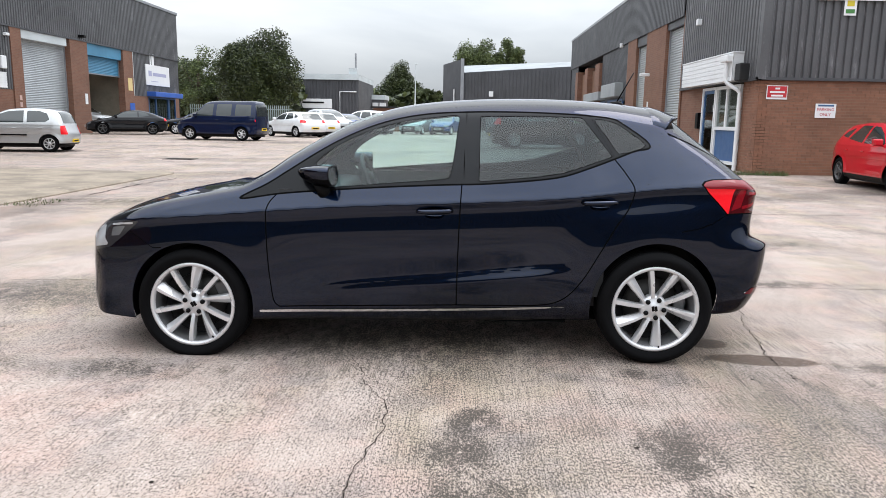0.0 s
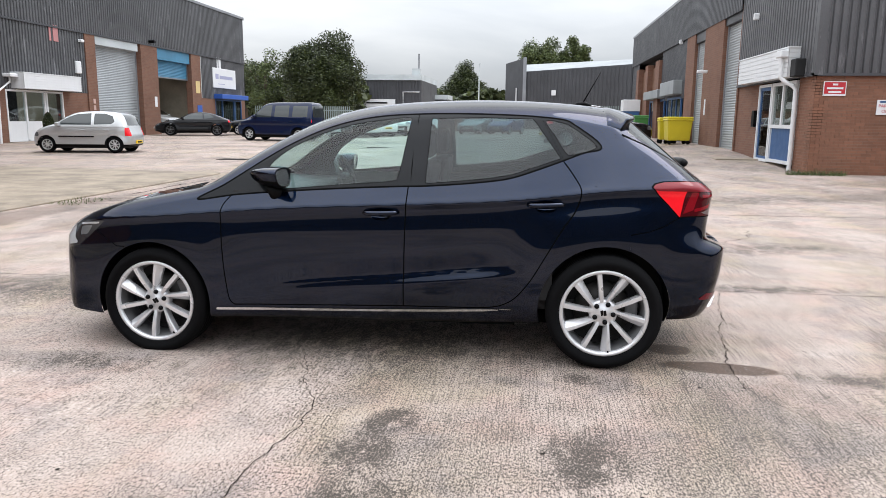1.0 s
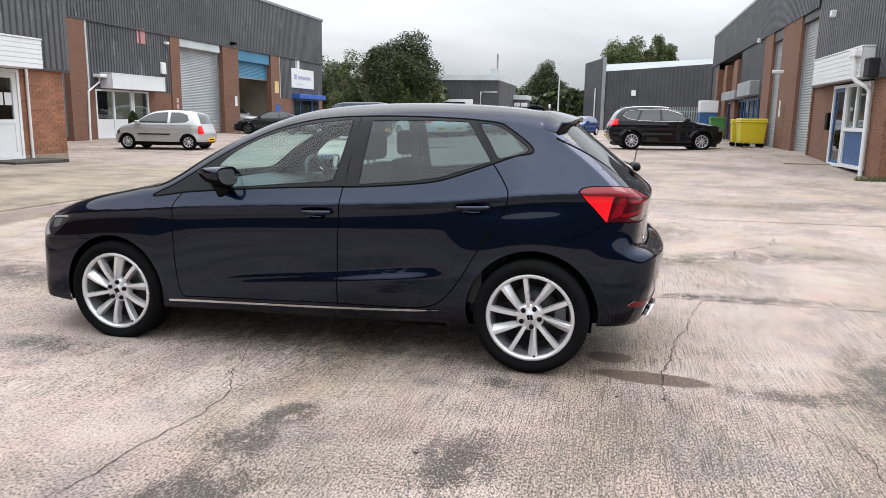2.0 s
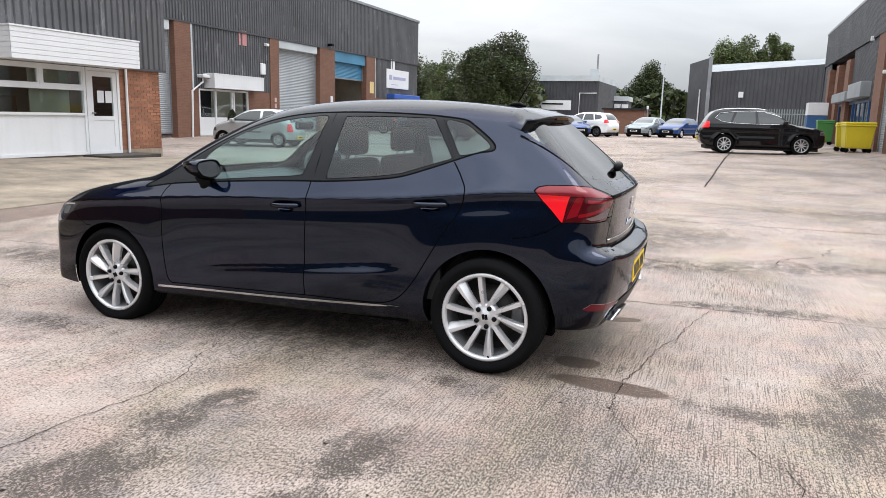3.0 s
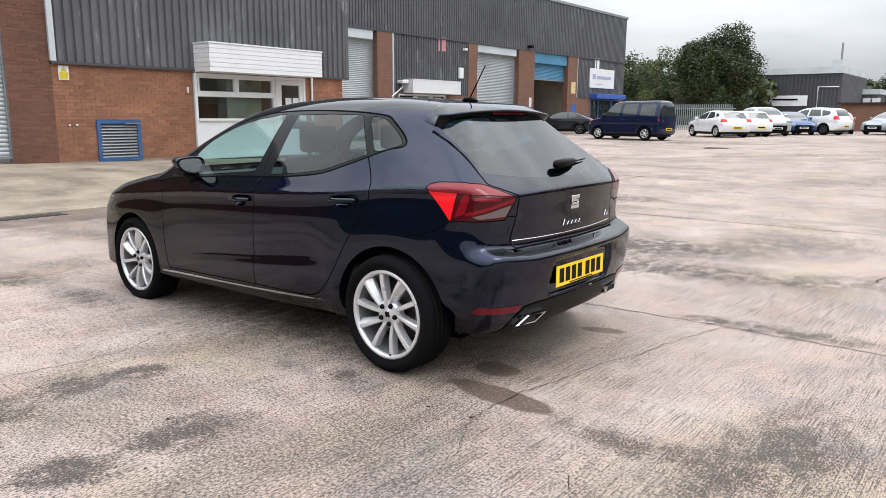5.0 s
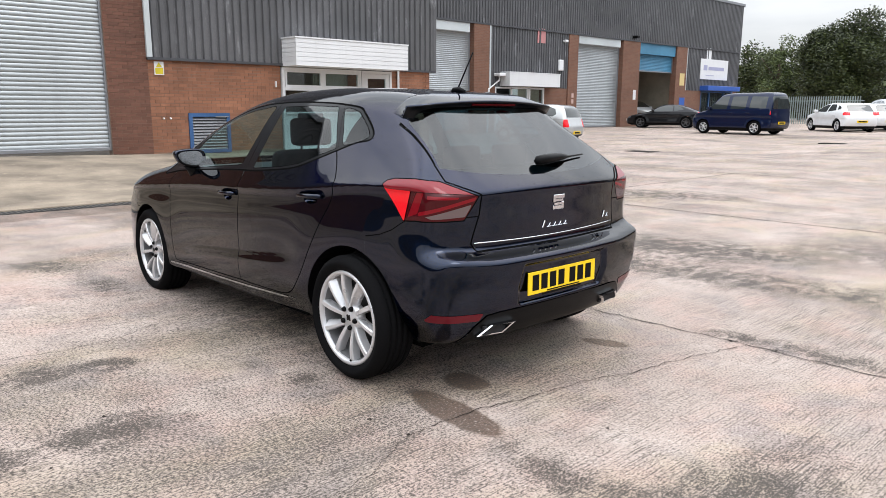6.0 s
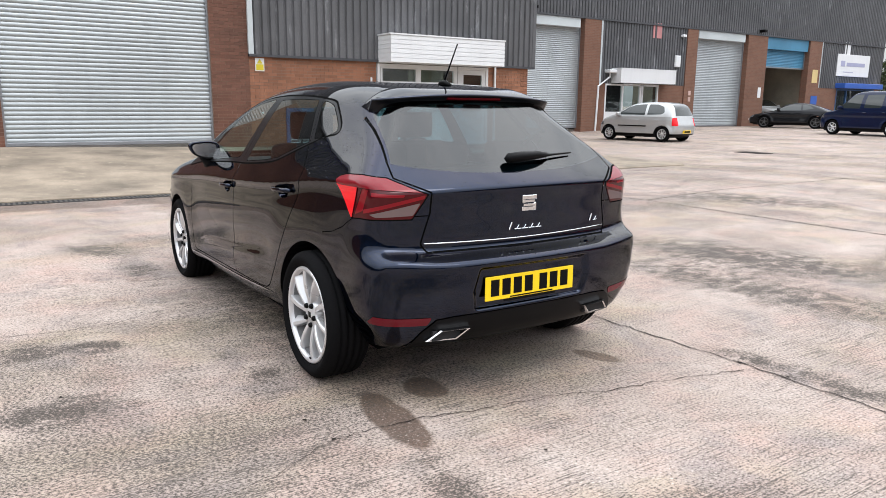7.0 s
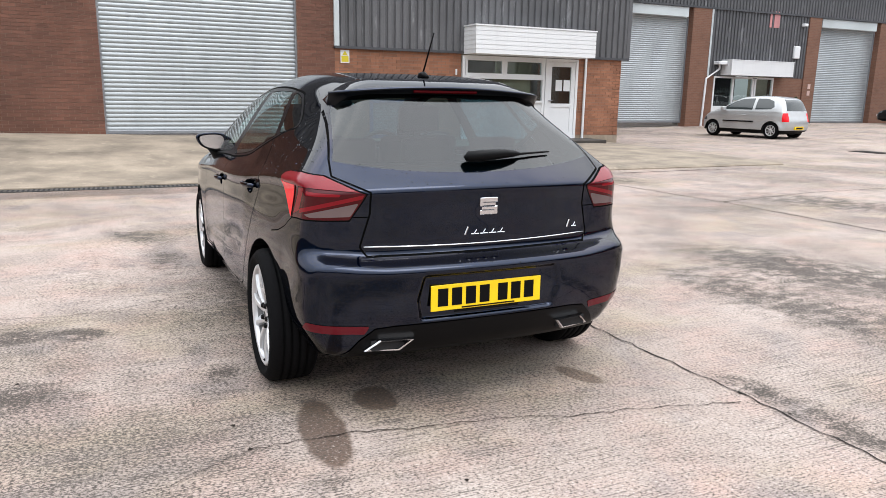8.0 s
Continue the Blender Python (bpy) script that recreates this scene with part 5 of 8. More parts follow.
def shoulder(x, d):
    up = np.maximum(d, 0)
    return np.where(d > 0, -above(up) - 0.45 * sstep(0.9, 1.8, x) * up, below(np.minimum(d, 0)))


def hero_width(x, z):
    d = z - crease_z(x)
    w = plan_w(x) + sum(q * shoulder(x, d + e) for q, e in ((0.08, -0.018), (0.24, -0.009), (0.36, 0), (0.24, 0.009), (0.08, 0.018)))
    # lower body stays wide at the tail
    w = w + 0.03 * sstep(1.55, 1.85, x) * sstep(0.78, 0.62, z)
    b = z - blade_z(x)
    win = sstep(-0.85, -0.30, x) * sstep(0.92, 0.55, x)
    w = w + win * ((0.007 + 0.007 * sstep(-0.2, 0.7, x)) * sstep(0.004, -0.05, b) * sstep(-0.26, -0.07, b) - 0.004 * sstep(-0.004, 0.02, b) * sstep(0.16, 0.03, b))
    for hx, hz, flare in zip(HUBS, HUB_Z, (0.013, 0.020)):
        r = np.hypot(x - hx, z - hz)
        w = w + flare * np.exp(-(np.maximum(r - 0.34, 0) / 0.20) ** 2)
    return w


def hero_solid(x, y, z):
    yy = (y / 0.9) ** 2
    roofish = sstep(0.7, 1.1, z)
    xp = x - bow_front(x) * yy + bow_rear(x) * (0.9 * yy + 0.9 * yy * yy)
    # pocket for the number plate
    pocket = sstep(0.345, 0.315, y + 0.22 * np.abs(z - 0.50)) * sstep(0.615, 0.59, z) * sstep(0.40, 0.42, z) * sstep(1.7, 1.8, x)
    corner = 0.022 * sstep(0.42, 0.76, y) * sstep(1.5, 1.75, x) * sstep(0.58, 0.66, z) * sstep(0.86, 0.78, z)
    a = hero_prof(xp + 0.022 * pocket, z - corner + 0.032 * yy * roofish)
    h = (y - hero_width(x, z)) * (0.92 - 0.12 * sstep(0.95, 1.2, z))
    k = 0.055 + 0.05 * sstep(1.0, 1.3, z) + (0.05 * sstep(-1.5, -1.9, x) + 0.015 * sstep(1.5, 1.9, x)) * sstep(1.0, 0.8, z) * sstep(0.10, 0.40, z)
    return smax(a, h, k)


hv, hn, ht = shell(hero_solid, ((-2.25, 2.12), 1.0, (0.10, 1.60)), ((-1.45, 1.38), 0.22, (0.47, 0.84)), 0.0105)
skin = Skin(hv, hn, ht)
SIDEWAYS = lambda y: np.abs(y)


def in_side(poly, grow=0.0):
    """A region drawn on the car's flank, in (x, z)."""
    p = np.array(poly)
    return lambda x, y, z: np.where(np.abs(y) > 0.45, poly_dist(x, z, p) - grow, 1.0)


def wrap(x, y):
    """Runs along the flank and round the tail: equals x on the flank and goes on growing towards the middle of the tail."""
    return x + (0.83 - np.abs(y))


def in_tail(poly, shrink=0.0):
    p = np.array(poly)
    return lambda x, y, z: np.where(x > 1.35, poly_dist(wrap(x, y), z, p) + shrink, 1.0)


def on_line(pts, half, closed=False, space="side"):
    p = np.array(pts)
    if space == "side":
        return lambda x, y, z: np.where(np.abs(y) > 0.4, line_dist(x, z, p, closed) - half, 1.0)
    if space == "tail":
        return lambda x, y, z: np.where(x > 1.3, line_dist(np.abs(y), z, p, closed) - half, 1.0)
    if space == "wrap":
        return lambda x, y, z: np.where(x > 1.3, line_dist(wrap(x, y), z, p, closed) - half, 1.0)
    return lambda x, y, z: np.where(z > 0.6, line_dist(x, np.abs(y), p, closed) - half, 1.0)


# wheel arches and the open bottom
ARCH = (0.345, 0.356)
for hx, hz, ar in zip(HUBS, HUB_Z, ARCH):
    skin.cut("gone", lambda x, y, z, hx=hx, hz=hz, ar=ar: np.where(np.abs(y) > 0.35, np.hypot(x - hx, z - hz - 0.006) - ar, 1.0))
skin.cut("gone", lambda x, y, z: z - 0.19 + 0.060 * sstep(-1.5, -1.75, x) - 0.02 * sstep(0.5, 1.8, x))
# side glass and its dark surround
DLO = rounded([(-1.015, 0.878), (-0.870, 0.955), (-0.741, 1.038), (-0.613, 1.121), (-0.486, 1.194), (-0.329, 1.265), (-0.172, 1.314), (0.014, 1.346), (0.232, 1.359), (0.449, 1.362), (0.698, 1.357),
               (0.917, 1.345), (1.064, 1.325), (1.100, 1.305), (1.244, 1.197), (1.246, 1.174), (1.159, 1.154), (1.037, 1.110), (0.913, 1.066), (0.760, 1.018), (0.607, 0.996), (0.301, 0.972),
               (0.147, 0.967), (-0.161, 0.952), (-0.471, 0.932), (-0.785, 0.906)], 5)
GLASS_F = rounded([(-0.615, 1.030), (-0.600, 1.072), (-0.517, 1.147), (-0.328, 1.242), (-0.109, 1.303), (0.057, 1.325), (0.184, 1.331), (0.181, 1.279), (0.137, 1.007), (0.127, 1.001), (-0.161, 0.974), (-0.471, 0.948), (-0.605, 0.944)], 5)
GLASS_R = [(0.309, 1.333), (0.607, 1.338), (0.871, 1.332), (0.884, 1.322), (1.028, 1.124), (0.906, 1.084), (0.758, 1.036), (0.605, 1.013), (0.318, 0.988), (0.302, 0.990)]
GLASS_Q = rounded([(0.949, 1.322), (1.059, 1.305), (1.079, 1.295), (1.220, 1.191), (1.218, 1.180), (1.081, 1.142), (1.066, 1.146), (1.006, 1.233)], 4)
skin.cut("side_trim", in_side(DLO))
skin.cut("glass_front", in_side(GLASS_F), ("side_trim",))
skin.cut("glass_rear", in_side(GLASS_R), ("side_trim",))
skin.cut("glass_quarter", in_side(GLASS_Q), ("side_trim",))
# black rubber round the surround and the panes, and the splits in the pillars
skin.cut("seal", on_line(DLO, 0.0045, True), ("body", "side_trim"))
for pane in (GLASS_F, GLASS_R, GLASS_Q):
    skin.cut("seal", on_line(pane, 0.0035, True), ("side_trim",))
for split in ([(0.214, 0.965), (0.216, 1.0), (0.229, 1.36)], [(0.917, 1.35), (1.049, 1.11)]):
    skin.cut("seal", on_line(split, 0.003), ("side_trim",))
# windscreen, tailgate glass
skin.cut("windscreen", lambda x, y, z: np.maximum.reduce([z - (1.372 - 0.05 * (np.abs(y) / 0.6) ** 2), 0.965 - z, x - 0.05, -1.25 - x, np.abs(y) - (0.655 - 0.47 * (z - 0.96))]))
skin.cut("glass_tail", lambda x, y, z: np.maximum.reduce([1.008 + 0.045 * (np.abs(y) / 0.6) ** 2.5 - z, 1.40 - x, z - 1.36, np.abs(y) - (0.6115 - 0.386 * (z - 1.05))]))
# tail lamps
LAMP = [(1.564, 0.980), (1.599, 0.998), (1.655, 1.008), (1.790, 1.012), (1.940, 1.002), (2.060, 0.970), (2.190, 0.934), (2.158, 0.896), (2.097, 0.826), (1.921, 0.828), (1.790, 0.828), (1.714, 0.824), (1.655, 0.890)]
skin.cut("lamp", in_tail(LAMP, 0.003))
skin.cut("lamp_rim", in_tail(LAMP, -0.003))
skin.cut("lamp_top", in_tail([(1.5, 0.985), (1.60, 0.963), (1.80, 0.961), (2.0, 0.951), (2.3, 0.930), (2.3, 1.06), (1.5, 1.06)]), ("lamp",))
skin.cut("lamp_edge", on_line([(1.797, 0.959), (1.728, 0.834)], 0.0022, False, "wrap"), ("lamp",))
skin.cut("lamp_inner", in_tail([(1.797, 1.06), (2.3, 1.06), (2.3, 0.80), (1.712, 0.80)]), ("lamp",))
skin.cut("lamp_clear", in_tail([(1.85, 0.849), (2.146, 0.897), (2.103, 0.843), (1.90, 0.839)]), ("lamp_inner",))
for bar in ([(1.812, 0.869), (2.175, 0.931), (2.165, 0.914), (1.812, 0.852)], [(1.802, 0.956), (1.848, 0.954), (1.806, 0.862), (1.740, 0.842)], [(1.87, 0.944), (2.07, 0.934), (2.06, 0.924), (1.87, 0.928)]):
    skin.cut("lamp_bar", in_tail(bar), ("lamp_inner",))
skin.cut("reflector", in_tail([(1.850, 0.388), (1.895, 0.416), (2.225, 0.398), (2.195, 0.363), (1.860, 0.380)]))
# rear diffuser
skin.cut("diffuser", lambda x, y, z: np.where(x > 1.6, z - np.interp(np.abs(y), [0, 0.42, 0.50, 0.56, 0.60, 0.72], [0.394, 0.391, 0.384, 0.33, 0.27, 0.18]), 1.0))
# head lamps and dark nose parts
skin.cut("headlamp", in_side([(-1.577, 0.742), (-1.655, 0.748), (-1.74, 0.738), (-1.86, 0.712), (-2.1, 0.66), (-2.1, 0.53), (-1.90, 0.555), (-1.80, 0.585), (-1.757, 0.594), (-1.668, 0.664)]))
skin.cut("headlamp_drl", in_side([(-1.79, 0.712), (-1.84, 0.70), (-1.92, 0.66), (-1.90, 0.58), (-1.80, 0.60), (-1.765, 0.606), (-1.79, 0.64)]), ("headlamp",))
skin.cut("headlamp_drl", in_side([(-1.60, 0.739), (-1.74, 0.726), (-1.745, 0.714), (-1.615, 0.726)]), ("headlamp",))
skin.cut("headlamp_reflector", in_side([(-1.66, 0.715), (-1.74, 0.705), (-1.75, 0.655), (-1.70, 0.66)]), ("headlamp",))
skin.cut("grille", lambda x, y, z: np.where(x < -1.85, np.maximum(poly_dist(np.abs(y), z, np.array([(-0.2, 0.27), (0.55, 0.27), (0.62, 0.36), (0.42, 0.44), (0.36, 0.62), (-0.2, 0.62)])), 0) + np.where(poly_dist(np.abs(y), z, np.array([(-0.2, 0.27), (0.55, 0.27), (0.62, 0.36), (0.42, 0.44), (0.36, 0.62), (-0.2, 0.62)])) < 0, -0.01, 0), 1.0))
# bright strip on the sill
skin.cut("sill_strip", in_side([(-0.911, 0.245), (-0.154, 0.264), (0.625, 0.289), (0.807, 0.307), (0.625, 0.302), (-0.153, 0.277), (-0.911, 0.259)]))
# scooped bowls behind the door handles
HANDLES = ((0.062, 0.820), (0.955, 0.876))
for x0, z0 in HANDLES:
    skin.cut("gone", lambda x, y, z, x0=x0, z0=z0: np.where(np.abs(y) > 0.5, (np.hypot((x - x0) / 0.056, (z - z0 + 0.012) / 0.024) - 1) * 0.024, 1.0))
# panels, each with a shut line round it
GAP = 0.0034
B = ("body",)
door_f = rounded([(-0.812, 0.900), (-0.847, 0.857), (-0.862, 0.808), (-0.860, 0.636), (-0.843, 0.417), (-0.823, 0.302), (-0.799, 0.280)], 5, False)
door_m = rounded([(0.209, 0.995), (0.198, 0.795), (0.192, 0.617), (0.187, 0.392), (0.186, 0.309)], 5, False)
door_r = rounded([(1.039, 1.116), (1.105, 1.027), (1.140, 0.958), (1.116, 0.859), (1.045, 0.751), (0.956, 0.599), (0.870, 0.456), (0.784, 0.360), (0.706, 0.322), (0.605, 0.310)], 5, False)
sill_l = np.array([(-0.799, 0.280), (0.186, 0.309), (0.605, 0.310)])


def outlined(name, field, gap=GAP):
    skin.cut(name, lambda x, y, z: field(x, y, z) + gap, B)
    skin.cut("gap", lambda x, y, z: field(x, y, z) - gap, B)


BONNET = np.array([(-0.9, -0.2), (-0.9, 0.70), (-1.05, 0.705), (-1.4, 0.69), (-1.7, 0.63), (-1.85, 0.54), (-1.95, 0.3), (-1.97, -0.2)])
GATE = np.array([(-0.2, 1.45), (0.50, 1.45), (0.568, 1.20), (0.622, 1.06), (0.632, 1.0), (0.50, 0.94), (0.502, 0.852), (0.540, 0.715), (0.515, 0.678), (-0.2, 0.674)])
outlined("front_door", in_side([*door_f, *sill_l[:2], *door_m[::-1], (0.15, 1.05), (-0.5, 1.0)]))
outlined("rear_door", in_side([*door_m[::-1][::-1], *sill_l[1:], *door_r[::-1], (0.8, 1.1), (0.3, 1.05)]))
outlined("bonnet", lambda x, y, z: np.where((z > 0.6) & (x < -0.9), poly_dist(x, np.abs(y), BONNET), 1.0))
outlined("tailgate", lambda x, y, z: np.where(x > 1.36, poly_dist(np.abs(y), z, GATE), 1.0), 0.004)
outlined("rear_bumper", lambda x, y, z: np.where(x > 1.40, z - np.interp(x, [1.4, 1.50, 1.58, 1.635, 1.69, 1.70, 1.9], [0.727, 0.745, 0.775, 0.81, 0.838, 0.84, 0.84]), 1.0), 0.0025)
outlined("front_bumper", lambda x, y, z: np.where(x < -1.45, z - np.interp(x, [-2.1, -1.9, -1.66, -1.5], [0.66, 0.66, 0.70, 0.60]), 1.0), 0.0025)

hero = new("car")
hero.matrix_basis = pose(0, 0.018, 0.004, 0, -0.34, 0) @ Matrix.Diagonal((1, 1.02, 1, 1))
tagged(hero, "dark navy blue five-door hatchback with silver alloy wheels", "car")
skin.panel("body_shell", "body", M_NAVY, hero)
skin.panel("bonnet", "bonnet", M_NAVY, hero)
gate = skin.panel("tailgate", "tailgate", M_NAVY, hero)
rb = skin.panel("rear_bumper", "rear_bumper", M_NAVY, hero)
fb = skin.panel("front_bumper", "front_bumper", M_NAVY, hero)
skin.panel("grille", "grille", M_BLACK, fb, "black front grille")
skin.panel("diffuser", "diffuser", M_BLACK, rb, "black plastic rear diffuser", push=0.005)
tagged(skin.panel("panel_gap", "gap", M_GAP, hero, "dark shut lines between the panels", push=-0.002), kind="stuff")
skin.panel("windscreen", "windscreen", M_CARGLASS, hero)
skin.panel("rear_window", "glass_tail", M_TAILGLASS, gate)
for sd in (-1, 1):
    fd = skin.panel("front_door", "front_door", M_NAVY, hero, side=sd)
    rd = skin.panel("rear_door", "rear_door", M_NAVY, hero, side=sd)
    skin.panel("door_window", "glass_front", M_CARGLASS, fd, side=sd)
    skin.panel("door_window", "glass_rear", M_PRIVACY, rd, "tinted rear door window", side=sd)
    skin.panel("quarter_window", "glass_quarter", M_PRIVACY, hero, side=sd)
    skin.panel("window_trim", "side_trim", M_TRIMBLACK, hero, "black window surround and pillar", side=sd)
    skin.panel("window_seal", "seal", M_GAP, hero, "thin black rubber seal round the side windows", side=sd)
    skin.panel("sill_strip", "sill_strip", M_CHROME, hero, "bright strip along the sill", side=sd, push=0.003)
    tl = skin.panel("tail_lamp", "lamp", M_LAMP_RED, hero, "angular red tail lamp", side=sd, push=0.004)
    skin.panel("lamp_rim", "lamp_rim", M_GAP, tl, side=sd)
    skin.panel("lamp_lens", "lamp_inner", M_LAMP_DARK, tl, side=sd)
    skin.panel("lamp_bar", "lamp_bar", M_LAMP_MID, tl, side=sd)
    skin.panel("lamp_band", "lamp_top", M_LAMP_TOP, tl, "dull red upper band of the lens", side=sd, push=0.003)
    skin.panel("lamp_edge", "lamp_edge", M_REFLECTOR, tl, side=sd, push=0.002)
    skin.panel("reversing_lens", "lamp_clear", M_LAMP_CLEAR, tl, side=sd)
    skin.panel("reflector", "reflector", M_REFLECTOR, rb, "red bumper reflector", side=sd, push=0.002)
    hl = skin.panel("head_lamp", "headlamp", M_LAMP_HOUSING, hero, "angular head lamp with a dark housing", side=sd)
    skin.panel("daylight_strip", "headlamp_drl", M_HEADLAMP, hl, "clear daylight strip", side=sd, push=0.001)
    skin.panel("lamp_reflector", "headlamp_reflector", M_LAMP_WHITE, hl, side=sd)


def hero_at(x, z, side=-1):
    """A point on the hero's flank."""
    lo, hi = 0.3, 1.05
    for _ in range(30):
        m = (lo + hi) / 2
        if hero_solid(np.array([x]), np.array([m]), np.array([z]))[0] > 0:
            hi = m
        else:
            lo = m
    return Vector((x, side * lo, z))


def tail_at(y, z):
    """A point on the hero's tail."""
    lo, hi = 1.0, 2.2
    for _ in range(30):
        m = (lo + hi) / 2
        if hero_solid(np.array([m]), np.array([abs(y)]), np.array([z]))[0] > 0:
            hi = m
        else:
            lo = m
    return Vector((lo, y, z))


# rain drops left on the tailgate, the rear pillars and the bumper's ledge
rng = random.Random(77)
wet_ids = [skin.names.index(k) for k in ("body", "tailgate", "rear_bumper")]
wet_v = np.unique(skin.t[np.isin(skin.lab, wet_ids)])
wet_v = wet_v[(skin.v[wet_v, 0] > 1.0) & (skin.v[wet_v, 2] > 0.62) & (skin.n[wet_v, 2] > 0.22)]
verts, faces = [], []
for k in range(420):
    i = wet_v[rng.randrange(len(wet_v))]
    p, nn = Vector(skin.v[i]), Vector(skin.n[i])
    a = nn.orthogonal().normalized()
    b = nn.cross(a)
    p = p + a * rng.uniform(-0.01, 0.01) + b * rng.uniform(-0.01, 0.01)
    r = rng.uniform(0.0016, 0.0042)
    base = len(verts)
    for q in range(8):
        w = q * math.tau / 8
        verts.append(tuple(p + (a * math.cos(w) + b * math.sin(w)) * r))
    for q in range(8):
        w = q * math.tau / 8
        verts.append(tuple(p + (a * math.cos(w) + b * math.sin(w)) * r * 0.6 + nn * r * 0.4))
    verts.append(tuple(p + nn * r * 0.5))
    for q in range(8):
        e = (q + 1) % 8
        faces += [(base + q, base + e, base + 8 + e, base + 8 + q), (base + 8 + q, base + 8 + e, base + 16)]
me = bpy.data.meshes.new("rain_drops")
me.from_pydata(verts, [], faces)
me.polygons.foreach_set("use_smooth", [True] * len(me.polygons))
me.materials.append(M_DROP)
drops = new("rain_drops", me)
drops.parent = hero
tagged(drops, "rain drops on the paint", kind="stuff")

# underbody and wheel housings
part("underbody", box(-1.82, 1.60, -0.62, 0.62, 0.18, 0.30), M_GAP, hero)
part("underbody", box(-0.86, 0.80, -0.765, 0.765, 0.20, 0.26), M_GAP, hero)
for hx, hz, ar in zip(HUBS, HUB_Z, ARCH):
    for sd in (-1, 1):
        bm = bmesh.new()
        n, rows = 28, []
        for i in range(n + 1):
            a = -0.25 + (math.pi + 0.5) * i / n
            c, s = math.cos(a) * (ar + 0.001), math.sin(a) * (ar + 0.001)
            px, pz = hx + c, hz + 0.006 + s
            yo = hero_at(px, max(0.2, pz), 1).y - 0.004
            rows.append([bm.verts.new((px, sd * yy, pz)) for yy in (yo, yo - 0.03, 0.55)])
        for p, q in zip(rows, rows[1:]):
            for k in range(2):
                bm.faces.new((p[k], p[k + 1], q[k + 1], q[k]))
        back = [r[2] for r in rows]
        bm.faces.new(back)
        part("wheel_housing", bm, M_BLACK, hero, "black arch liner")
for hx, hy, z, trn in ((HUBS[0], 0.736, HUB_Z[0], -22), (HUBS[1], 0.745, HUB_Z[1], 0)):
    for sd in (-1, 1):
        wheel(hero, (hx, sd * hy, z), TYRE_R, RIM_R, 0.108, 10, "twin", M_ALLOY, trn, sd)

# mirrors: a wedge-shaped cap over a black lower shell, on a stalk
MIRROR = rounded([(0.727, 0.972), (0.727, 1.040), (0.752, 1.060), (0.855, 1.062), (0.905, 1.050), (0.914, 1.030), (0.888, 0.982), (0.835, 0.955), (0.765, 0.950)], 4)
for sd in (-1, 1):
    rows = []
    for x, g, cy, cz in ((-0.498, 0.84, 0.815, 1.005), (-0.488, 0.95, 0.815, 1.005), (-0.496, 1.02, 0.815, 1.005), (-0.53, 1.03, 0.812, 1.006), (-0.575, 0.97, 0.806, 1.008), (-0.62, 0.82, 0.798, 1.012), (-0.655, 0.60, 0.790, 1.017), (-0.677, 0.36, 0.784, 1.021), (-0.685, 0.10, 0.780, 1.023)):
        rows.append([(x - 0.10 * (yy - 0.8) * g, sd * (cy + (yy - 0.815) * g), cz + (zz - 1.005) * g) for yy, zz in MIRROR])
    halves = {True: bmesh.new(), False: bmesh.new()}
    n = len(MIRROR)
    for p, q in zip(rows, rows[1:]):
        for k in range(n):
            quad = [p[k], p[(k + 1) % n], q[(k + 1) % n], q[k]]
            bm = halves[sum(v[2] for v in quad) / 4 > 0.992]
            bm.faces.new([bm.verts.new(v) for v in (quad if sd > 0 else quad[::-1])])
    bm = halves[False]
    back = [bm.verts.new(v) for v in rows[0]]
    bm.faces.new(back)
    tip = [bm.verts.new(v) for v in rows[-1]]
    bm.faces.new(tip)
    for bm in halves.values():
        bmesh.ops.remove_doubles(bm, verts=bm.verts[:], dist=0.0002)
        bmesh.ops.recalc_face_normals(bm, faces=bm.faces[:])
    mir = part("door_mirror", halves[True], M_NAVY, hero, "body-coloured door mirror", smooth_shade=True)
    part("mirror_base", halves[False], M_BLACK, mir, "black lower mirror shell", smooth_shade=True)
    part("mirror_arm", tube([(-0.52, sd * 0.74, 0.905), (-0.555, sd * 0.785, 0.918), (-0.56, sd * 0.80, 0.965)], [0.046, 0.038, 0.045], 14), M_BLACK, mir, smooth_shade=True)
    bm = bmesh.new()
    face = [bm.verts.new((-0.4965 - 0.10 * (yy - 0.8) * 0.8, sd * (0.815 + (yy - 0.815) * 0.80), 1.005 + (zz - 1.005) * 0.80)) for yy, zz in MIRROR]
    rim_v = [bm.verts.new((v.co.x - 0.006, v.co.y, v.co.z)) for v in face]
    bm.faces.new(face)
    for k in range(n):
        bm.faces.new((face[k], rim_v[k], rim_v[(k + 1) % n], face[(k + 1) % n]))
    bmesh.ops.recalc_face_normals(bm, faces=bm.faces[:])
    part("mirror_glass", bm, M_CHROME, mir, "silvered mirror glass")

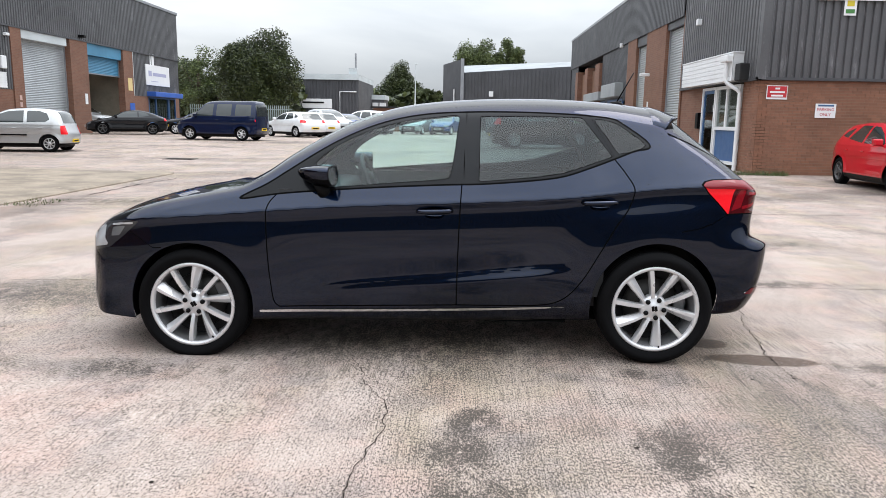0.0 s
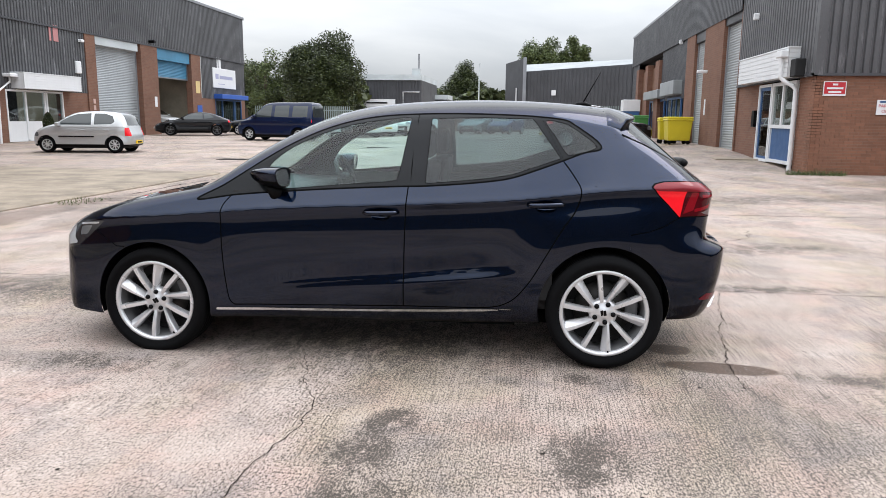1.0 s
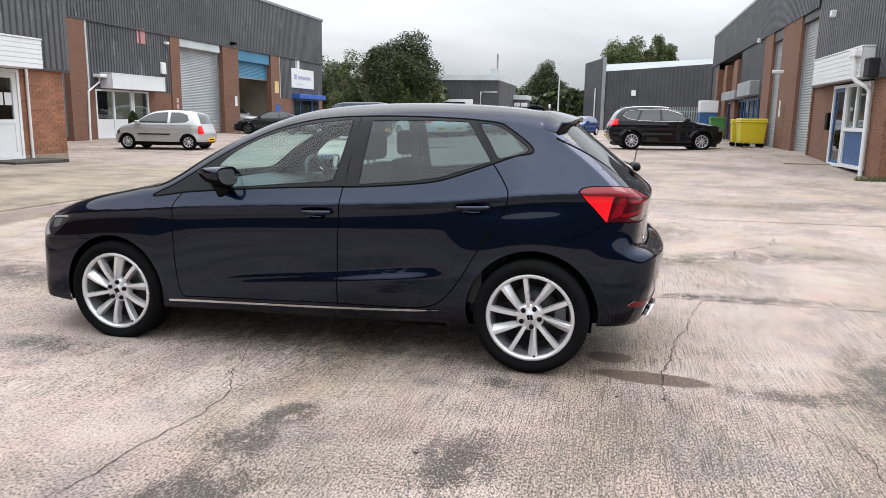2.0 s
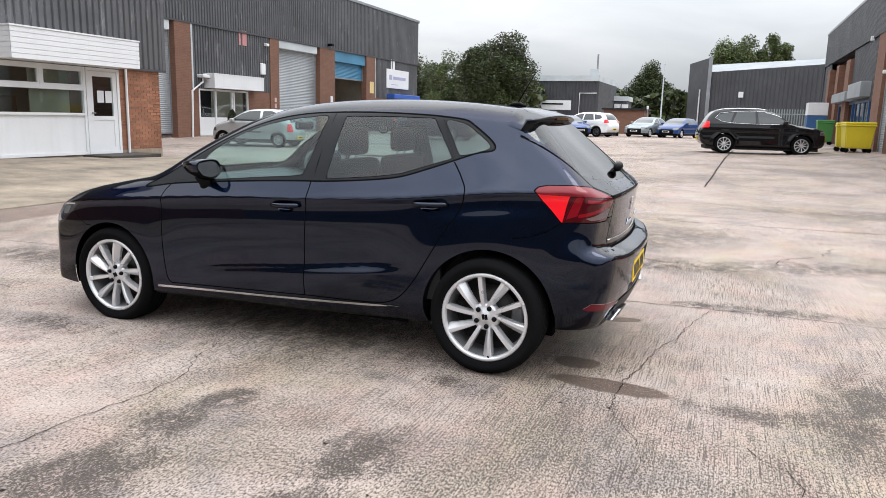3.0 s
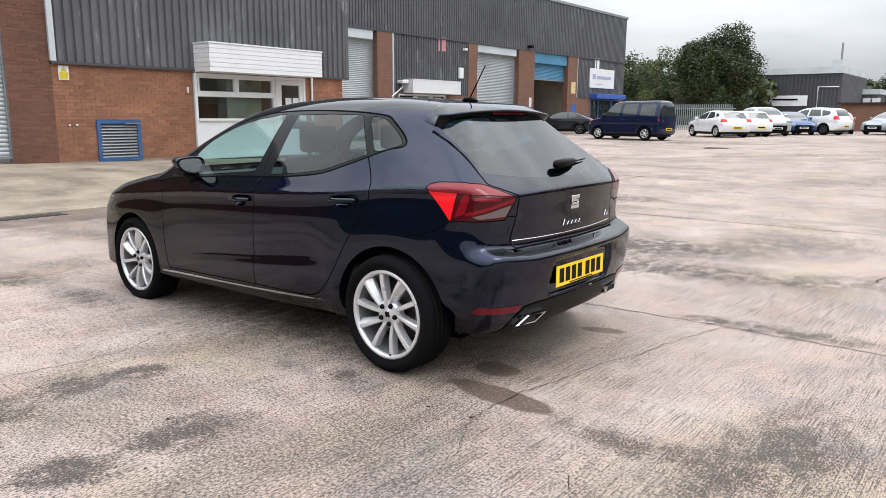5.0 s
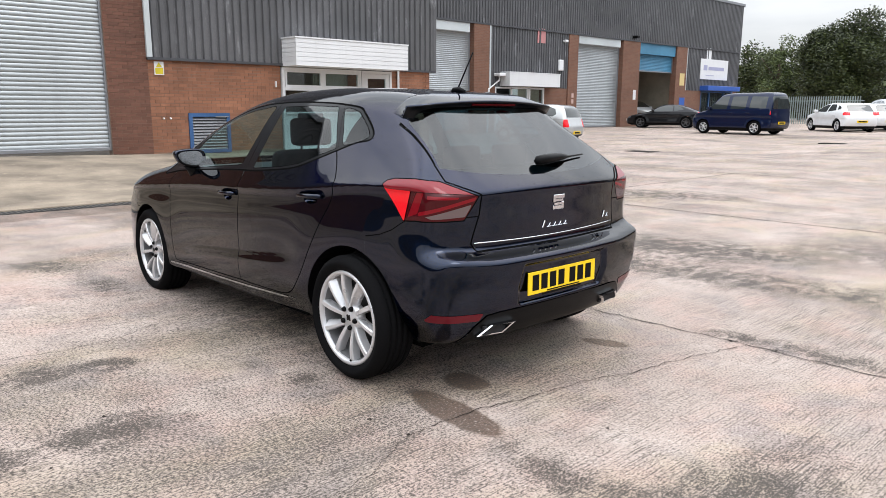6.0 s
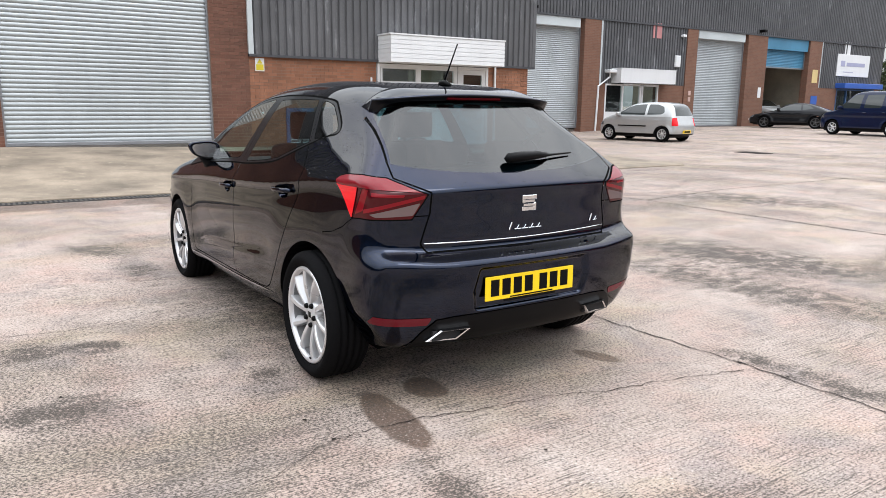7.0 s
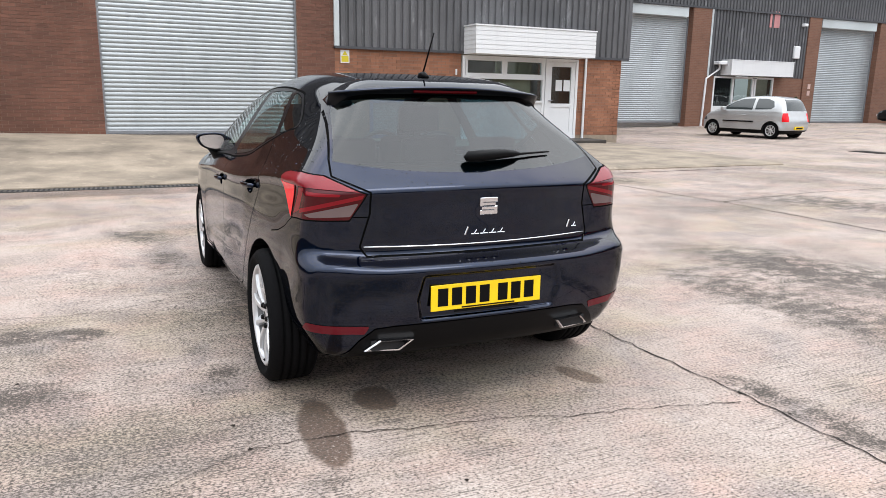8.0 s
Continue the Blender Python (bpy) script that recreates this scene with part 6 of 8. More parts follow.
# door handles: bowl and grip
for x0, z0 in HANDLES:
    for sd in (-1, 1):
        pts = []
        for i in range(13):
            t = i / 12
            p = hero_at(x0 - 0.098 + 0.196 * t, z0 + 0.004 + 0.006 * t, sd)
            pts.append(p + Vector((0, sd * (0.004 + 0.026 * math.sin(math.pi * t) ** 0.6), 0)))
        bm = tube(pts, [0.007] + [0.0125] * 11 + [0.008], 12)
        hd = part("door_handle", bm, M_NAVY, hero, smooth_shade=True)
        bm = bmesh.new()
        rings = []
        for rr, deep in ((1.03, 0.0), (0.97, 0.003), (0.85, 0.011), (0.6, 0.019), (0.3, 0.023), (0.05, 0.024)):
            ring = []
            for k in range(24):
                a = k * math.tau / 24
                p = hero_at(x0 + 0.056 * rr * math.cos(a), z0 - 0.012 + 0.024 * rr * math.sin(a), sd)
                ring.append(bm.verts.new((p.x, p.y - sd * deep, p.z)))
            rings.append(ring)
        for p, q in zip(rings, rings[1:]):
            for k in range(24):
                bm.faces.new((p[k], p[(k + 1) % 24], q[(k + 1) % 24], q[k]))
        bm.faces.new(rings[-1])
        bmesh.ops.recalc_face_normals(bm, faces=bm.faces[:])
        part("handle_bowl", bm, M_NAVY, hd, smooth_shade=True)

# roof spoiler with its brake lamp
bm = bmesh.new()
rows = []
NS = 36
for i in range(NS + 1):
    y = -0.532 + 1.064 * i / NS
    u = abs(y) / 0.532
    edge = (1 - max(0.0, (u - 0.86) / 0.14) ** 2 * 0.55)
    xt = 1.475 - 0.045 * u ** 2
    xt = 1.36 + (xt - 1.36) * edge
    top = lambda x: 1.0
    def roof_z(x, yv):
        lo, hi = 1.0, 1.6
        for _ in range(24):
            m = (lo + hi) / 2
            if hero_solid(np.array([x]), np.array([abs(yv)]), np.array([m]))[0] > 0:
                hi = m
            else:
                lo = m
        return lo
    zr = roof_z(1.30, y)
    zt = 1.366 - 0.030 * u ** 2
    drop = 0.055 * max(0.0, (u - 0.9) / 0.1) ** 1.5
    row = []
    for x, z in ((1.27, zr + 0.004), (1.30, zr + 0.006), (1.36, zr - 0.012 + 0.004), (xt - 0.008, zt + 0.001), (xt, zt - 0.006), (xt - 0.004, zt - 0.013), (xt - 0.035, zt - 0.030 - 0.01 * (1 - u) - drop * 0.5), (1.41, zt - 0.042 - drop), (1.34, zt - 0.05 - drop)):
        row.append(bm.verts.new((x, y, z)))
    rows.append(row)
for p, q in zip(rows, rows[1:]):
    for k in range(len(p) - 1):
        bm.faces.new((p[k], q[k], q[k + 1], p[k + 1])).material_index = 1 if k >= 4 else 0
for r in (rows[0], rows[-1]):
    bm.faces.new(r)
bmesh.ops.recalc_face_normals(bm, faces=bm.faces[:])
spo = part("roof_spoiler", bm, [M_NAVY, M_TRIMBLACK], hero, "navy roof spoiler with a black underside", smooth_shade=True)
part("brake_lamp", box(1.445, 1.466, -0.16, 0.16, 1.335, 1.350, 0.004), M_LAMP_DARK, spo, "dark red high brake lamp")

# wiper
wpath = [tail_at(yy, zz) + Vector((dx, 0, dz)) for yy, zz, dx, dz in ((-0.060, 1.047, 0.014, 0.012), (-0.045, 1.049, 0.024, 0.020), (0.035, 1.054, 0.030, 0.020), (0.135, 1.060, 0.026, 0.018), (0.195, 1.063, 0.020, 0.014), (0.225, 1.065, 0.014, 0.010), (0.390, 1.072, 0.010, 0.008))]
part("rear_wiper", tube(wpath, [0.012, 0.024, 0.025, 0.020, 0.013, 0.006, 0.004], 12), M_BLACK, gate, "black rear wiper", smooth_shade=True)
# aerial
an = part("aerial", tube([(1.125, 0, 1.412), (1.15, 0, 1.426), (1.19, 0, 1.428), (1.235, 0, 1.414)], [0.008, 0.015, 0.016, 0.010], 12), M_BLACK, hero, "short black roof aerial", smooth_shade=True)
part("aerial_rod", tube([(1.185, 0, 1.44), (1.285, 0.012, 1.622)], [0.0045, 0.0035], 8), M_BLACK, an, smooth_shade=True)
# thin chrome strip at the tailgate's foot, bright lips on the front bumper
part("tailgate_strip", tube([tail_at(-0.525 + 0.05 * k, 0.716 - 0.010 * math.cos((-0.525 + 0.05 * k) * 2.9)) + Vector((0.001, 0, 0)) for k in range(22)], 0.0038, 8), M_CHROME, gate, "thin chrome strip", smooth_shade=True)
for sd in (-1, 1):
    part("bumper_lip", tube([hero_at(-1.985 + 0.0 * k, 0.45 - 0.02 * k, sd) + Vector((-0.004 + 0.0012 * k * k, sd * 0.004, 0)) for k in range(8)], 0.007, 8), M_CHROME, fb, "bright lip on the bumper corner", smooth_shade=True)
# number plate
PY = -0.020
pz, px = 0.501, float(tail_at(0.0, 0.50).x)
pl = part("number_plate", box(px + 0.004, px + 0.010, PY - 0.258, PY + 0.258, pz - 0.0555, pz + 0.0555, 0.002), M_PLATE_Y, rb, "yellow rear number plate with black bars")
for y0, w in ((-0.205, 0.046), (-0.142, 0.046), (-0.078, 0.046), (-0.014, 0.046), (0.072, 0.046), (0.135, 0.046), (0.199, 0.046)):
    part("plate_bar", box(px + 0.010, px + 0.0112, PY + y0 - w / 2, PY + y0 + w / 2, pz - 0.036, pz + 0.040), M_BLACK, pl)
part("plate_bar", box(px + 0.010, px + 0.0112, PY - 0.12, PY + 0.13, pz - 0.051, pz - 0.045), M_BLACK, pl)
part("plate_holder", box(px + 0.0015, px + 0.005, PY - 0.15, PY + 0.15, pz - 0.069, pz - 0.052), M_BLACK, pl)
# emblem, model script and trim letters as plain bars
bp = tail_at(0.009, 0.866)
for k, (dy, dz, wy, wz) in enumerate(((0, 0.028, 0.040, 0.010), (-0.004, 0.010, 0.036, 0.007), (0.004, -0.008, 0.036, 0.007), (0, -0.026, 0.040, 0.010), (-0.034, 0.018, 0.008, 0.018), (0.034, -0.016, 0.008, 0.018))):
    q = tail_at(bp.y + dy, bp.z + dz)
    part("emblem_bar", box(q.x - 0.002, q.x + 0.006, q.y - wy, q.y + wy, q.z - wz, q.z + wz, 0.002), M_CHROME, gate)
for y0, y1, z0, n in ((-0.110, 0.096, 0.757, 5), (0.410, 0.480, 0.757, 2)):
    step = (y1 - y0) / n
    for k in range(n):
        yy = y0 + step * (k + 0.5)
        h = 0.034 if k == 0 else 0.019
        q0, q1 = tail_at(yy - step * 0.12, z0 - 0.010), tail_at(yy + step * 0.18, z0 - 0.010 + h)
        part("script_bar", tube([q0 + Vector((0.003, 0, 0)), q1 + Vector((0.003, 0, 0))], 0.0034, 6), M_CHROME, gate)
        if k:
            f0, f1 = tail_at(yy - step * 0.42, z0 - 0.009), tail_at(yy + step * 0.42, z0 - 0.009)
            part("script_bar", tube([f0 + Vector((0.003, 0, 0)), f1 + Vector((0.003, 0, 0))], 0.0028, 6), M_CHROME, gate)
# exhaust trims: chrome frames in the diffuser
for sd in (-1, 1):
    bm = bmesh.new()
    base = [(-0.542, 0.286), (-0.484, 0.338), (-0.336, 0.334), (-0.392, 0.277)]
    cy, cz = sum(p[0] for p in base) / 4, sum(p[1] for p in base) / 4
    rings = []
    for g, ox in ((1.0, -0.02), (1.0, 0.026), (0.92, 0.034), (0.82, 0.030), (0.80, 0.012)):
        ring = []
        for yy, zz in base:
            y2, z2 = cy + (yy - cy) * g, cz + (zz - cz) * (g if g > 0.85 else g * 0.92)
            q = tail_at(y2, max(0.26, z2))
            ring.append(bm.verts.new((q.x + ox, -sd * y2, z2)))
        rings.append(ring)
    for a, b in zip(rings, rings[1:]):
        for k in range(4):
            bm.faces.new((a[k], a[(k + 1) % 4], b[(k + 1) % 4], b[k]))
    bmesh.ops.recalc_face_normals(bm, faces=bm.faces[:])
    ex = part("exhaust_trim", bm, M_CHROME, rb, "chrome exhaust trim")
    q = tail_at(cy, cz)
    part("exhaust_void", box(q.x + 0.002, q.x + 0.014, -sd * cy - 0.075, -sd * cy + 0.075, cz - 0.022, cz + 0.022), M_DARK, ex)

# cabin: floor, seats, wheel, dash, lining
part("cabin_floor", box(-1.0, 1.5, -0.7, 0.7, 0.28, 0.34), M_CABIN, hero)
def seat(x, y, w=0.25):
    bm = box(x - 0.27, x + 0.23, y - w, y + w, 0.42, 0.58, 0.05, 3)
    s = part("seat", bm, M_SEAT, hero, smooth_shade=True)
    bm = box(x + 0.16, x + 0.30, y - w, y + w, 0.55, 1.08, 0.055, 3)
    for v in bm.verts:
        v.co.x += (v.co.z - 0.55) * 0.26
    part("backrest", bm, M_SEAT, s, smooth_shade=True)
    bm = box(x + 0.31, x + 0.41, y - 0.13, y + 0.13, 1.10, 1.27, 0.04, 3)
    part("headrest", bm, M_SEAT, s, smooth_shade=True)
    for yy in (-0.06, 0.06):
        part("headrest_post", tube([(x + 0.33, y + yy, 1.03), (x + 0.35, y + yy, 1.13)], 0.007, 6), M_CHROME, s)
seat(-0.12, -0.36)
seat(-0.12, 0.36)
bm = box(0.62, 1.12, -0.62, 0.62, 0.42, 0.60, 0.05, 3)
bench = part("rear_seat", bm, M_SEAT, hero, smooth_shade=True)
bm = box(1.05, 1.18, -0.60, 0.60, 0.55, 1.0, 0.05, 3)
for v in bm.verts:
    v.co.x += (v.co.z - 0.55) * 0.25
part("backrest", bm, M_SEAT, bench, smooth_shade=True)
for yy in (-0.38, 0, 0.38):
    part("headrest", box(1.17, 1.26, yy - 0.12, yy + 0.12, 0.99, 1.12, 0.035, 3), M_SEAT, bench, smooth_shade=True)
bm = box(-1.05, -0.56, -0.72, 0.72, 0.62, 0.90, 0.06, 3)
for v in bm.verts:
    if v.co.z > 0.8 and v.co.x < -0.8:
        v.co.z += 0.02
part("dashboard", bm, M_CABIN, hero, smooth_shade=True)
sw = part("steering_wheel", tube([(-0.44 - 0.06 * math.sin(a * math.tau / 28), 0.36 + 0.178 * math.cos(a * math.tau / 28), 0.90 + 0.165 * math.sin(a * math.tau / 28)) for a in range(28)], 0.016, 8, True), M_CABIN, hero, smooth_shade=True)
part("wheel_boss", box(-0.50, -0.43, 0.29, 0.43, 0.84, 0.95, 0.025, 2), M_CABIN, sw, smooth_shade=True)
part("wheel_spoke", box(-0.46, -0.435, 0.20, 0.52, 0.885, 0.915), M_CABIN, sw)
part("parcel_shelf", box(1.28, 1.62, -0.55, 0.55, 0.96, 0.985), M_CABIN, hero)
part("inner_mirror", box(-0.36, -0.33, -0.10, 0.10, 1.24, 1.30, 0.01), M_CABIN, hero)
part("door_card", box(-0.8, 1.0, -0.775, -0.745, 0.35, 0.93), M_CABIN, hero)
part("door_card", box(-0.8, 1.0, 0.745, 0.775, 0.35, 0.93), M_CABIN, hero)
# ---- parked cars ----
M_DARKGLASS = paint_mat("dark_car_glass", (0.026, 0.032, 0.032), 0.0, 0.0, 0.1, ior=1.55)
M_SILVER = paint_mat("silver_car_paint", (0.50, 0.51, 0.51), 0.5, 0.2, 0.35)
M_CARWHITE = paint_mat("white_car_paint", (0.72, 0.73, 0.74), 0.0, 0.0, 0.4)
M_CARBLACK = paint_mat("black_car_paint", (0.010, 0.010, 0.011), 0.2, 0.1, 0.4)
M_CARBROWN = paint_mat("brown_black_paint", (0.0085, 0.0078, 0.0078), 0.4, 0.1, 0.4)
M_CARNAVY = paint_mat("deep_blue_paint", (0.0045, 0.010, 0.036), 0.2, 0.1, 0.4)
M_CARRED = paint_mat("bright_red_paint", (0.50, 0.010, 0.020), 0.1, 0.0, 0.4)
M_CARBLUE = paint_mat("mid_blue_paint", (0.018, 0.050, 0.165), 0.3, 0.2, 0.4)
M_CARGREY = paint_mat("grey_green_paint", (0.27, 0.30, 0.30), 0.5, 0.2, 0.4)
M_BEIGE = paint_mat("pale_gold_paint", (0.42, 0.39, 0.34), 0.5, 0.2, 0.4)
M_ALLOY_DARK = stuff_mat("dark_alloy", (0.09, 0.09, 0.092), 0.4, metal=0.5, var=0.1, bump=0)

FORMS = {
    "city": dict(hubs=(-1.18, 1.187), r=0.285, rim=0.185, W=0.815, belt=0.92, tum=0.42,
                 prof=[(-1.72, 0.20), (-1.80, 0.35), (-1.80, 0.55), (-1.74, 0.70), (-1.55, 0.85), (-1.25, 0.96), (-0.95, 1.05), (-0.55, 1.28), (-0.2, 1.42), (0.3, 1.475), (0.9, 1.475), (1.35, 1.42), (1.50, 1.34), (1.64, 1.05), (1.72, 0.80), (1.78, 0.60), (1.77, 0.38), (1.68, 0.24), (0.0, 0.18)],
                 glass=[[(-0.85, 0.99), (-0.42, 1.26), (-0.12, 1.37), (0.36, 1.40), (0.40, 0.99)], [(0.50, 1.0), (0.47, 1.39), (0.85, 1.39), (1.12, 1.30), (1.22, 1.10), (1.10, 1.02)]], screen=(-1.1, -0.05, 1.02, 1.39), rear=(1.42, 0.97, 1.37), lamp=(0.60, 0.90, 0.56, 0.22)),
    "hatch": dict(hubs=(-1.30, 1.30), r=0.315, rim=0.21, W=0.89, belt=0.93, tum=0.45,
                  prof=[(-2.0, 0.20), (-2.10, 0.38), (-2.09, 0.58), (-2.0, 0.70), (-1.7, 0.84), (-1.2, 0.95), (-0.95, 1.02), (-0.5, 1.26), (-0.1, 1.39), (0.4, 1.44), (1.0, 1.42), (1.45, 1.36), (1.62, 1.20), (1.84, 0.98), (1.93, 0.85), (2.0, 0.65), (1.98, 0.38), (1.88, 0.24), (0.0, 0.18)],
                  glass=[[(-0.82, 0.97), (-0.45, 1.20), (-0.1, 1.33), (0.20, 1.355), (0.18, 0.98)], [(0.27, 0.985), (0.29, 1.36), (0.75, 1.36), (1.02, 1.06)], [(1.0, 1.31), (1.32, 1.22), (1.42, 1.12), (1.12, 1.08)]], screen=(-1.1, 0.0, 1.0, 1.37), rear=(1.48, 1.0, 1.34), lamp=(0.82, 0.98, 0.55, 0.3)),
    "van": dict(hubs=(-1.30, 1.28), r=0.31, rim=0.20, W=0.86, belt=1.05, tum=0.20,
                prof=[(-2.0, 0.22), (-2.10, 0.42), (-2.09, 0.70), (-1.95, 0.88), (-1.55, 1.02), (-1.25, 1.10), (-0.85, 1.46), (-0.55, 1.72), (-0.2, 1.80), (1.0, 1.82), (1.85, 1.80), (1.96, 1.70), (2.02, 1.2), (2.05, 0.70), (2.04, 0.40), (1.95, 0.26), (0.0, 0.20)],
                glass=[[(-1.08, 1.12), (-0.70, 1.46), (-0.48, 1.66), (-0.12, 1.68), (-0.12, 1.10)], [(0.05, 1.12), (0.05, 1.66), (0.78, 1.67), (0.80, 1.13)], [(0.98, 1.14), (0.98, 1.66), (1.72, 1.64), (1.74, 1.14)]], screen=(-1.3, -0.4, 1.12, 1.72), rear=(1.9, 1.12, 1.66), lamp=(0.85, 1.40, 0.74, 0.12)),
    "suv": dict(hubs=(-1.35, 1.355), r=0.365, rim=0.245, W=0.91, belt=1.10, tum=0.40,
                prof=[(-2.18, 0.30), (-2.29, 0.50), (-2.28, 0.78), (-2.15, 0.95), (-1.7, 1.05), (-1.2, 1.13), (-0.95, 1.22), (-0.5, 1.50), (-0.1, 1.64), (0.5, 1.70), (1.2, 1.68), (1.75, 1.60), (1.95, 1.44), (2.12, 1.15), (2.24, 0.95), (2.30, 0.72), (2.26, 0.46), (2.12, 0.32), (0.0, 0.25)],
                glass=[[(-0.85, 1.15), (-0.45, 1.42), (-0.05, 1.56), (0.22, 1.58), (0.20, 1.14)], [(0.30, 1.14), (0.32, 1.585), (0.95, 1.57), (1.12, 1.16)], [(1.20, 1.17), (1.06, 1.55), (1.55, 1.48), (1.72, 1.33), (1.55, 1.22)]], screen=(-1.15, 0.0, 1.2, 1.62), rear=(1.78, 1.16, 1.56), lamp=(0.96, 1.20, 0.58, 0.38)),
    "coupe": dict(hubs=(-1.28, 1.30), r=0.325, rim=0.235, W=0.90, belt=0.92, tum=0.5,
                  prof=[(-2.1, 0.18), (-2.20, 0.36), (-2.18, 0.56), (-2.05, 0.68), (-1.6, 0.80), (-1.1, 0.90), (-0.8, 0.98), (-0.3, 1.24), (0.1, 1.34), (0.6, 1.36), (1.1, 1.28), (1.6, 1.10), (1.95, 0.96), (2.08, 0.86), (2.14, 0.62), (2.10, 0.36), (1.98, 0.22), (0.0, 0.17)],
                  glass=[[(-0.70, 0.95), (-0.25, 1.17), (0.10, 1.27), (0.52, 1.28), (0.55, 0.97)], [(0.62, 0.98), (0.60, 1.275), (0.95, 1.22), (1.18, 1.06)]], screen=(-0.95, 0.1, 0.98, 1.29), rear=(1.15, 1.0, 1.25), lamp=(0.78, 0.92, 0.55, 0.2)),
    "saloon": dict(hubs=(-1.40, 1.42), r=0.325, rim=0.22, W=0.90, belt=0.95, tum=0.45,
                   prof=[(-2.2, 0.20), (-2.31, 0.38), (-2.30, 0.60), (-2.2, 0.72), (-1.7, 0.86), (-1.1, 0.96), (-0.85, 1.04), (-0.35, 1.30), (0.05, 1.43), (0.5, 1.46), (1.0, 1.42), (1.45, 1.25), (1.75, 1.08), (2.1, 1.03), (2.28, 0.98), (2.36, 0.75), (2.34, 0.42), (2.2, 0.25), (0.0, 0.19)],
                   glass=[[(-0.72, 1.0), (-0.3, 1.24), (0.05, 1.36), (0.28, 1.375), (0.26, 1.0)], [(0.35, 1.0), (0.37, 1.38), (0.85, 1.36), (1.28, 1.10), (1.10, 1.03)]], screen=(-1.0, 0.0, 1.03, 1.39), rear=(1.2, 1.10, 1.38), lamp=(0.78, 0.96, 0.5, 0.3)),
}


def parked(form, at, rz, paint, label, alloy=M_ALLOY, spokes=5, step=0.055, plates=True, group="parked cars", name="parked_car", rails=False):
    """A parked car of one of the forms; its front towards -x before it is turned by rz."""
    f = FORMS[form]
    prof = rounded(f["prof"], 6)
    x0, x1, zt = prof[:, 0].min(), prof[:, 0].max(), prof[:, 1].max()
    grid = field_grid(prof, x0 - 0.6, x1 + 0.6, -0.3, zt + 0.5, 0.03)
    W, belt, tum = f["W"], f["belt"], f["tum"]
    xm, hl = (x0 + x1) / 2, (x1 - x0) / 2
    hz = f["r"]

    def width(x, z):
        u = np.abs(x - xm) / hl
        w = W * (1 - 0.11 * sstep(0.72, 1.0, u))
        d = z - belt
        w = w - np.where(d > 0, tum * d + 0.25 * d * d, 0) - 0.02 * sstep(belt - 0.14, belt, z) - 0.05 * sstep(0.34, 0.18, z)
        w = w - 0.012 * sstep(0.0, 0.05, belt - 0.24 - z) * sstep(0.35, 0.1, belt - 0.24 - z)
        for hx in f["hubs"]:
            w = w + 0.015 * sstep(hz + 0.18, hz + 0.07, np.hypot(x - hx, z - hz))
        return w

    def solid(x, y, z):
        yy = (y / W) ** 2
        fr, rr = sstep(xm, x0, x), sstep(xm, x1, x)
        a = grid(x - 0.20 * yy * fr + 0.08 * yy * rr, z + 0.03 * yy * sstep(0.7, 1.1, z))
        return smax(a, (y - width(x, z)) * 0.9, 0.09)

    v, n, t = shell(solid, ((x0 - 0.12, x1 + 0.12), W + 0.12, (0.12, zt + 0.15)), ((x0 + 0.65, x1 - 0.6), 0.25, (0.45, belt - 0.05)), step)
    sk = Skin(v, n, t)
    for hx in f["hubs"]:
        sk.cut("gone", lambda x, y, z, hx=hx: np.where(np.abs(y) > 0.35, np.hypot(x - hx, z - hz) - hz - 0.045, 1.0))
    sk.cut("gone", lambda x, y, z: z - 0.21)
    for k, g in enumerate(f["glass"]):
        p = np.array(g)
        sk.cut("side_glass_%d" % k, lambda x, y, z, p=p: np.where(np.abs(y) > W * 0.5, poly_dist(x, z, p), 1.0))
    a, b, c, d = f["screen"]
    sk.cut("windscreen", lambda x, y, z: np.maximum.reduce([c - z, z - d, x - b, a - x, np.abs(y) - (W * 0.83 - tum * (z - belt))]))
    ra, rb, rc = f["rear"]
    sk.cut("rear_glass", lambda x, y, z: np.maximum.reduce([rb - z, z - rc, ra - x, np.abs(y) - (W * 0.74 - 0.5 * tum * (z - belt))]))
    la, lb, lc, ld = f["lamp"]
    sk.cut("lamp", lambda x, y, z: np.maximum.reduce([la - z, z - lb, lc - np.abs(y), x1 - ld - x]))
    sk.cut("headlamp", lambda x, y, z: np.maximum.reduce([belt - 0.34 - z, z - (belt - 0.20), W * 0.52 - np.abs(y), x - (x0 + 0.36)]))
    sk.cut("grille", lambda x, y, z: np.maximum.reduce([0.30 - z, z - 0.62, np.abs(y) - W * 0.6, x - (x0 + 0.3)]))
    sk.cut("trim", lambda x, y, z: np.maximum.reduce([z - 0.30, 0.21 - z]))
    for gx in (f["glass"][0][0][0] - 0.02, f["glass"][0][-1][0] + 0.04, f["glass"][1][-1][0] + 0.06):
        sk.cut("gap", lambda x, y, z, gx=gx: np.where(np.abs(y) > W * 0.6, np.maximum.reduce([np.abs(x - gx) - 0.005, 0.32 - z, z - belt - 0.02]), 1.0))
    car = new(name)
    car.matrix_basis = pose(at[0], at[1], lift(*at[:2]), 0, 0, rz)
    tagged(car, label, "car", group)
    sk.panel("body", "body", paint, car)
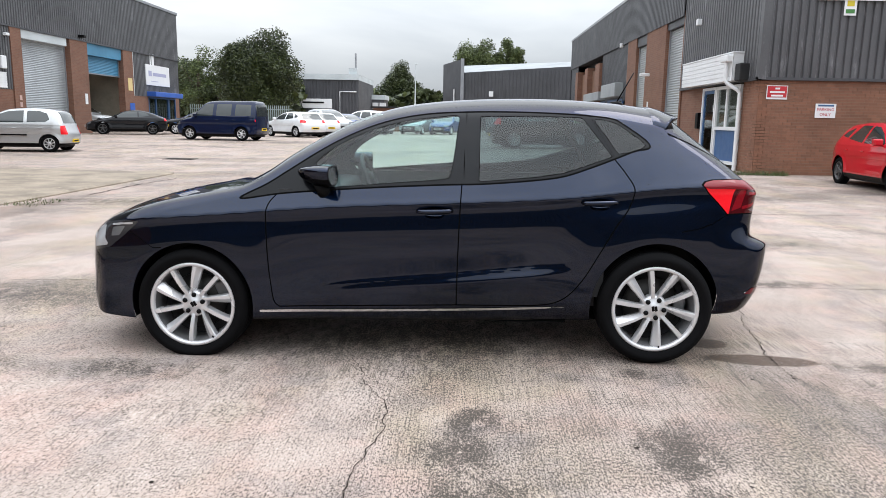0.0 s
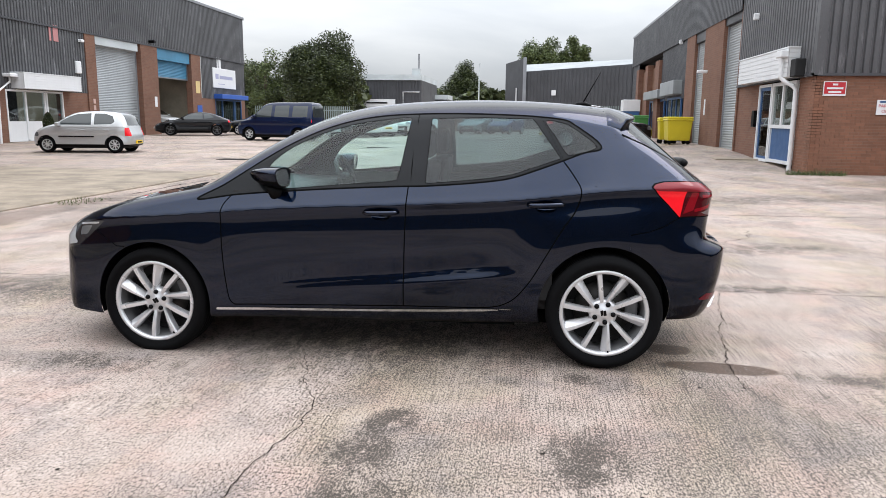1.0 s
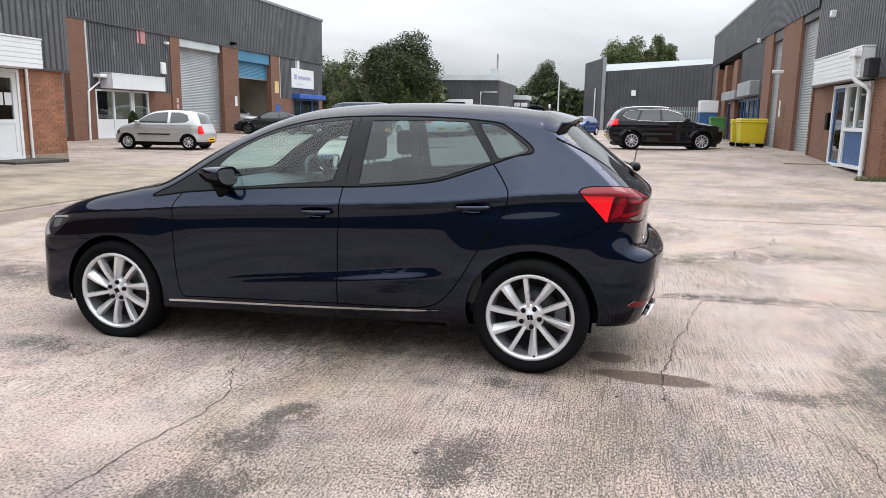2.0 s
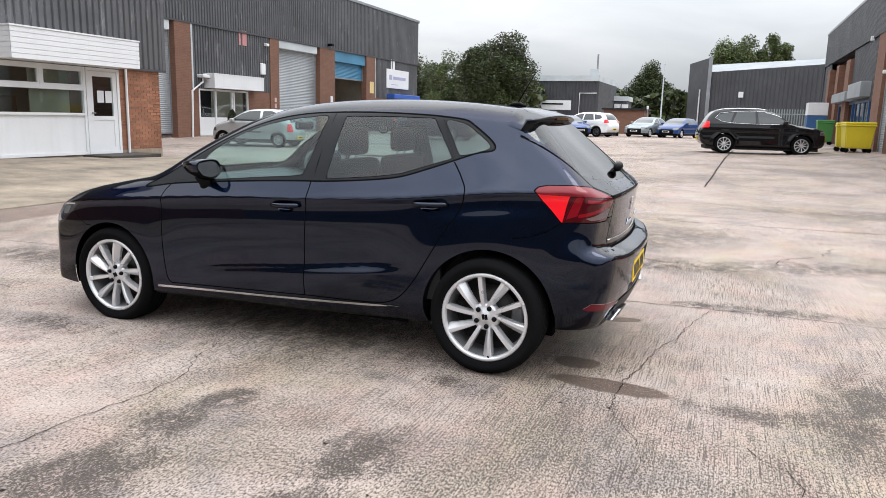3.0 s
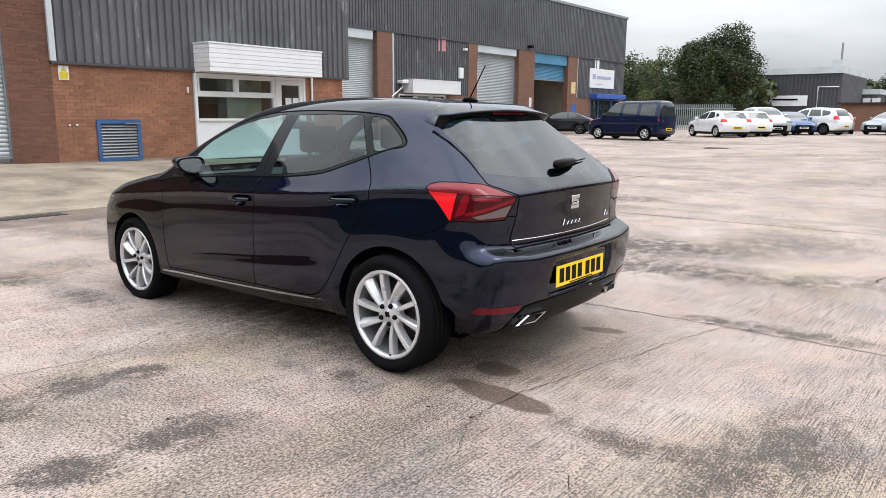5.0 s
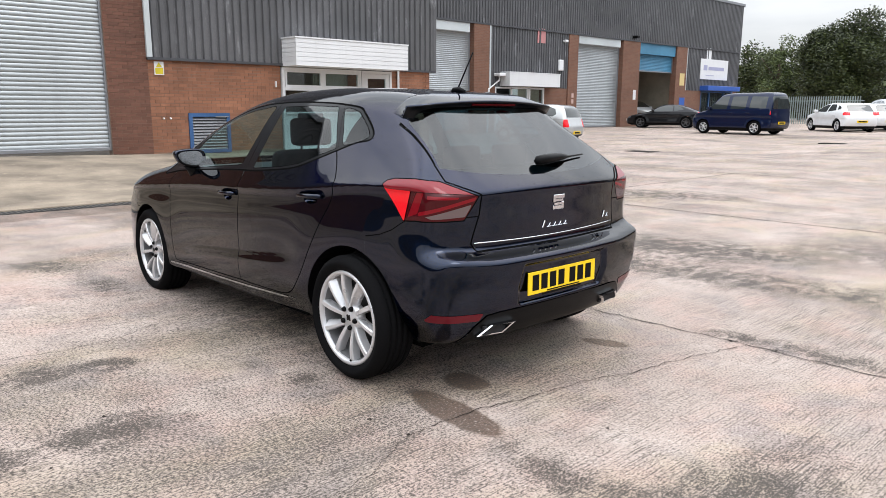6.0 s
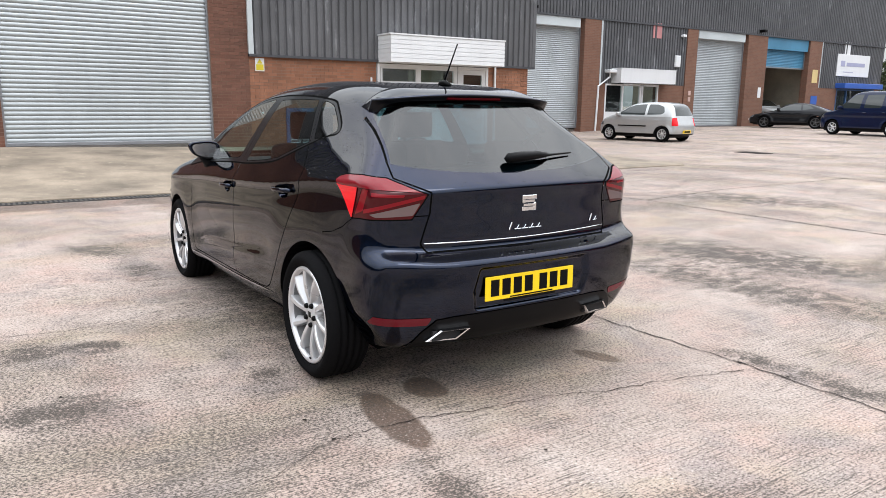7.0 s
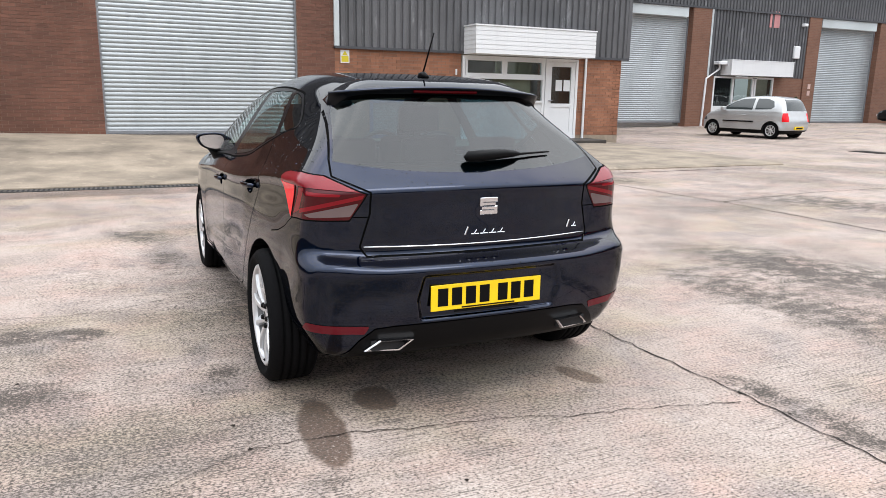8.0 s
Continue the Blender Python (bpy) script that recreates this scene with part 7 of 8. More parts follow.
    for sd in (-1, 1):
        for k in range(len(f["glass"])):
            sk.panel("side_window", "side_glass_%d" % k, M_DARKGLASS, car, side=sd)
        tl = sk.panel("tail_lamp", "lamp", M_LAMP_RED, car, side=sd)
        sk.panel("head_lamp", "headlamp", M_LAMP_WHITE, car, side=sd)
        q = part("door_mirror", box(f["glass"][0][0][0] + 0.06, f["glass"][0][0][0] + 0.20, sd * (W - 0.03), sd * (W + 0.15), belt + 0.02, belt + 0.16, 0.03, 2), paint, car, smooth_shade=True)
        for hx in f["hubs"]:
            wheel(car, (hx, sd * (W - 0.115), hz), hz, f["rim"], 0.1, spokes, "plain", alloy, 10 * sd, sd)
        for gx in (0.02, 0.86):
            part("door_handle", box(gx, gx + 0.17, sd * (W - 0.03), sd * (W + 0.015), belt - 0.13, belt - 0.10, 0.008), paint, car)
    sk.panel("windscreen", "windscreen", M_DARKGLASS, car)
    sk.panel("rear_window", "rear_glass", M_DARKGLASS, car)
    sk.panel("grille", "grille", M_BLACK, car)
    sk.panel("lower_trim", "trim", M_BLACK, car)
    sk.panel("panel_gap", "gap", M_GAP, car)
    part("underbody", box(x0 + 0.35, x1 - 0.3, -W + 0.14, W - 0.14, 0.16, 0.5), M_DARK, car)
    if rails:
        def over(x, y, z=1.0):
            while solid(np.array([x]), np.array([abs(y)]), np.array([z]))[0] < 0:
                z += 0.005
            return z

        def beside(x, z, y=0.3):
            while solid(np.array([x]), np.array([y]), np.array([z]))[0] < 0:
                y += 0.004
            return y
        for sd in (-1, 1):
            part("roof_rail", tube([(x, sd * 0.56, over(x, 0.56) + (0.03 if -0.1 < x < 1.5 else 0.004)) for x in (-0.2, 0.0, 0.4, 0.9, 1.35, 1.6)], 0.018, 8), M_CHROME, car, "silver roof rail", smooth_shade=True)
            part("window_strip", tube([(x, sd * (beside(x, z) + 0.004), z) for x, z in ((-0.9, 1.14), (-0.3, 1.125), (0.4, 1.125), (1.1, 1.145), (1.5, 1.20), (1.74, 1.33), (1.56, 1.50), (1.1, 1.57), (0.5, 1.60), (0.0, 1.585), (-0.5, 1.43), (-0.9, 1.16))], 0.007, 8), M_CHROME, car, "chrome strip round the side windows", smooth_shade=True)
    if plates:
        zp = 0.38 if form == "city" else 0.55 if form == "suv" else 0.52
        pr = part("number_plate", box(x1 - 0.05, x1 + 0.012, -0.26, 0.26, zp - 0.055, zp + 0.055), M_PLATE_Y, car, "yellow rear number plate with a dark bar")
        part("plate_bar", box(x1 + 0.012, x1 + 0.015, -0.2, 0.2, zp - 0.03, zp + 0.03), M_BLACK, pr)
        pf = part("number_plate", box(x0 - 0.012, x0 + 0.05, -0.26, 0.26, 0.40, 0.51), M_PLATE_W, car, "white front number plate with a dark bar")
        part("plate_bar", box(x0 - 0.015, x0 - 0.012, -0.2, 0.2, 0.425, 0.485), M_BLACK, pf)
    return car


def near_side(rear, front, half):
    """Middle and turn of a car, front towards -x, from the ground points of its two wheels on the side that faces south."""
    d = Vector((front[0] - rear[0], front[1] - rear[1]))
    rz = math.degrees(math.atan2(-d.y, -d.x))
    m = Vector(((rear[0] + front[0]) / 2, (rear[1] + front[1]) / 2)) + Vector((-math.sin(radians(rz)), math.cos(radians(rz)))) * half
    return (m.x, m.y), rz


small_car = parked("city", *near_side((-14.03, 19.73), (-16.37, 19.35), 0.72), M_SILVER, "small silver three-door car with black side rubbing strips", M_ALLOY, 8, step=0.04)
for sd in (-1, 1):
    part("rubbing_strip", box(-0.75, 0.5, sd * 0.80, sd * 0.832, 0.555, 0.60, 0.01), M_BLACK, small_car)
parked("coupe", *near_side((-17.5, 36.0), (-19.95, 35.0), 0.8), M_CARBLACK, "black coupe with dark alloy wheels beside the workshop", M_ALLOY_DARK, 5)
parked("van", *near_side((-10.15, 28.7), (-12.68, 29.05), 0.74), M_CARNAVY, "deep blue van-like family car with rear side windows", M_ALLOY, 6)
parked("saloon", (-16.2, 39.6), 25, M_CARBLACK, "black estate car parked behind the blue van", M_ALLOY, 7)
parked("hatch", *near_side((-9.3, 36.0), (-11.2, 37.75), 0.78), M_CARWHITE, "white hatchback with silver five-spoke wheels", M_ALLOY, 5)
parked("hatch", (-9.4, 40.3), -40, M_CARWHITE, "white hatchback with a red tail lamp", M_ALLOY, 7)
parked("suv", (-8.9, 43.2), 125, M_SILVER, "silver crossover facing the yard", M_ALLOY, 7)
parked("hatch", (-8.2, 46.6), 125, M_CARBLUE, "blue hatchback facing the yard", M_ALLOY, 7)
parked("suv", (-7.2, 47.6), -20, M_CARWHITE, "white crossover with dark wheels", M_ALLOY_DARK, 7)
parked("hatch", (-6.5, 52.2), -78, M_BEIGE, "pale gold estate car seen from behind", M_ALLOY, 7)
parked("saloon", (-3.4, 52.0), 72, M_CARGREY, "grey-green saloon facing the yard", M_ALLOY, 7)
parked("hatch", (-1.2, 52.4), 70, M_CARBLUE, "blue hatchback facing the yard", M_ALLOY, 7)
parked("suv", (3.45, 26.2), 188, M_CARBROWN, "brownish black family crossover with two-tone wheels", M_ALLOY, 10, step=0.045, rails=True)
parked("hatch", (9.72, 11.1), 84.5, M_CARRED, "bright red hatchback with dark alloy wheels", M_ALLOY_DARK, 5, step=0.04, plates=False)
parked("suv", (FX - 2.6, 41.3), 172, M_CARWHITE, "white crossover inside the workshop", M_ALLOY, 5)
# ---- trees and distance ----
def leaf_mat(name, dark, light):
    m, n, l, p = nodes_of(name)
    r = n.new("ShaderNodeNewGeometry").outputs["Random Per Island"]
    c = mixcol(n, l, dark, light, r)
    c = mixcol(n, l, c, tuple(x * 0.45 for x in dark), ramp_of(n, l, noise_of(n, l, place_of(n, l), 0.5, 4), 0.45, 0.7, 0, 0.7))
    l.new(c, p.inputs["Base Color"])
    p.inputs["Roughness"].default_value = 0.6
    p.inputs["Subsurface Weight"].default_value = 0.0
    return m


M_LEAF = leaf_mat("tree_leaves", (0.014, 0.024, 0.006), (0.070, 0.090, 0.019))
M_LEAF_LIGHT = leaf_mat("pale_leaves", (0.040, 0.062, 0.018), (0.120, 0.150, 0.040))


def tree(at, width, height, base, seed, leaves, material, label, clumps=46, size=0.26, lobes=(0.0,)):
    """A tree: tapered trunk, limbs, and a crown of many small leaves set in uneven clumps with gaps."""
    rng = random.Random(seed)
    z0 = lift(*at) if abs(at[0]) < 2000 else 0
    tr = thing("tree", (at[0], at[1], z0), label, "tree")
    r0 = 0.035 * height
    part("trunk", tube([(0, 0, -0.1), (0.05, 0, height * 0.2), (-0.08, 0.05, height * 0.45), (0.05, -0.05, height * 0.8)], [r0, r0 * 0.75, r0 * 0.5, r0 * 0.15], 10), M_BARK, tr, smooth_shade=True)
    verts, faces = [], []
    cz = (base + height) / 2
    hh = (height - base) / 2
    spots = []
    for k in range(clumps):
        while True:
            d = Vector((rng.gauss(0, 1), rng.gauss(0, 1), rng.gauss(0, 1))).normalized()
            rr = rng.uniform(0.35, 1.0) ** 0.6
            lump = 0.80 + 0.20 * math.sin(d.x * 4.1 + seed) * math.cos(d.z * 3.7 + seed * 2)
            c = Vector((d.x * width * 0.5 * rr * lump, d.y * width * 0.5 * rr * lump, cz + d.z * hh * rr * lump))
            taper = 1 - 0.45 * max(0, (c.z - cz) / hh) ** 1.5
            peak = min(lobes, key=lambda q: abs(q - c.x))
            c.x = peak + (c.x - peak) * taper
            c.y *= taper
            break
        spots.append((c, width * rng.uniform(0.08, 0.17)))
    for k in range(0, clumps, 5):
        c = spots[k][0]
        part("limb", tube([(0, 0, height * rng.uniform(0.2, 0.5)), (c.x * 0.5, c.y * 0.5, c.z * 0.5 + height * 0.2), (c.x, c.y, c.z)], [r0 * 0.4, r0 * 0.22, r0 * 0.08], 6), M_BARK, tr, smooth_shade=True)
    for i in range(leaves):
        c, rad = spots[rng.randrange(clumps)]
        d = Vector((rng.gauss(0, 1), rng.gauss(0, 1), rng.gauss(0, 0.8)))
        d = d.normalized() * rad * rng.uniform(0.3, 1.15) ** 0.6
        p = c + d
        a = Vector((rng.gauss(0, 1), rng.gauss(0, 1), rng.gauss(0, 0.5))).normalized()
        b = a.cross(Vector((rng.gauss(0, 1), rng.gauss(0, 1), rng.gauss(0, 1)))).normalized()
        s = size * rng.uniform(0.5, 1.25)
        k = len(verts)
        verts += [tuple(p - a * s * 0.6), tuple(p + b * s * 0.36), tuple(p + a * s * 0.7), tuple(p - b * s * 0.36)]
        faces.append((k, k + 1, k + 2, k + 3))
    me = bpy.data.meshes.new("crown")
    me.from_pydata(verts, [], faces)
    me.materials.append(material)
    ob = new("crown", me)
    ob.parent = tr
    ob["kind"] = "stuff"
    return tr


tree((-21.4, 70), 9.0, 10.2, 0.4, 3, 95000, M_LEAF, "broad dark green tree with a dense crown", 150, 0.185, (-1.9, 2.1))
tree((-29.5, 76), 6.0, 9.6, 0.8, 5, 9000, M_LEAF_LIGHT, "loose pale green birch behind the terrace", 50, 0.20)
tree((-34.5, 82), 8.0, 9.0, 0.5, 6, 8000, M_LEAF, "dark green tree behind the terrace", 50, 0.28)
tree((-27.0, 76), 5.0, 6.4, 0.4, 16, 12000, M_LEAF, "dark green tree behind the terrace", 40, 0.2)
tree((-14.6, 160), 12.0, 13.2, 0.6, 8, 45000, M_LEAF, "rounded mid-green tree behind the car park", 110, 0.32)
tree((1.9, 150), 12.5, 18.6, 3.0, 11, 40000, M_LEAF_LIGHT, "tall green tree behind the grey warehouse", 90, 0.30)
tree((9.0, 150), 8.5, 18.6, 3.0, 12, 34000, M_LEAF_LIGHT, "tall green tree behind the grey warehouse", 80, 0.30)
tree((15.5, 150), 3.2, 12.4, 4.0, 13, 3000, M_LEAF, "small green tree far off", 30, 0.3)
tree((22.0, 150), 4.2, 12.8, 4.0, 14, 5000, M_LEAF, "small green tree far off", 30, 0.3)


def woods(x0, x1, y, h, seed, n):
    rng = random.Random(seed)
    verts, faces = [], []
    for i in range(n):
        u = rng.random()
        x = x0 + (x1 - x0) * u
        top = h * (0.65 + 0.35 * abs(math.sin(u * 23 + seed)) * abs(math.cos(u * 9)))
        p = Vector((x, y + rng.uniform(-5, 5), rng.uniform(0, 1) ** 0.7 * top))
        a = Vector((rng.gauss(0, 1), rng.gauss(0, 1), rng.gauss(0, 1))).normalized()
        b = a.cross(Vector((rng.gauss(0, 1), rng.gauss(0, 1), rng.gauss(0, 1)))).normalized()
        s = rng.uniform(0.4, 0.9)
        k = len(verts)
        verts += [tuple(p - a * s), tuple(p + b * s * 0.7), tuple(p + a * s), tuple(p - b * s * 0.7)]
        faces.append((k, k + 1, k + 2, k + 3))
    me = bpy.data.meshes.new("far_woods")
    me.from_pydata(verts, [], faces)
    me.materials.append(M_LEAF)
    return tagged(new("far_woods", me), "dark band of distant trees", "woods", kind="stuff")


woods(-60, 60, 150, 8.5, 4, 14000)
woods(-70, -22, 95, 6.0, 7, 8000)

# ---- far buildings ----
cb = thing("warehouse", (-20, 96, 0.2), "dark grey clad warehouse with a pale roof edge and white sign", "building")
part("wall", box(-30, -14.7, 96, 112, 0.0, 7.0), M_DARK, cb)
part("cladding", sheet((-30, 95.98), (-14.7, 95.98), 0.3, 6.6, 0.45, 0.06, (0, -1)), M_CLAD_DARK, cb)
part("cladding", sheet((-14.68, 96), (-14.68, 112), 0.3, 7.0, 0.45, 0.06, (1, 0)), M_CLAD, cb)
part("roof", box(-30, -14.6, 95.7, 112, 6.6, 7.35), M_LIGHTROOF, cb, "pale grey roof edge")
part("flue", tube([(-15.1, 96.6, 7.0), (-15.1, 96.6, 10.2)], 0.12, 8), M_STEEL, cb)
part("roof_vent", box(-16.0, -14.9, 96.2, 97.2, 7.3, 8.2), M_LIGHTROOF, cb)
part("sign_board", box(-23.6, -18.3, 95.75, 95.85, 2.7, 4.0), M_WHITE, cb, "white sign board")
part("sign_bar", box(-22.4, -19.4, 95.70, 95.75, 3.4, 3.6), M_BLACK, cb)
part("pipe", tube([(-17.2, 95.8, 1.0), (-17.2, 95.8, 5.0), (-14.9, 95.8, 5.0)], 0.08, 6), M_WHITE, cb)
part("brick_base", box(-30, -14.65, 95.9, 96.0, 0, 1.2), M_BRICK_FAR, cb)
rel(cb)

gb = thing("warehouse", (5, 85, 0.2), "long dark grey warehouse with a pale sloping roof", "building")
def quad_wall(name, pts, mt, label=""):
    bm = bmesh.new()
    bm.faces.new([bm.verts.new(p) for p in pts])
    r = bmesh.ops.extrude_face_region(bm, geom=bm.faces[:])
    for v in [g for g in r["geom"] if isinstance(g, bmesh.types.BMVert)]:
        v.co.y += 0.5
    bmesh.ops.recalc_face_normals(bm, faces=bm.faces[:])
    return part(name, bm, mt, gb, label)
quad_wall("wall", [(-0.35, 85, 0), (24, 66, 0), (24, 66, 7.6), (-0.35, 85, 7.1)], M_CLAD_DARK, "dark grey profiled cladding")
part("cladding", sheet((-0.35, 84.9), (23.9, 66.0), 0.3, 7.0, 0.5, 0.06, (-0.6, -0.8)), M_CLAD_DARK, gb)
quad_wall("roof", [(-0.35, 85.2, 7.0), (24, 66.2, 7.4), (24, 72, 8.2), (-0.35, 91, 8.35)], M_GREYROOF, "pale grey metal roof")
quad_wall("gable_wall", [(-2.75, 89, 0), (-0.35, 84.8, 0), (-0.35, 84.8, 8.7), (-2.75, 89, 8.3)], M_CLAD_DARK)
part("corner_trim", box(-0.5, -0.1, 84.5, 84.9, 0, 8.75), M_STEEL, gb)
part("downpipe", tube([(-1.3, 86.2, 0.3), (-1.3, 86.2, 5.2)], 0.08, 6), M_WHITE, gb)
part("lamp", box(2.9, 3.4, 81.6, 81.9, 4.2, 4.8), M_WHITE, gb)
rel(gb)

hut = thing("brick_hut", (-6.5, 63, 0.2), "low brown brick hut with a flat dark roof", "building")
part("wall", box(-8.3, -4.8, 62, 66, 0.1, 2.35), M_BRICK_FAR, hut)
part("roof", box(-8.5, -4.6, 61.8, 66.2, 2.35, 2.5), M_DARK, hut)
rel(hut)
low = thing("warehouse", (-14, 112, 0.2), "low pale grey shed far off", "building")
part("wall", box(-17.5, -12.7, 110, 116, 0, 4.4), M_CLAD, low)
part("roof", box(-17.7, -12.5, 109.7, 116, 4.4, 5.1), M_LIGHTROOF, low)
for xx in (-15.6, -14.4, -13.3):
    part("roof_unit", box(xx, xx + 0.9, 109.2, 109.8, 3.0, 3.9), M_WHITE, low)
rel(low)

pole = thing("lamp_post", (-8.75, 124, 0.24), "slender pale grey lamp post", "lamp post")
part("post", tube([(0, 0, -0.1), (0, 0, 5.0), (0.03, 0, 10.7)], [0.13, 0.11, 0.08], 10), M_LIGHTROOF, pole)
part("lamp_head", box(-0.1, 0.30, -0.12, 0.12, 10.65, 10.8, 0.03), M_LIGHTROOF, pole)
pole2 = thing("lamp_post", (-4.3, 60, 0.24), "short post with a pale head", "lamp post")
part("post", tube([(0, 0, -0.1), (0, 0, 2.2)], 0.05, 8), M_STEEL, pole2)
part("lamp_head", box(-0.08, 0.08, -0.08, 0.08, 2.15, 2.45, 0.02), M_WHITE, pole2)


def palisade(a, b, h, label):
    a, b = Vector(a), Vector(b)
    ln = (b - a).length
    d = (b - a) / ln
    z0 = lift(*((a + b) / 2))
    fe = thing("fence", (a.x, a.y, z0), label, "fence")
    n = int(ln / 0.16)
    for k in range(n):
        p = d * (k * 0.16)
        bm = bmesh.new()
        cube(bm, p.x - 0.035, p.x + 0.035, p.y - 0.01, p.y + 0.01, 0.05, h - 0.08)
        tip = bm.verts.new((p.x, p.y, h + 0.03))
        part("pale", bm, M_GALV_FENCE, fe)
    for z in (0.4, h - 0.4):
        part("rail", tube([(0, 0.03, z), (d.x * ln, d.y * ln + 0.03, z)], 0.03, 6), M_GALV_FENCE, fe)
    return fe


palisade((-21.6, 52.5), (-13.5, 52.5), 2.1, "grey steel palisade fence behind the parked cars")
palisade((1.8, 50.0), (7.5, 48.4), 2.2, "grey-green steel palisade fence by the warehouse")

# ---- bins and planters ----
def wheeled_bin(x, y, rz, mt, w, d, h, label):
    b = thing("wheeled_bin", (x, y, lift(x, y)), label, "bin", "bins by the wall", rz=rz)
    bm = bmesh.new()
    lo = [bm.verts.new((sx * w * 0.44, sy * d * 0.42, 0.16)) for sx, sy in ((-1, -1), (1, -1), (1, 1), (-1, 1))]
    hi = [bm.verts.new((sx * w * 0.5, sy * d * 0.5, h - 0.14)) for sx, sy in ((-1, -1), (1, -1), (1, 1), (-1, 1))]
    bm.faces.new(lo[::-1]); bm.faces.new(hi)
    for i in range(4):
        bm.faces.new((lo[i], lo[(i + 1) % 4], hi[(i + 1) % 4], hi[i]))
    bmesh.ops.bevel(bm, geom=bm.edges[:], offset=0.03, segments=2, affect="EDGES")
    part("body", bm, mt, b)
    part("rim", box(-w * 0.53, w * 0.53, -d * 0.53, d * 0.53, h - 0.16, h - 0.10, 0.015), mt, b)
    bm = box(-w * 0.52, w * 0.52, -d * 0.52, d * 0.52, h - 0.10, h, 0.04, 2)
    part("lid", bm, mt if mt is not M_GREENBIN else M_GREENBIN, b)
    for sx in (-1, 1):
        for sy in (-1, 1):
            wv = part("wheel", revolve([(0, -0.02), (0.08, -0.02), (0.09, 0), (0.08, 0.02), (0, 0.02)], 14), M_RUBBER, b)
            wv.matrix_basis = pose(sx * w * 0.38, sy * d * 0.36, 0.09)
    return b


wheeled_bin(6.8, 26.3, 4, M_YELLOW, 0.98, 0.85, 1.12, "large yellow wheeled waste bin")
wheeled_bin(6.62, 27.6, -3, M_YELLOW, 0.75, 0.85, 1.10, "yellow wheeled waste bin behind another")
wheeled_bin(6.9, 37.5, 0, M_GREENBIN, 0.75, 0.8, 1.25, "green wheeled bin by the wall")
skip = thing("container", (6.9, 42.2, 0.24), "blue storage box with a white top", "container")
part("body", box(-0.5, 0.5, -0.6, 0.6, 0, 1.7, 0.02), M_BLUE_PAINT, skip)
part("top", box(-0.52, 0.52, -0.62, 0.62, 1.7, 2.4, 0.02), M_WHITE, skip)


def planter(x, y):
    p = thing("planter", (x, y, lift(x, y)), "wooden tub with a small clipped dark conifer", "planter", "planters by the office")
    for k in range(3):
        part("plank", box(-0.45, 0.45, -0.3, 0.3, 0.02 + k * 0.13, 0.13 + k * 0.13, 0.012), M_WOOD, p)
    rng = random.Random(9)
    verts, faces = [], []
    for i in range(1500):
        z = rng.random()
        r = 0.21 * math.sin(math.pi * min(1, z * 0.85 + 0.15)) ** 0.7
        a = rng.random() * math.tau
        c = Vector((r * math.cos(a), r * math.sin(a), 0.45 + z * 0.85))
        u = Vector((rng.gauss(0, 1), rng.gauss(0, 1), rng.gauss(0, 1))).normalized() * 0.05
        w = u.cross(Vector((rng.gauss(0, 1), rng.gauss(0, 1), rng.gauss(0, 1)))).normalized() * 0.03
        k = len(verts)
        verts += [tuple(c - u), tuple(c + w), tuple(c + u), tuple(c - w)]
        faces.append((k, k + 1, k + 2, k + 3))
    me = bpy.data.meshes.new("shrub")
    me.from_pydata(verts, [], faces)
    me.materials.append(M_LEAF)
    s = new("shrub", me)
    s.parent = p
    part("stem", tube([(0, 0, 0.3), (0, 0, 0.9)], 0.025, 8), M_BARK, p)
    return p


planter(-20.6, 25.4)
planter(-20.6, 28.6)
# ---- joints, cracks, drain and weeds ----
def ground_strip(name, pts, w0, w1, seed, mt, label, jag=0.02, step=0.06):
    return tagged(part(name, strip(pts, w0, w1, seed, 0.004, jag, step), mt), label, "ground", kind="structure")


ground_strip("joint", [(-6.4, 0.62), (-3.5, 0.82), (1.3, 1.12), (2.3, 1.17), (3.7, 1.19), (9, 1.3)], 0.005, 0.011, 1, M_TAR, "dark broken expansion joint across the concrete", 0.012)
ground_strip("joint", [(-6.4, 5.55), (-4.44, 5.75), (-2.56, 5.94), (-0.29, 5.96), (4, 6.15), (9, 6.4)], 0.012, 0.024, 2, M_TAR, "dark expansion joint across the concrete", 0.015)
ground_strip("joint", [(-8, 12.1), (2.0, 11.85), (9, 11.6)], 0.012, 0.03, 3, M_TAR, "dark expansion joint across the concrete", 0.02)
ground_strip("joint", [(2.0, 11.85), (2.6, 29)], 0.02, 0.045, 4, M_TAR, "dark expansion joint along the yard", 0.02)
ground_strip("joint", [(-2.56, 5.94), (-2.9, 8.1), (-2.9, 9.8), (-2.95, 12.05)], 0.010, 0.020, 14, M_TAR, "dark expansion joint along the yard", 0.012)
ground_strip("crack", [(-5.97, 6.9), (-6.07, 8.9), (-5.9, 10.4)], 0.015, 0.05, 15, M_CRACK, "dark dirt line along the slab edge", 0.03, 0.1)
ground_strip("crack", [(2.37, 1.1), (2.25, 0.6), (2.20, 0.28), (2.10, 0.0), (2.07, -0.3), (2.0, -0.6), (1.98, -1.0)], 0.002, 0.006, 5, M_CRACK, "wandering crack in the concrete", 0.011, 0.04)
ground_strip("crack", [(1.98, -1.0), (2.15, -1.35), (2.2, -1.7), (2.4, -2.2)], 0.001, 0.003, 6, M_CRACK, "fine crack in the concrete", 0.014, 0.05)
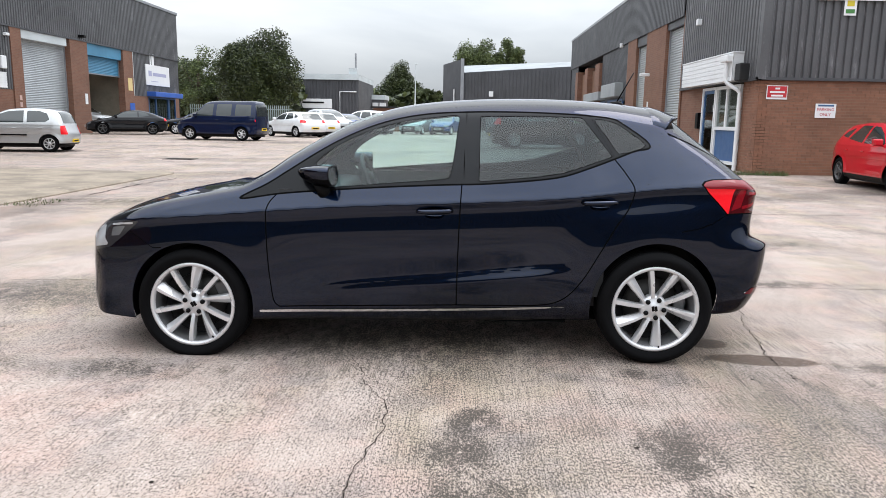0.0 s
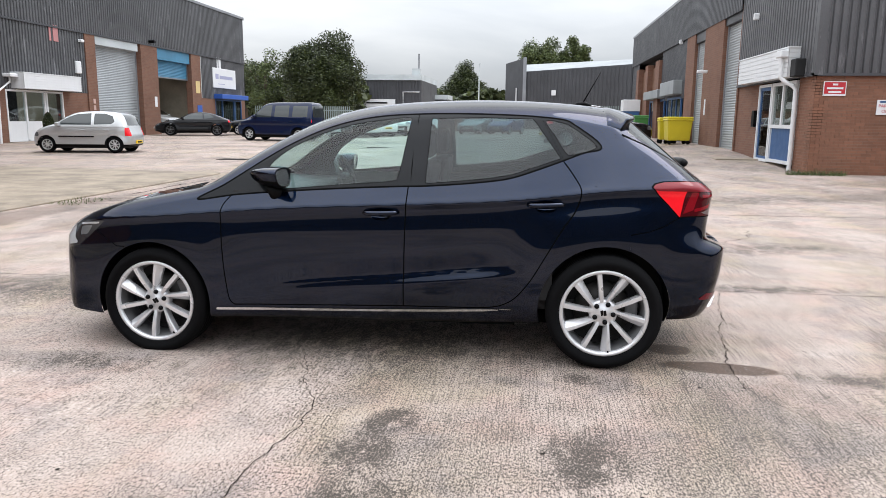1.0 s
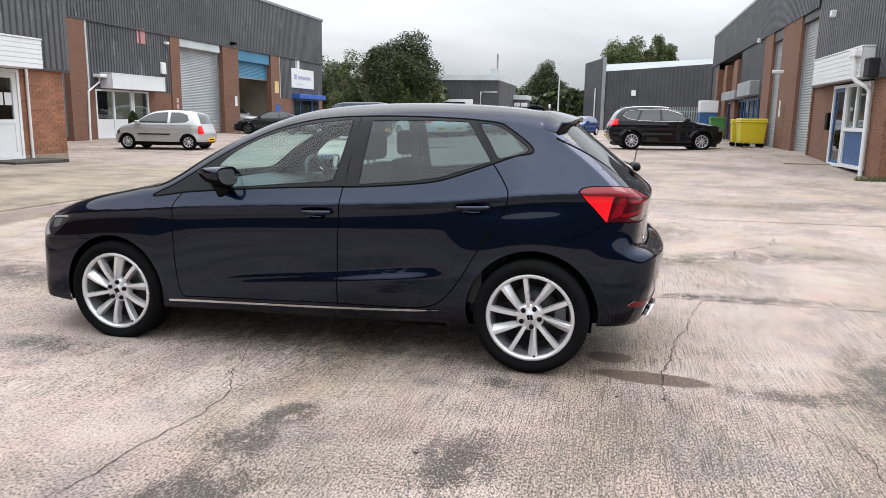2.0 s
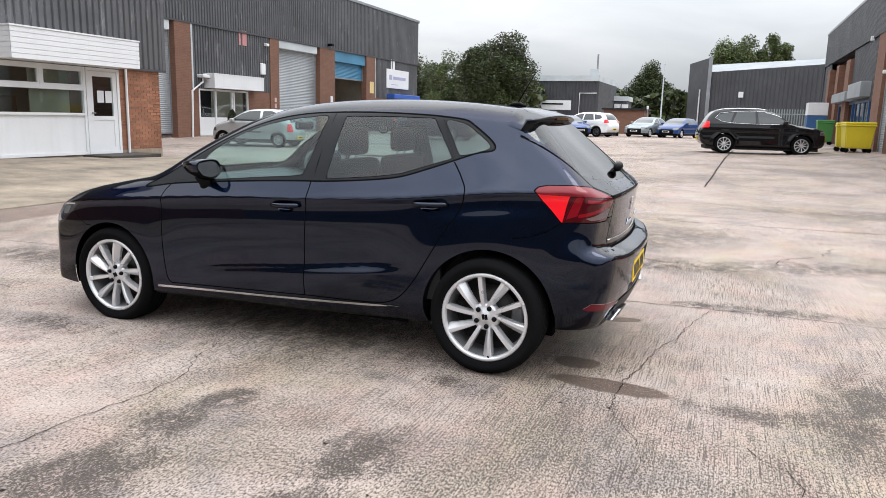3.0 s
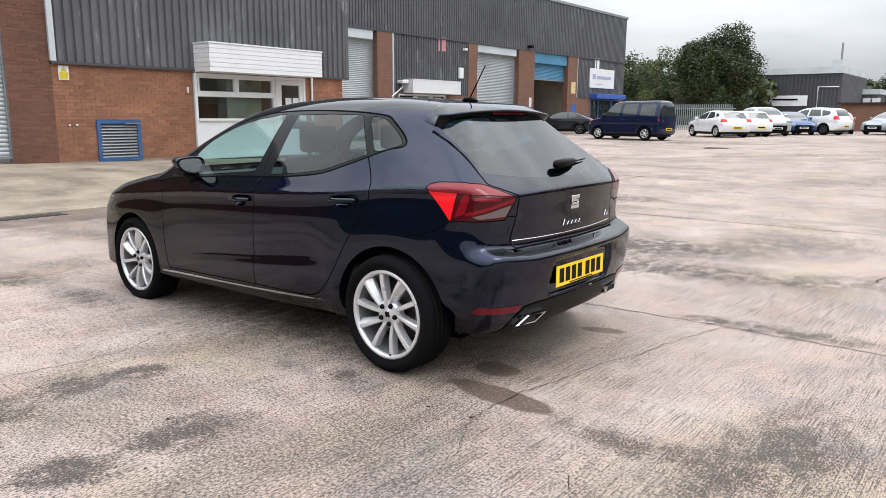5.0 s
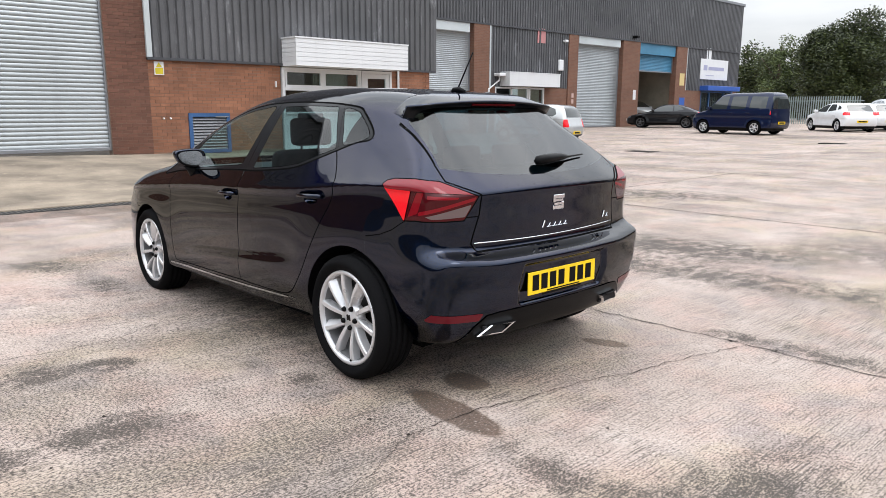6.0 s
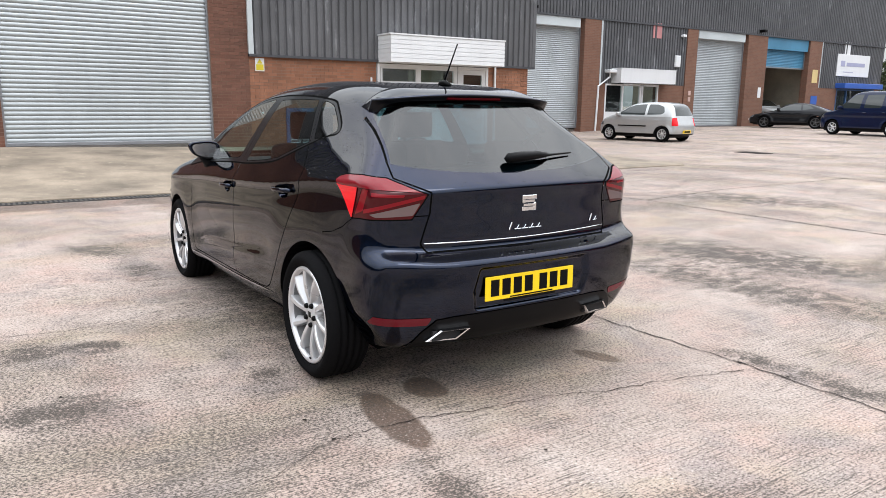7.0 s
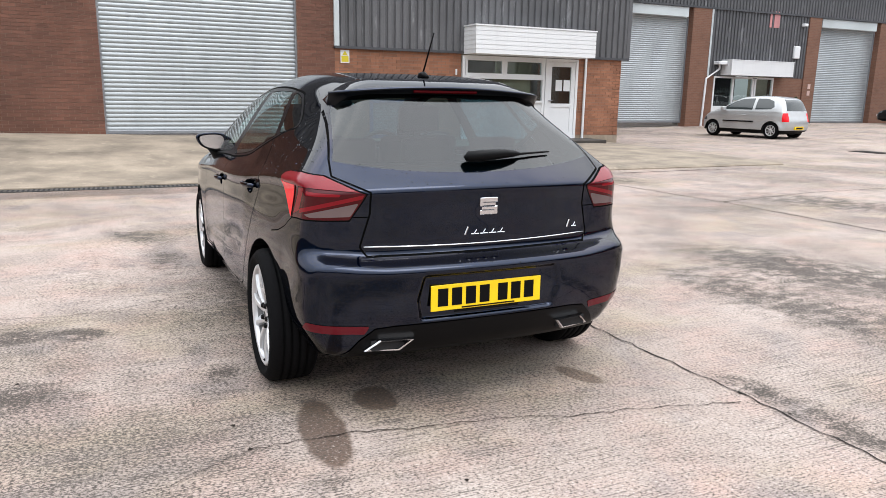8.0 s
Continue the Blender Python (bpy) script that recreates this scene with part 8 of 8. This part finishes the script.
ground_strip("crack", [(-0.42, -0.75), (-0.34, -0.95), (-0.26, -1.25), (-0.13, -1.5), (-0.11, -1.76), (-0.17, -2.1), (-0.19, -2.4), (-0.3, -2.9), (-0.5, -3.6)], 0.002, 0.006, 7, M_CRACK, "wandering crack in the concrete", 0.012, 0.035)
ground_strip("crack", [(2.6, -1.2), (2.8, -1.5), (2.75, -1.9), (3.1, -2.6)], 0.0015, 0.005, 8, M_CRACK, "fine crack in the concrete", 0.03, 0.06)
ground_strip("crack", [(3.6, 4.6), (3.4, 4.0), (3.0, 3.6), (2.9, 3.0)], 0.004, 0.011, 9, M_CRACK, "patched crack in the concrete", 0.03, 0.08)

rng = random.Random(21)
spots = [(2.3, 1.17, 0.014), (2.55, 1.2, 0.011), (1.98, -1.02, 0.013), (1.75, -1.05, 0.011), (0.95, -1.9, 0.012), (1.3, -2.2, 0.009), (0.1, -2.7, 0.010), (-0.9, -2.3, 0.011), (2.5, -0.35, 0.009)]
for i, (x, y, r) in enumerate(spots):
    bm = bmesh.new()
    vs = []
    for k in range(14):
        a = k * math.tau / 14
        rr = r * rng.uniform(0.5, 1.2)
        px, py = x + rr * math.cos(a), y + rr * 0.9 * math.sin(a)
        vs.append(bm.verts.new((px, py, lift(px, py) + 0.0035)))
    bm.faces.new(vs)
    tagged(part("pothole", bm, M_CRACK), "small dark chip in the concrete surface", "ground", kind="structure")

# drain channel with a steel grating along the apron
dr = thing("drain_grating", (-6.3, -1.1, 0.0), "galvanised steel drain grating set in the concrete", "drain")
part("channel_frame", box(-6.44, -6.16, -3.0, 0.8, -0.02, lift(-6.3, 0) + 0.006), M_DARK, dr)
for k in range(63):
    y = -2.98 + k * 0.06
    part("bar", box(-6.42, -6.18, y, y + 0.03, lift(-6.3, 0) - 0.01, lift(-6.3, 0) + 0.010), M_GRATE, dr)
rel(dr)
mh = thing("manhole_cover", (-5.4, 24.6, lift(-5.4, 24.6)), "dark iron manhole cover sunk in the concrete", "manhole")
part("cover", box(-0.45, 0.45, -0.3, 0.3, -0.02, 0.012, 0.004), M_TAR, mh)
mh2 = thing("manhole_cover", (-8.6, 17.4, lift(-8.6, 17.4)), "dark iron manhole cover sunk in the concrete", "manhole")
part("cover", box(-0.45, 0.45, -0.3, 0.3, -0.02, 0.012, 0.004), M_TAR, mh2)


def weeds(x0, x1, y0, y1, n, h, seed, label):
    rng = random.Random(seed)
    verts, faces = [], []
    for i in range(n):
        x, y = rng.uniform(x0, x1), rng.uniform(y0, y1)
        z = lift(x, y)
        a = rng.random() * math.tau
        hh = h * rng.uniform(0.3, 1)
        lean = Vector((rng.gauss(0, 0.4), rng.gauss(0, 0.4), 1)).normalized() * hh
        w = Vector((math.cos(a), math.sin(a), 0)) * 0.006
        k = len(verts)
        p = Vector((x, y, z))
        verts += [tuple(p - w), tuple(p + w), tuple(p + lean)]
        faces.append((k, k + 1, k + 2))
    me = bpy.data.meshes.new("weeds")
    me.from_pydata(verts, [], faces)
    me.materials.append(M_LEAF_LIGHT)
    return tagged(new("weeds", me), label, "weeds", kind="stuff")


weeds(-6.9, -5.9, 5.3, 6.2, 350, 0.06, 1, "thin green weeds in the concrete joint")
weeds(7.2, 8.6, 14.05, 14.35, 700, 0.18, 2, "green weeds along the foot of the brick wall")

# ---- plain unseen buildings added to close the yard behind the camera, for dark reflections ----
back = thing("industrial_unit", (4, -34, 0), "plain dark grey clad block, unseen, added for reflections", "building")
part("wall", box(-45, 60, -34.4, -34, -0.1, 2.5), M_CLAD_DARK, back)
part("cladding", sheet((60, -33.98), (-45, -33.98), 2.5, 7.5, 0.25, 0.04, (0, 1)), M_CLAD_DARK, back)
part("core", box(-45, 60, -42, -34.05, 2.5, 7.5), M_DARK, back)
rel(back)
back2 = thing("industrial_unit", (48, 0, 0), "plain dark grey clad block, unseen, added for reflections", "building")
part("wall", box(48, 48.4, -34, 12, -0.1, 2.5), M_CLAD_DARK, back2)
part("cladding", sheet((47.98, 12), (47.98, -34), 2.5, 7.5, 0.25, 0.04, (-1, 0)), M_CLAD_DARK, back2)
part("core", box(48.05, 55, -34, 12, 2.5, 7.5), M_DARK, back2)
rel(back2)
